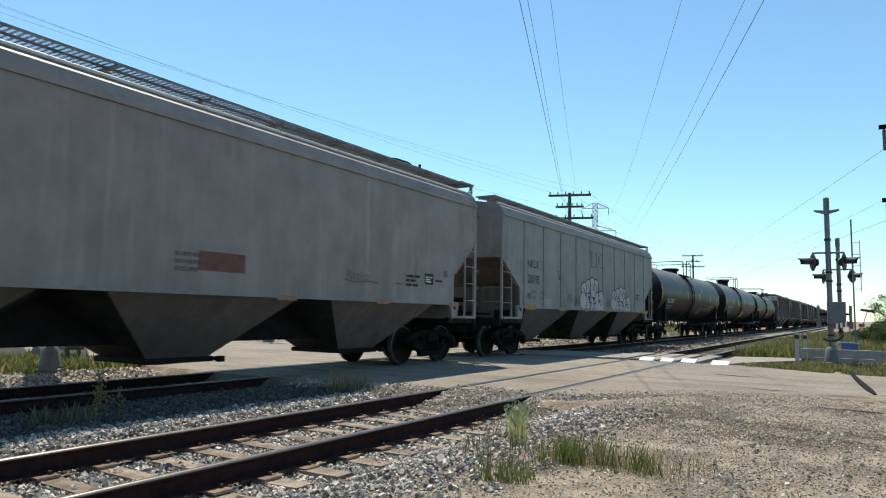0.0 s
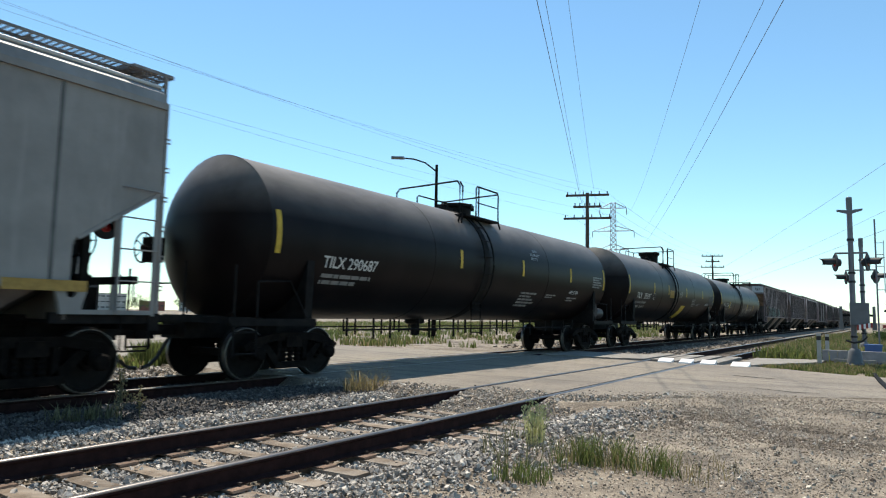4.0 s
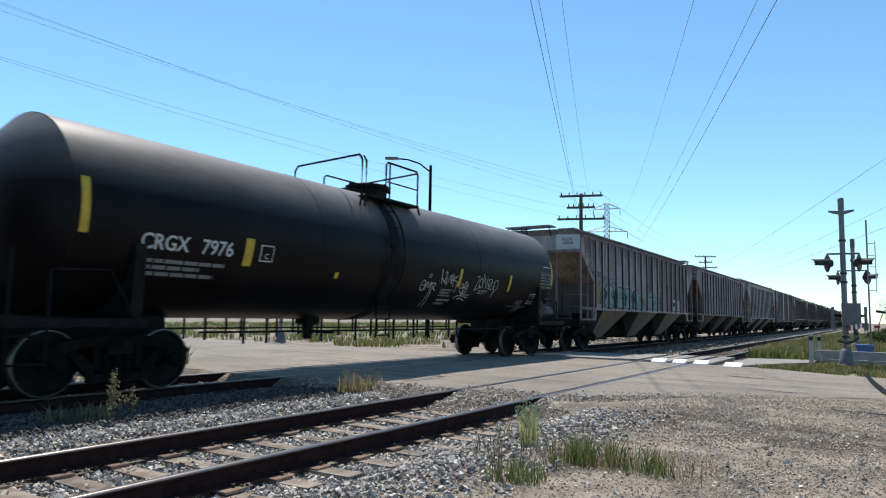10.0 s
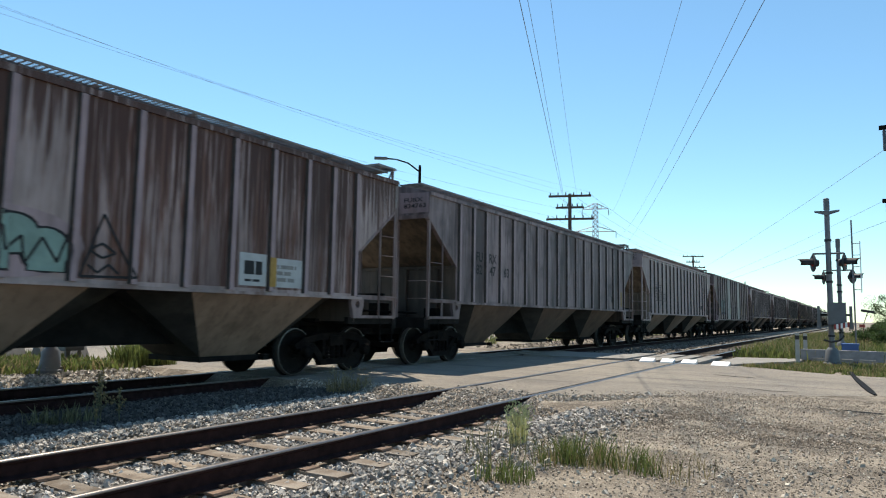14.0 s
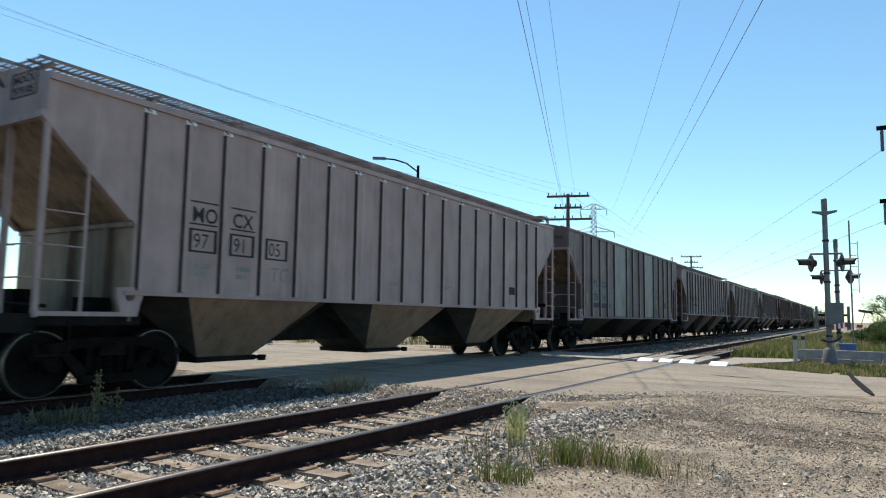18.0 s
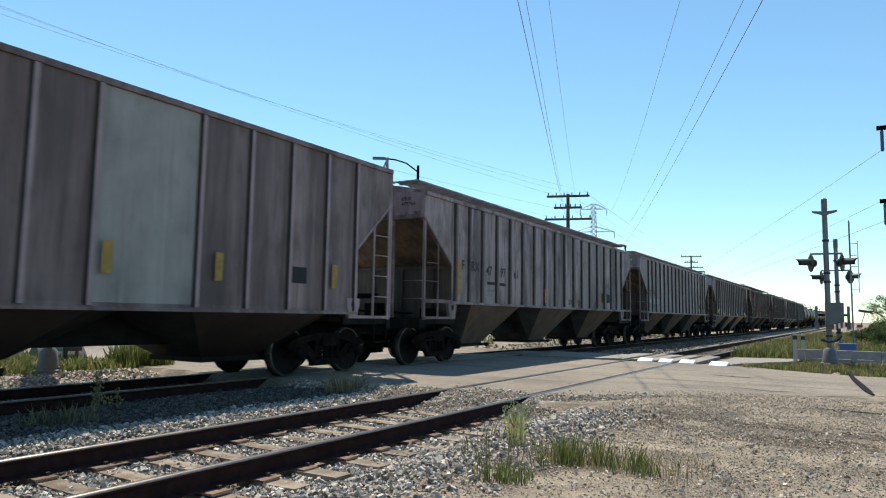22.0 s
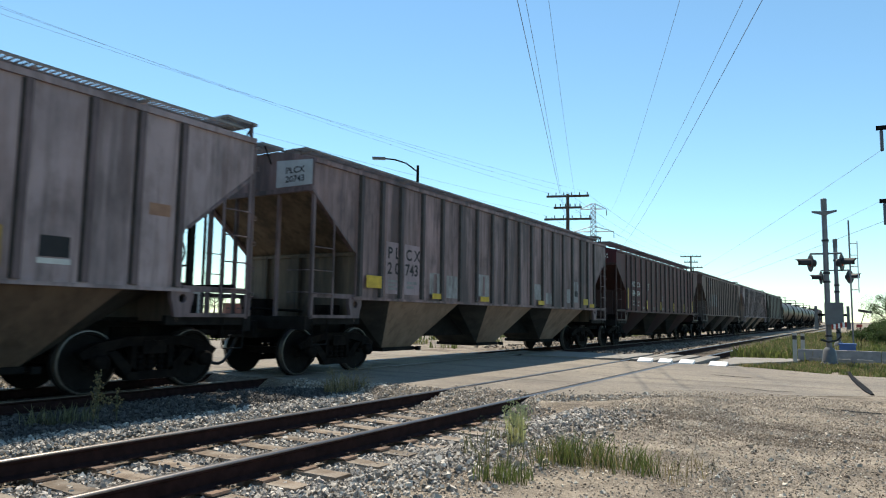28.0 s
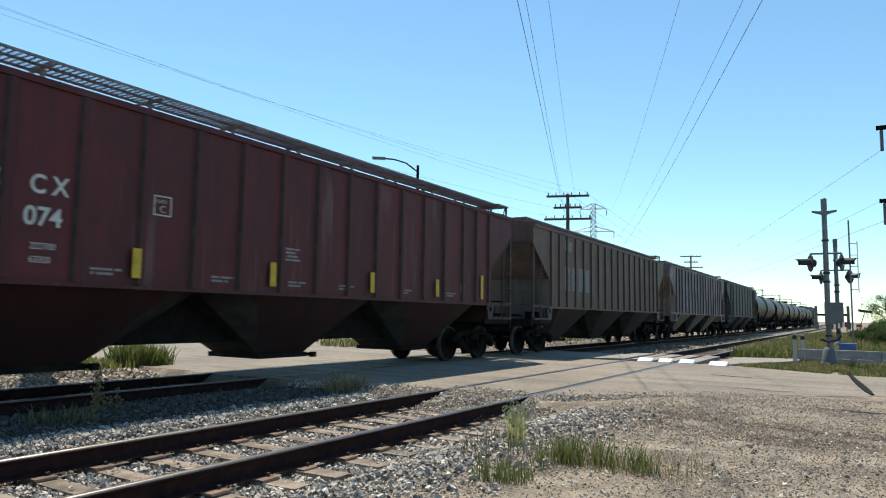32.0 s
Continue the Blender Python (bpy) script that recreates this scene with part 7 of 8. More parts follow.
def low_wall():
    t = thing("low_wall", "long low grey concrete barrier", "barrier", pose(0, 0, -0.06))
    for k in range(5):
        s = Shape()
        x = -1.68 + k * 2.2
        s.prism([(24.0, 0.08), (24.28, 0.08), (24.26, 0.4), (24.02, 0.4)], x, x + 2.18)
        part("block", s, M["grey_wall"], t)
    t = thing("kerb_stones", "row of pale concrete kerb stones", "kerb stones", pose(0, 0, -0.06))
    rnd = random.Random(9)
    for k in range(9):
        s = Shape()
        x = -1.35 + k * 0.62
        w = 0.2 + 0.2 * rnd.random()
        s.prism([(23.4, 0.0), (23.9, 0.0), (23.8, 0.16), (23.45, 0.17)], x, x + w + 0.18)
        part("stone", s, M["concrete"], t)
    t = thing("equipment_box", "small blue plastic box behind the barrier", "box", pose(-0.35, 24.7, -0.06))
    s = Shape()
    s.box(-0.22, 0.22, -0.2, 0.2, 0, 0.55)
    part("body", s, M["bluebox"], t)
    s = Shape()
    s.box(-0.24, 0.24, -0.22, 0.22, 0.55, 0.6)
    part("lid", s, M["bluebox"], t)


low_wall()


def far_side_blocks():
    """Pale barrier blocks and a cabinet on legs beyond the main track."""
    rnd = random.Random(2)
    for k in range(5):
        t = thing("barrier_block", "pale concrete barrier block beyond the track", "barrier block", pose(-16.6 - 0.25 * k, 9.3 - 1.35 * k, -0.08, 0, 0, 8), "barrier blocks")
        s = Shape()
        s.prism([(-0.3, 0), (0.3, 0), (0.22, 0.18), (0.1, 0.38), (-0.1, 0.38), (-0.22, 0.18)], -0.62, 0.62, "y")
        part("block", s, M["concrete"], t)
    t = thing("signal_cabinet", "grey metal cabinet on short legs", "cabinet", pose(-15.6, 8.9, -0.08))
    s = Shape()
    s.box(-0.3, 0.3, -0.22, 0.22, 0.35, 0.95)
    part("body", s, M["grey_box"], t)
    for x in (-0.22, 0.22):
        for y in (-0.15, 0.15):
            s = Shape()
            s.box(x - 0.025, x + 0.025, y - 0.025, y + 0.025, 0, 0.35)
            part("leg", s, M["alu"], t)
    s = Shape()
    s.box(0.3, 0.315, -0.19, 0.19, 0.4, 0.9)
    part("door", s, M["alu"], t)


far_side_blocks()


# ---- poles, lamp, pylon and wires ----
def power_pole(x, y, h, arms, turn):
    t = thing("power_pole", "dark wooden power pole with crossarms", "power pole", pose(x, y, -0.1, 0, 0, turn), "power poles")
    s = Shape()
    s.lathe([(0, 0.17), (h, 0.11)], "z", (0, 0, 0), 10)
    part("pole", s, M["wood"], t)
    for dz, half in arms:
        s = Shape()
        s.box(-half, half, -0.06, 0.06, h - dz - 0.07, h - dz + 0.07)
        a = part("crossarm", s, M["wood"], t)
        for k in range(6):
            xx = -half + 0.12 + (2 * half - 0.24) * k / 5
            s = Shape()
            s.lathe([(0, 0.02), (0.06, 0.045), (0.12, 0.03), (0.17, 0.04), (0.2, 0.02)], "z", (xx, 0, h - dz + 0.07), 8)
            part("insulator", s, M["black"], a)
    return t


ARMS = [(0.15, 1.45), (0.95, 0.95), (1.75, 1.6)]
power_pole(-16.87, 43.87, 9.8, ARMS, 18)
power_pole(-20.68, 102.94, 10.6, ARMS, 18)


def street_lamp():
    t = thing("street_lamp", "tall dark street lamp with a curved arm", "street lamp", pose(-19.46, 29.09, -0.08))
    s = Shape()
    s.lathe([(0, 0.12), (9.1, 0.07)], "z", (0, 0, 0), 12)
    part("pole", s, M["truck"], t)
    s = Shape()
    s.tube([(0, 0, 8.75), (-0.5, -0.35, 9.2), (-1.0, -0.7, 9.38), (-1.45, -1.0, 9.42)], 0.04, 8)
    part("arm", s, M["truck"], t)
    s = Shape()
    m = Matrix.Translation((-1.65, -1.14, 9.42)) @ Matrix.Rotation(radians(35), 4, "Z")
    s.box(-0.38, 0.3, -0.13, 0.13, -0.05, 0.06, m)
    part("lamp_head", s, M["grey_box"], t)


street_lamp()


def strut(s, a, b, w):
    s.tube([a, b], w, 4, False)


def pylon(x, y, h, turn, arms, name_label):
    t = thing("pylon", name_label, "pylon", pose(x, y, -0.1, 0, 0, turn), "pylons")
    s = Shape()
    base, waist, tip = 3.6, 1.0, 0.8

    def half(z):
        return base + (waist - base) * min(1, z / (h * 0.55)) if z < h * 0.55 else waist + (tip - waist) * (z - h * 0.55) / (h * 0.45)
    zs = [0]
    while zs[-1] < h - 1:
        zs.append(min(h, zs[-1] + max(1.6, half(zs[-1]) * 1.5)))
    zs[-1] = h
    for z0, z1 in zip(zs, zs[1:]):
        a, b = half(z0), half(z1)
        for sx, sy in ((1, 1), (1, -1), (-1, -1), (-1, 1)):
            strut(s, (sx * a, sy * a, z0), (sx * b, sy * b, z1), 0.12)
            nx, ny = -sy, sx
            strut(s, (sx * a, sy * a, z0), (nx * b, ny * b, z1), 0.07)
            strut(s, (nx * a, ny * a, z0), (sx * b, sy * b, z1), 0.07)
            strut(s, (sx * b, sy * b, z1), (nx * b, ny * b, z1), 0.06)
    part("mast", s, M["lattice"], t)
    for z, hw in arms:
        for sx in (-1, 1):
            s = Shape()
            a = half(z)
            tipp = (sx * hw, 0, z)
            for sy in (-1, 1):
                strut(s, (sx * a, sy * a, z), tipp, 0.1)
                strut(s, (sx * a, sy * a, z + 1.7), tipp, 0.08)
                for k in (0.33, 0.66):
                    strut(s, (sx * (a + (hw - a) * k), sy * a * (1 - k), z), (sx * (a + (hw - a) * k), sy * a * (1 - k), z + 1.7 * (1 - k)), 0.05)
            arm = part("crossarm", s, M["lattice"], t)
            s = Shape()
            s.lathe([(-2.3, 0.08), (-1.2, 0.14), (0, 0.06)], "z", tipp, 6)
            part("insulator_string", s, M["wire"], arm)
    return t


WAY = Vector((-0.3318, 0.9434, 0)).normalized()   # direction of the overhead line
SIDE = Vector((WAY.y, -WAY.x, 0))
TOWER = Vector((-76.3, 222.3, 0))
PYLON_ARMS = [(24.2, 5.0), (30.6, 6.8), (38.4, 4.4)]
turn = math.degrees(math.atan2(SIDE.y, SIDE.x))
pylon(TOWER.x, TOWER.y, 40.2, turn, PYLON_ARMS, "grey lattice steel pylon carrying overhead wires")
pylon(-76.3 + WAY.x * 330, 222.3 + WAY.y * 330, 40.2, turn, PYLON_ARMS, "distant grey lattice steel pylon")


def wire(name, pts, r, label, group="", material="wire"):
    s = Shape()
    s.tube(pts, r, 5, False)
    return tagged(part(name, s, M[material], None), label, "wire", group)


# six conductors: heights and side offsets where they pass overhead, and at the pylon
S0 = TOWER.dot(WAY)
OFF = TOWER.dot(SIDE)
for low, high, us in ((13.4, 22.0, (-2.65, 6.6)), (18.3, 28.3, (-3.25, 8.2)), (23.2, 36.2, (-2.6, 6.3))):
    for u in us:
        arm = {13.4: 5.0, 18.3: 6.8, 23.2: 4.4}[low]
        end = OFF + (arm if u > 0 else -arm)
        pts = []
        for k in range(49):
            q = -150 + (S0 + 150) * k / 48
            f = (q - 45) / (S0 - 45)
            z = low + (high - low) * f * f
            lat = u + (end - u) * max(0, (q - 40) / (S0 - 40)) ** 1.0
            p = WAY * q + SIDE * lat
            pts.append((p.x, p.y, z))
        wire("power_line", pts, 0.015, "overhead power line sagging from the pylon", "overhead power lines")

# second line: an arm with a hanging insulator, and its wires
t = thing("line_tower", "dark steel line pole with arm and hanging insulator", "line pole", pose(4.2, 45, -0.1))
s = Shape()
s.lathe([(0, 0.28), (14.5, 0.16)], "z", (0, 0, 0), 12)
part("pole", s, M["truck"], t)
for z in (12.3, 8.1):
    s = Shape()
    s.box(-3.0, 3.0, -0.1, 0.1, z - 0.1, z + 0.12)
    part("crossarm", s, M["truck"], t)
    for x in (-2.75, 2.75):
        s = Shape()
        s.lathe([(-1.25, 0.05), (-1.2, 0.09), (-0.1, 0.09), (0, 0.05)], "z", (x, 0, z - 0.1), 8)
        part("insulator_string", s, M["wire"], t)
for x, z in ((1.45, 10.95), (1.45, 6.9), (6.95, 10.95)):
    pts = []
    for k in range(25):
        q = k / 24
        p = Vector((x, 45, 0)) + WAY * (260 * q)
        pts.append((p.x, p.y, z - 14 * q * (1 - q) * (1.0 if z > 8 else 0.6) + 2 * q))
    wire("power_line", pts, 0.012, "thin power line strung from the line pole", "second line wires", "thinwire")

# distribution wires from the far left to the first pole
for dx, z, zl in ((-1.2, 9.8, 14.6), (0.0, 9.8, 13.9), (1.2, 9.8, 13.0), (-1.3, 8.2, 12.3), (1.3, 8.2, 11.4)):
    pts = []
    a, b = Vector((-16.87 + dx, 43.87, z)), Vector((-30.0 + dx * 0.6, -8.0, zl))
    for k in range(21):
        q = k / 20
        p = a.lerp(b, q)
        pts.append((p.x, p.y, p.z - 3.2 * q * (1 - q)))
    wire("power_line", pts, 0.005, "thin distribution wire behind the train", "distribution wires", "thinwire")
    pts = []
    b = Vector((-20.68 + dx, 102.94, z + 0.7))
    for k in range(17):
        q = k / 16
        p = a.lerp(b, q)
        pts.append((p.x, p.y, p.z - 4 * q * (1 - q)))
    wire("power_line", pts, 0.0075, "thin distribution wire between the poles", "distribution wires")


# ---- vegetation ----
def blades(name, spots, n, h, spread, material, label, category, width=0.008, lean=0.4, seed=0, kind="stuff", heads=None):
    """Tufts of thin bent blades as one mesh."""
    rnd = random.Random(seed)
    vs, fs = [], []
    for (x, y, k) in spots:
        z = ground_z(x, y) - 0.01
        for _ in range(max(3, int(n * k))):
            r, a = spread * math.sqrt(rnd.random()) * k, rnd.random() * math.tau
            px, py = x + r * math.cos(a), y + r * math.sin(a)
            hh = h * (0.45 + 0.55 * rnd.random()) * (0.6 + 0.4 * k)
            d, q = rnd.random() * math.tau, lean * hh * rnd.random()
            w = width * (0.6 + 0.8 * rnd.random())
            f = rnd.random() * math.tau
            ux, uy = math.cos(f) * w, math.sin(f) * w
            mx, my = px + math.cos(d) * q * 0.35, py + math.sin(d) * q * 0.35
            tx, ty = px + math.cos(d) * q, py + math.sin(d) * q
            b = len(vs)
            vs += [(px - ux, py - uy, z), (px + ux, py + uy, z), (mx + ux * 0.8, my + uy * 0.8, z + hh * 0.6), (mx - ux * 0.8, my - uy * 0.8, z + hh * 0.6), (tx, ty, z + hh)]
            fs += [(b, b + 1, b + 2, b + 3), (b + 3, b + 2, b + 4)]
            if heads and rnd.random() < heads:
                for _ in range(5):
                    ex, ey, ez = tx + rnd.gauss(0, 0.012), ty + rnd.gauss(0, 0.012), z + hh + rnd.gauss(0, 0.02)
                    b = len(vs)
                    vs += [(ex - 0.008, ey, ez), (ex + 0.008, ey, ez), (ex, ey + 0.006, ez + 0.016)]
                    fs += [(b, b + 1, b + 2)]
    me = bpy.data.meshes.new(name)
    me.from_pydata(vs, [], fs)
    me.materials.append(material)
    return tagged(new(name, me), label, category, kind=kind)


def tufts(x0, y0, x1, y1, n, wide, seed):
    """Uneven spots along a line, thinning out towards its end."""
    rnd = random.Random(seed)
    out = []
    for _ in range(n):
        q = rnd.random() ** 1.3
        out.append((x0 + (x1 - x0) * q + rnd.gauss(0, 0.05), y0 + (y1 - y0) * q + rnd.gauss(0, wide), (1.05 - 0.5 * q) * rnd.uniform(0.35, 1.0)))
    return out


blades("grass_clump", tufts(-2.25, 5.62, -1.3, 5.72, 42, 0.12, 1), 24, 0.34, 0.14, M["grass"], "clump of green grass on the gravel", "grass", 0.0036, 0.7, seed=1)
blades("grass_clump", tufts(-2.3, 5.55, -1.05, 5.7, 34, 0.18, 2), 14, 0.25, 0.16, M["drygrass"], "dry stalks among the green grass", "grass", 0.003, 0.7, seed=2)
blades("grass_clump", tufts(-2.48, 4.6, -2.12, 4.85, 12, 0.07, 3), 26, 0.24, 0.1, M["grass"], "small green grass clump beside the ballast", "grass", 0.0036, 0.6, seed=3)
blades("weed", [(-2.88, 6.12, 1.0)], 110, 0.4, 0.09, M["flower"], "pale yellow-green feathery weed in the ballast", "weed", 0.0045, 0.25, 4, "", 0.9)
blades("weed", [(-3.2, 6.25, 0.6), (-3.0, 5.4, 0.5), (-3.1, 5.75, 0.4), (-2.85, 5.3, 0.6), (-2.7, 5.75, 0.6), (-2.65, 5.0, 0.5), (-2.5, 5.2, 0.5)], 22, 0.34, 0.16, M["weed"], "thin grey-green weeds standing in the ballast", "weed", 0.0045, 0.7, 5, "stuff", 0.3)
blades("weed", [(-7.45, 9.1, 1.0), (-7.35, 9.3, 0.7), (-7.6, 8.9, 0.6)], 90, 0.45, 0.24, M["drygrass"], "dry bush of straw stalks at the road edge", "weed", 0.005, 0.9, 6, "stuff", 0.2)
blades("weed", [(-7.9, 4.5, 0.8), (-7.8, 4.7, 0.9), (-8.0, 4.3, 0.8)], 60, 0.3, 0.2, M["weed"], "low sage-coloured weed in the shade", "weed", 0.007, 0.9, 8)


def stalk_weed(x, y, h, seed):
    """A leaning stem with side shoots, small leaves and knobbly seed heads."""
    rnd = random.Random(seed)
    t = thing("weed", "tall grey-green weed with seed heads between the tracks", "weed", pose(x, y, ground_z(x, y) - 0.02), "tall weeds")
    lean = rnd.uniform(-0.1, 0.1)
    shoots = [((0, 0, 0), (lean, 0.02, h))] + [((lean * q, 0, h * q), (lean * q + rnd.uniform(-0.16, 0.16), rnd.uniform(-0.1, 0.1), h * (q + 0.3))) for q in (0.25, 0.4, 0.55, 0.65)]
    leaves, heads = Shape(), Shape()
    for a, b in shoots:
        a, b = Vector(a), Vector(b)
        s = Shape()
        s.tube([a, a.lerp(b, 0.5) + Vector((0.01, 0, 0)), b], [0.007, 0.005, 0.003], 5)
        part("stem", s, M["weed"], t)
        for k in range(12):
            p = a.lerp(b, 0.15 + 0.8 * k / 12)
            d = Vector((rnd.gauss(0, 1), rnd.gauss(0, 1), rnd.gauss(0.3, 0.5))).normalized() * rnd.uniform(0.03, 0.075)
            w = d.cross(Vector((0, 0, 1))).normalized() * 0.012
            leaves.add([p, p + d * 0.5 + w, p + d, p + d * 0.5 - w], [(0, 1, 2, 3)])
        for k in range(9):
            p = b + Vector((rnd.gauss(0, 0.018), rnd.gauss(0, 0.018), rnd.uniform(-0.09, 0.02)))
            heads.lathe([(-0.012, 0.003), (0.0, 0.012), (0.012, 0.003)], "z", p, 5)
    part("leaves", leaves, M["weed"], t)["kind"] = "stuff"
    part("seed_head", heads, M["drygrass"], t)["kind"] = "stuff"


stalk_weed(-7.55, 4.75, 0.62, 1)
stalk_weed(-7.35, 4.55, 0.48, 2)
stalk_weed(-7.5, 4.95, 0.4, 3)
rnd = random.Random(11)
spots = []
for _ in range(1500):
    x, y = rnd.uniform(-3.0, 9.0), rnd.uniform(18.2, 23.6)
    if y > 18.25 - 0.4 * min(0, x) and (x > -1.5 or y < 20.0 + (x + 2.9) * 2.0):
        spots.append((x, y, 0.5 + rnd.random() * 0.5))
blades("verge_grass", spots, 22, 0.16, 0.16, M["grass"], "strip of green verge grass", "grass", 0.012, 0.6, 12)
blades("verge_grass", spots[::2], 14, 0.2, 0.2, M["drygrass"], "dry straw in the verge", "grass", 0.01, 0.6, 13)
spots = []
for _ in range(2600):
    a = rnd.random()
    x, y = (rnd.uniform(-3.0, 14), rnd.uniform(24.4, 75)) if a < 0.5 else (rnd.uniform(-3.4, -0.2), rnd.uniform(24.5, 60))
    spots.append((x, y, 0.7 + rnd.random() * 0.9))
blades("bank_grass", spots, 20, 0.42, 0.4, M["grass"], "rank green grass on the bank", "grass", 0.022, 0.7, 14)
blades("bank_grass", spots[::4], 14, 0.5, 0.4, M["drygrass"], "dry stalks on the grassy bank", "grass", 0.016, 0.7, 15)
spots = []
for _ in range(2600):
    a = rnd.random()
    if a < 0.35:
        x, y = rnd.uniform(-19, -13.6), rnd.uniform(3.0, 9.2)
        k = 0.9
    else:
        x, y = rnd.uniform(-60, -13.6), rnd.uniform(20.5, 130)
        k = 1.6
    spots.append((x, y, k * (0.6 + 0.5 * rnd.random())))
blades("far_grass", spots, 18, 0.3, 0.45, M["grass"], "green grass beyond the main track", "grass", 0.025, 0.7, 16)
blades("far_grass", spots[::3], 14, 0.3, 0.45, M["drygrass"], "dry grass beyond the main track", "grass", 0.02, 0.7, 17)
blades("bush", [(-14.6 + 0.3 * (k % 4), 9.6 + 0.22 * (k // 4), 1.0) for k in range(12)], 170, 0.62, 0.28, M["grass"], "bright green grass bush at the road edge", "bush", 0.014, 0.6, 18)


def leafy(name, x, y, h, w, seed, label, category, trunk=True, group=""):
    """A tree: tapered trunk, limbs and a crown of many small leaves in uneven clumps."""
    rnd = random.Random(seed)
    z0 = ground_z(x, y)
    t = thing(name, label, category, pose(x, y, z0 - 0.05), group)
    clumps = []
    if trunk:
        s = Shape()
        s.tube([(0, 0, 0), (0.05 * w, 0, h * 0.3), (0.02 * w, 0.03 * w, h * 0.6), (0, 0, h * 0.85)], [0.045 * h, 0.035 * h, 0.02 * h, 0.008 * h], 8)
        part("trunk", s, M["bark"], t)
        for k in range(7):
            a, q = k * 2.4 + rnd.random(), rnd.uniform(0.3, 0.7)
            e = (math.cos(a) * w * 0.42, math.sin(a) * w * 0.42, h * (q + 0.2))
            s = Shape()
            s.tube([(0, 0, h * q), (e[0] * 0.5, e[1] * 0.5, h * (q + 0.14)), e], [0.016 * h, 0.01 * h, 0.004 * h], 6)
            part("limb", s, M["bark"], t)
            clumps.append((e, w * rnd.uniform(0.16, 0.27)))
    for k in range(16):
        a, q = rnd.random() * math.tau, rnd.random()
        rr = w * 0.48 * math.sqrt(rnd.random()) * (1.05 - 0.5 * q)
        clumps.append(((math.cos(a) * rr, math.sin(a) * rr, h * ((0.34 + 0.6 * q) if trunk else (0.15 + 0.7 * q))), w * rnd.uniform(0.1, 0.22)))
    vs, fs = [], []
    for (cx, cy, cz), r in clumps:
        for _ in range(240):
            d = Vector((rnd.gauss(0, 1), rnd.gauss(0, 1), rnd.gauss(0, 0.8))).normalized() * r * rnd.random() ** 0.4
            p = Vector((cx, cy, cz)) + d
            u = Vector((rnd.gauss(0, 1), rnd.gauss(0, 1), rnd.gauss(0, 1))).normalized() * 0.03 * w ** 0.5
            v = u.cross(Vector((rnd.gauss(0, 1), rnd.gauss(0, 1), rnd.gauss(0, 1)))).normalized() * 0.02 * w ** 0.5
            b = len(vs)
            vs += [tuple(p - u), tuple(p + v), tuple(p + u), tuple(p - v)]
            fs.append((b, b + 1, b + 2, b + 3))
    me = bpy.data.meshes.new("crown")
    me.from_pydata(vs, [], fs)
    me.materials.append(M["leaf"])
    part("crown", me, None, t)
    return t


leafy("tree", 3.2, 118, 5.2, 5.0, 21, "green tree standing beyond the bank", "tree")
leafy("tree", 7.5, 125, 4.5, 5.0, 22, "green tree standing beyond the bank", "tree")
for k, (x, y, h, w) in enumerate(((0.3, 41, 0.8, 1.8), (1.1, 39, 1.2, 1.8), (0.0, 50, 0.7, 2.2), (1.0, 47, 1.3, 2.2), (2.0, 38, 1.7, 2.2), (2.2, 42, 1.6, 2.4), (4.2, 44, 1.9, 2.6), (3.6, 56, 1.5, 3.0), (6.4, 50, 2.1, 3.0), (1.6, 62, 1.3, 2.6), (5.5, 70, 1.8, 3.4), (2.2, 85, 1.6, 3.5), (9.0, 60, 2.4, 3.6))):
    leafy("bush", x, y, h, w, 30 + k, "rounded green bush on the bank", "bush", False, "bank bushes")
for k in range(10):
    leafy("tree", -120 - 17 * k, 330 + 14 * (k % 3) - 24 * k, 7 + (k * 3) % 4, 10, 50 + k, "distant green tree on the horizon", "tree", True, "distant trees")


# ---- far skyline beyond the train ----
def far_building(x, y, w, d, h, material, label, rows, cols, chimney=False):
    t = thing("far_building", label, "building", pose(x, y, -0.2, 0, 0, 58), "far buildings")
    s = Shape()
    s.box(-w / 2, w / 2, -d / 2, d / 2, 0, h)
    part("wall", s, material, t)
    s = Shape()
    s.box(-w / 2 - 0.3, w / 2 + 0.3, -d / 2 - 0.3, d / 2 + 0.3, h, h + 0.5)
    part("roof", s, M["farwall"], t)
    wn_ = Shape()
    wn_.box(-1.5, 1.5, -0.06, 0.06, -0.55, 0.55)
    me = wn_.mesh("window", M["farglass"])
    for r in range(rows):
        for k in range(cols):
            part("window", me, None, t, "", pose(-w / 2 + (k + 0.5) * w / cols, -d / 2 - 0.03, (r + 0.55) * h / rows))
    if chimney:
        s = Shape()
        s.lathe([(0, 1.2), (h * 2.2, 0.8)], "z", (w * 0.3, 0, 0), 12)
        part("chimney", s, M["farwall"], t)


far_building(-601, 358, 30, 18, 15, M["farwall"], "pale distant industrial building", 3, 7, True)
far_building(-585, 392, 22, 16, 9, M["farred"], "dark red distant warehouse", 1, 5)
far_building(-560, 420, 26, 18, 17, M["farwall"], "pale distant mill building", 4, 6)
far_building(-548, 436, 14, 14, 24, M["grey_wall"], "grey distant silo tower", 5, 3)
far_building(-640, 300, 40, 18, 12, M["farwall"], "pale long distant shed", 2, 8)
far_building(-520, 470, 34, 18, 10, M["farred"], "dark red distant shed", 1, 7)
for x, y, h in ((-590, 375, 26), (-555, 425, 30), (-640, 330, 28)):
    pylon(x, y, h, 20, [(h * 0.6, 4.5), (h * 0.8, 4.0)], "small distant lattice mast")

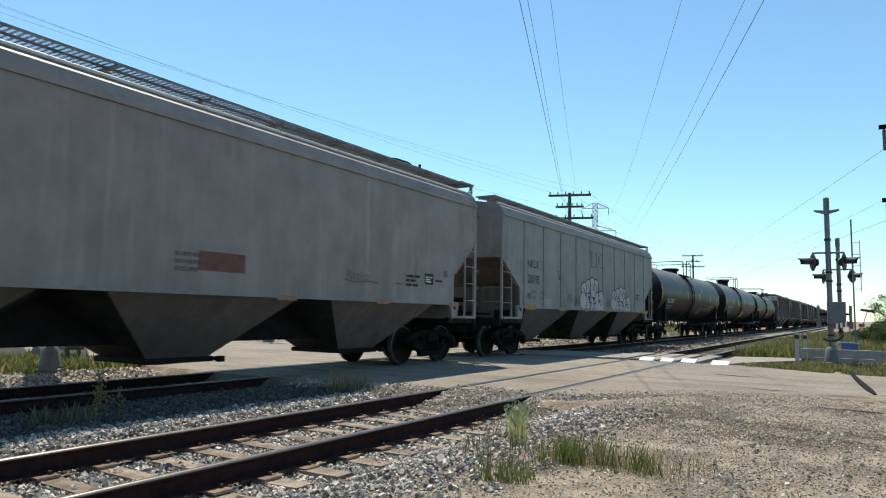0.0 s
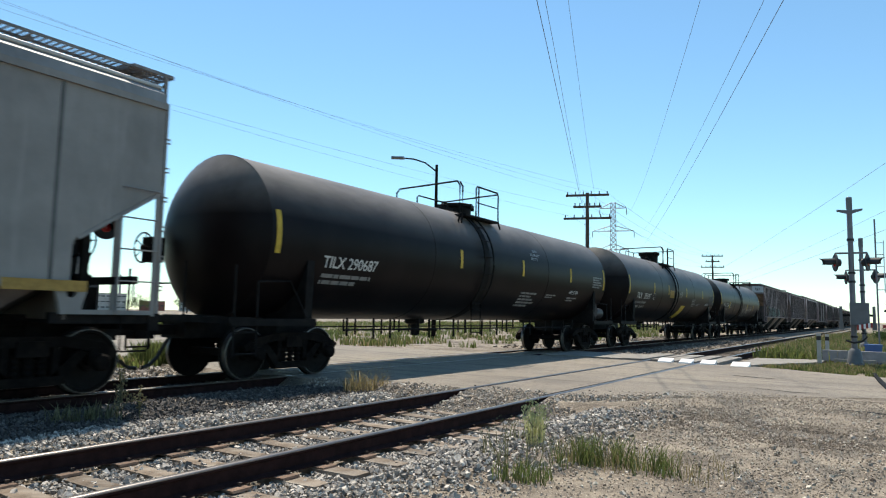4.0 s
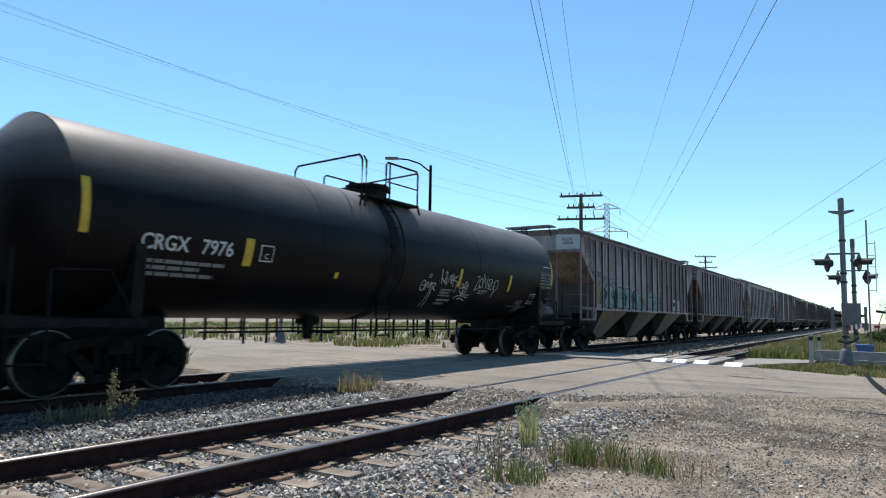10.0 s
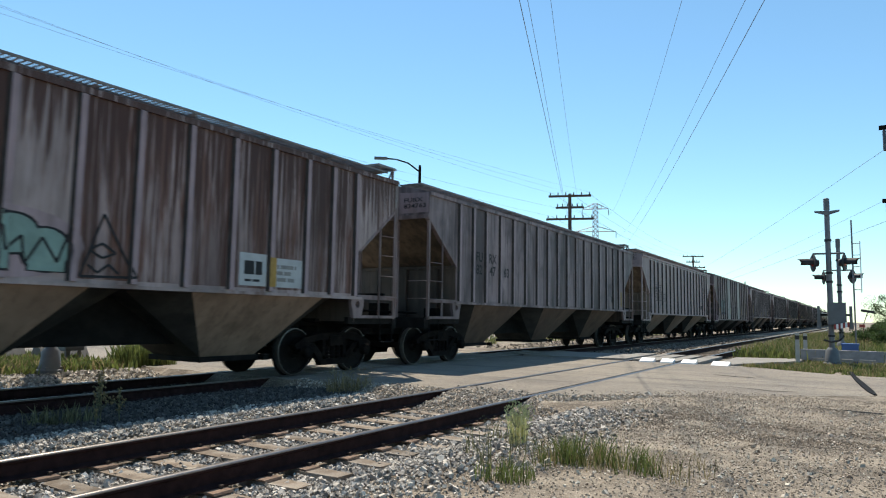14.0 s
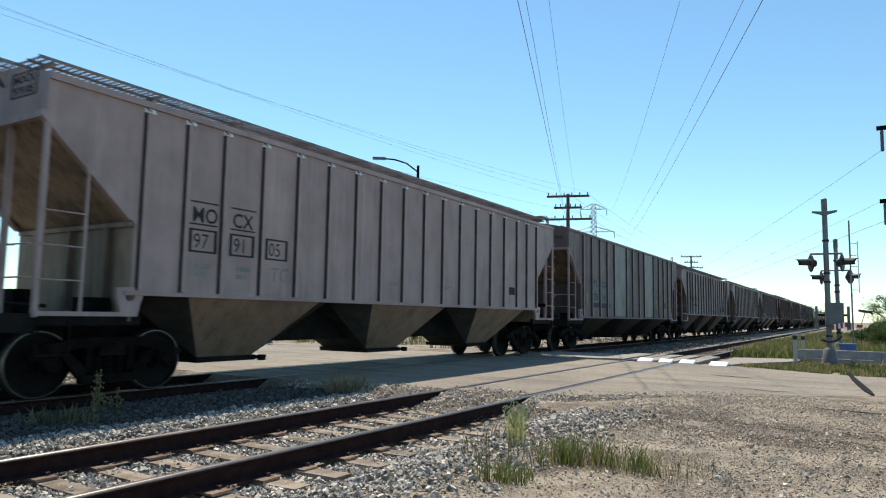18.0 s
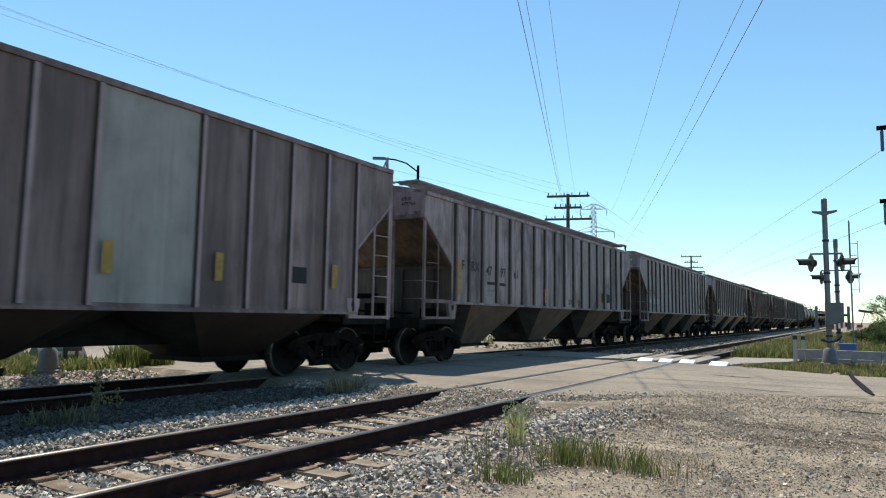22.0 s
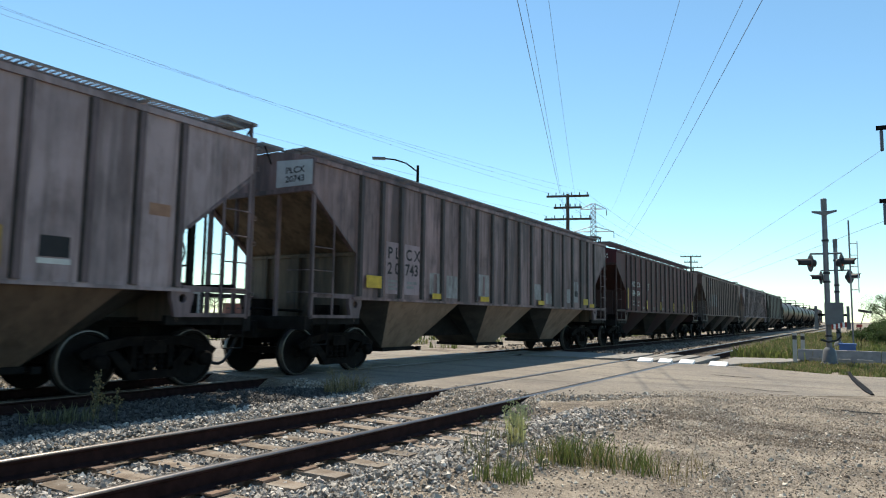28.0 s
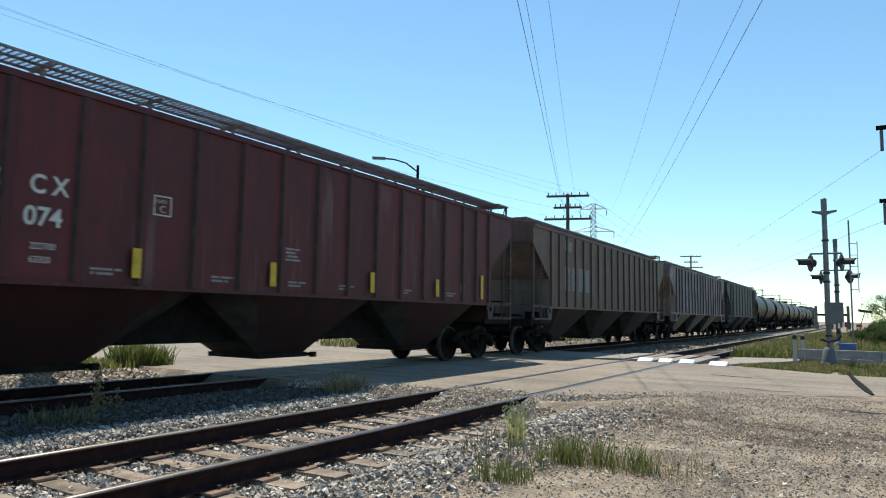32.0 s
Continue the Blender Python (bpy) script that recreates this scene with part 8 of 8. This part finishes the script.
# flat near-black strip, a stand-in for a dark streak from verge into road
def rubber_strip():
    s = Shape()
    pts = [(-0.28, 18.9, 0.04, 0.05), (-0.2, 17.8, 0.014, 0.045), (-0.12, 16.63, 0.012, 0.06), (0.0, 15.15, 0.012, 0.065), (0.08, 14.2, 0.012, 0.06), (0.14, 13.55, 0.012, 0.025)]
    for (x0, y0, z0, w0), (x1, y1, z1, w1) in zip(pts, pts[1:]):
        s.add([(x0 - w0, y0, z0 - 0.02), (x0 + w0, y0, z0 - 0.02), (x0 + w0 * 0.8, y0, z0), (x0 - w0 * 0.8, y0, z0), (x1 - w1, y1, z1 - 0.02), (x1 + w1, y1, z1 - 0.02), (x1 + w1 * 0.8, y1, z1), (x1 - w1 * 0.8, y1, z1)],
              [(0, 3, 7, 4), (3, 2, 6, 7), (2, 1, 5, 6), (0, 4, 5, 1), (0, 1, 2, 3), (7, 6, 5, 4)])
    tagged(part("rubber_strip", s, M["rubber"], None), "flat black rubber strip lying across the road edge", "rubber strip")


rubber_strip()


# ---- track pieces: ties, plates, spikes, then loose ballast ----
def track_pieces():
    tie = Shape()
    tie.add([(-1.3, -0.11, -0.18), (1.3, -0.11, -0.18), (1.3, 0.11, -0.18), (-1.3, 0.11, -0.18), (-1.29, -0.1, 0.0), (1.29, -0.1, 0.0), (1.29, 0.1, 0.0), (-1.29, 0.1, 0.0)],
            [(0, 3, 2, 1), (4, 5, 6, 7), (0, 1, 5, 4), (1, 2, 6, 5), (2, 3, 7, 6), (3, 0, 4, 7)])
    tm = tie.mesh("tie", M["tie"], False)
    pl = Shape()
    pl.prism([(-0.19, 0.0), (0.19, 0.0), (0.18, 0.018), (-0.18, 0.018)], -0.095, 0.095, "y")
    pm = pl.mesh("tie_plate", M["plate"], False)
    sp = Shape()
    for x, y in ((-0.09, -0.05), (0.09, 0.05)):
        sp.box(x - 0.012, x + 0.012, y - 0.012, y + 0.012, 0.0, 0.022)
        sp.box(x - 0.018, x + 0.018, y - 0.014, y + 0.014, 0.022, 0.034)
    sm = sp.mesh("spike", M["spike"], False)
    rnd = random.Random(6)
    for track, rails, ys, low in ((near_track, NEAR_RAILS, [-1.5 + 0.52 * k for k in range(20)] + [24.7 + 0.52 * k for k in range(60)], -0.19),
                                  (far_track, FAR_RAILS, [-1.0 + 0.52 * k for k in range(19)] + [24.7 + 0.52 * k for k in range(30)], -0.19)):
        for y in ys:
            cx = sum(rails) / 2 + rnd.uniform(-0.05, 0.05)
            yy = y + rnd.uniform(-0.04, 0.04)
            part("tie", tm, None, track, "", pose(cx, yy, low + rnd.uniform(-0.012, 0.0), 0, rnd.uniform(-0.4, 0.4), rnd.uniform(-1.5, 1.5)))
            if y < 14 and track is near_track:
                for x in rails:
                    p = part("tie_plate", pm, None, track, "", pose(x, yy, low))
                    part("spike", sm, None, p, "", pose(0, 0, 0.012))


track_pieces()


def stones(name, count, place, size, seed, label, material="ballast"):
    """Broken stones: cut, uneven lumps of 8 corners, joined."""
    rng = np.random.RandomState(seed)
    base = np.array([(-1, -1, -1), (1, -1, -1), (1, 1, -1), (-1, 1, -1), (-1, -1, 1), (1, -1, 1), (1, 1, 1), (-1, 1, 1)], float)
    quads = np.array([(0, 3, 2, 1), (4, 5, 6, 7), (0, 1, 5, 4), (1, 2, 6, 5), (2, 3, 7, 6), (3, 0, 4, 7)])
    pts = place(rng, count)
    n = len(pts)
    v = base[None] * rng.uniform(0.55, 1.0, (n, 8, 3))
    v *= (size * rng.lognormal(0, 0.35, (n, 1, 1))) * rng.uniform(0.6, 1.0, (n, 1, 3))
    q = rng.normal(size=(n, 4))
    q /= np.linalg.norm(q, axis=1)[:, None]
    w, x, y, z = q.T
    R = np.stack([1 - 2 * (y * y + z * z), 2 * (x * y - z * w), 2 * (x * z + y * w), 2 * (x * y + z * w), 1 - 2 * (x * x + z * z), 2 * (y * z - x * w),
                  2 * (x * z - y * w), 2 * (y * z + x * w), 1 - 2 * (x * x + y * y)], -1).reshape(n, 3, 3)
    v = np.einsum("nij,nkj->nki", R, v) + pts[:, None]
    faces = (quads[None] + 8 * np.arange(n)[:, None, None]).reshape(-1, 4)
    me = bpy.data.meshes.new(name)
    me.from_pydata(v.reshape(-1, 3).tolist(), [], faces.tolist())
    me.materials.append(M[material])
    return tagged(new(name, me), label, "ballast", kind="stuff")


def in_bed(x0, x1, y0, y1, lift=0.0):
    def place(rng, n):
        x, y = rng.uniform(x0, x1, n), rng.uniform(y0, y1, n)
        out = []
        for a, b in zip(x, y):
            near_rail = min(abs(a - r) for r in NEAR_RAILS + FAR_RAILS)
            if near_rail < 0.09:
                continue
            edge = 9.2 + 0.35 * noise.noise((a * 1.5, 7, 0))
            if edge < b < 24.3:
                continue
            on_near = -6.5 < a < -3.8
            fade = 1.0 if a < -3.5 else max(0.0, 1 - (a + 3.5) / 1.3)
            if rng.rand() > fade ** 1.5 + 0.08:
                continue
            out.append((a, b, (-0.229 if on_near else ground_z(a, b) + 0.012) + rng.uniform(-0.012, 0.018) + lift))
        return np.array(out)
    return place


stones("ballast", 60000, in_bed(-7.25, -2.2, 0.2, 9.6), 0.0155, 1, "crushed grey ballast stones around the siding")
# oily stones laid out to the train's shadow edge, its shade in their colour
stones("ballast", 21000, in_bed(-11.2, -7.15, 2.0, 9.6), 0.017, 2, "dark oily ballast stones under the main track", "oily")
stones("ballast", 8000, in_bed(-13.8, -11.2, 2.0, 12.0), 0.024, 6, "crushed pale ballast stones beyond the main track")
M["farballast"] = mat("dull_brown_ballast", (0.1425, 0.1237, 0.105), 0.9, 0, 0.3, 12, 0.3, 80, island=0.5)
stones("ballast", 9000, in_bed(-13.5, -2.6, 24.3, 60), 0.035, 3, "crushed dull brown ballast stones beyond the road", "farballast")


def loose(rng, n):
    x, y = rng.uniform(-3.2, 2.5, n), 2.2 + rng.rand(n) ** 1.2 * 10.5
    out = []
    for a, b in zip(x, y):
        if noise.noise((a * 0.8, b * 0.8, 2)) + rng.uniform(-0.5, 0.5) > -0.3:
            depth = b - near_edge(a)
            if depth > 0 and rng.rand() < depth * 0.9:
                continue
            out.append((a, b, max(ground_z(a, b) + 0.003, -0.009 if depth > 0 else -1)))
    return np.array(out)


stones("gravel", 60000, loose, 0.0062, 4, "loose brown and pale gravel on the dirt lot", "gravel")


# stones and dirt over the broken road edge, pale pebbles on the lot
def on_edge(rng, n):
    out = []
    for a, d in zip(rng.uniform(-8.9, -2.6, n), rng.normal(-0.35, 0.5, n)):
        if min(abs(a - r) for r in NEAR_RAILS) < 0.08 or d > 0.9 or d < -1.6:
            continue
        if d > 0.1 and noise.noise((a * 1.2, d * 2, 6)) + rng.uniform(-0.4, 0.4) < 0.15:
            continue
        e = near_edge(a)
        out.append((a, e + d, -0.008 if d > 0 else -0.01 + max(-1.0, d / ramp_length(a)) * (0.24 if a < -3.6 else 0.1)))
    return np.array(out)


def pebbles(rng, n):
    x, y = rng.uniform(-3.0, 2.5, n), 2.0 + rng.rand(n) ** 1.3 * 9.5
    out = []
    for a, b in zip(x, y):
        if noise.noise((a * 1.1, b * 1.1, 9)) + rng.uniform(-0.45, 0.45) > 0.0:
            out.append((a, b, max(ground_z(a, b) + 0.004, -0.006 if b > near_edge(a) else -1)))
    return np.array(out)


def earth_band(rng, n):
    """Dark crumbled earth in a strip across the lot, thick in the middle."""
    out = []
    for u, d in zip(rng.uniform(0, 1, n), rng.normal(0, 1, n)):
        a = -2.6 + 6.6 * u
        b = 8.35 - 0.12 * a + d * (0.62 + 0.25 * noise.noise((a * 0.9, 2, 2))) + 0.25 * noise.noise((a * 0.6, 5, 0))
        if noise.noise((a * 1.4, b * 2.2, 7)) + 0.5 * noise.noise((a * 4, b * 6, 7)) > -0.12:
            out.append((a, b, ground_z(a, b) + 0.001))
    return np.array(out)


M["pebble"] = mat("pale_pebble_stone", (0.43, 0.39, 0.33), 0.9, 0, 0.3, 12, 0.3, 80, island=0.5)
M["clod"] = mat("dark_brown_clod", (0.09, 0.07125, 0.05625), 0.95, 0, 0.3, 12, 0.3, 80, island=0.4)
stones("gravel", 12000, on_edge, 0.012, 7, "broken stones along the worn road edge", "gravel")
stones("gravel", 3500, on_edge, 0.014, 8, "grey stones spilled over the road edge", "ballast")
stones("gravel", 9000, pebbles, 0.0105, 9, "pale pebbles scattered on the dirt lot", "pebble")
stones("gravel", 1500, pebbles, 0.0085, 10, "dark clods of earth on the dirt lot", "clod")
M["earth"] = mat("crumbled_brown_earth", (0.165, 0.13, 0.097), 0.95, 0, 0.3, 12, 0.3, 80, island=0.5)
stones("gravel", 30000, earth_band, 0.0055, 11, "crumbled dark brown earth across the dirt lot", "earth")


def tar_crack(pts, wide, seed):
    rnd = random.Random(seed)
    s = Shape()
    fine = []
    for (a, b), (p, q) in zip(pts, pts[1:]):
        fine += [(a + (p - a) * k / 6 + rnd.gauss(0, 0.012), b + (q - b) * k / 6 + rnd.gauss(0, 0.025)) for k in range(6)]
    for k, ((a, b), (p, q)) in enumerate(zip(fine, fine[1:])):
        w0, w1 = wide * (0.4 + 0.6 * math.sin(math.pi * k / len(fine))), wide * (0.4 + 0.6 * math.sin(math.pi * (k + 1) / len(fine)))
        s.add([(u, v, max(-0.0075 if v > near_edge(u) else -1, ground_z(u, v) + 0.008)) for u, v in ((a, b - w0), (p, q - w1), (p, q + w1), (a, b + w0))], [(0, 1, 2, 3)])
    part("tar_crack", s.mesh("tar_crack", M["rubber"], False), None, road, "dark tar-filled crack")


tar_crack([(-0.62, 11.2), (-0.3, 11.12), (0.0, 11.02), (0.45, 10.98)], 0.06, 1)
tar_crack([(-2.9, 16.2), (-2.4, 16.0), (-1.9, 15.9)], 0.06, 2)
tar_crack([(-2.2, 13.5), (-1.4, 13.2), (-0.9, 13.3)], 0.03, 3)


# ---- motion ----
def gone(t):
    """Metres the train has rolled by t seconds."""
    return 6.878 * t - 0.00324 * ((t - 16) ** 2 - 256)


def motions():
    for car, y in CARS:
        walk(car, [(t, pose(TRAIN_X, y - gone(t), 0)) for t in range(33)])
    steps = [k / 15 for k in range(0, 481)]
    for w, y in WHEELSETS:
        walk(w, [(t, pose(0, y, WHEEL_R, math.degrees(gone(t) / WHEEL_R) % 360)) for t in steps])


motions()
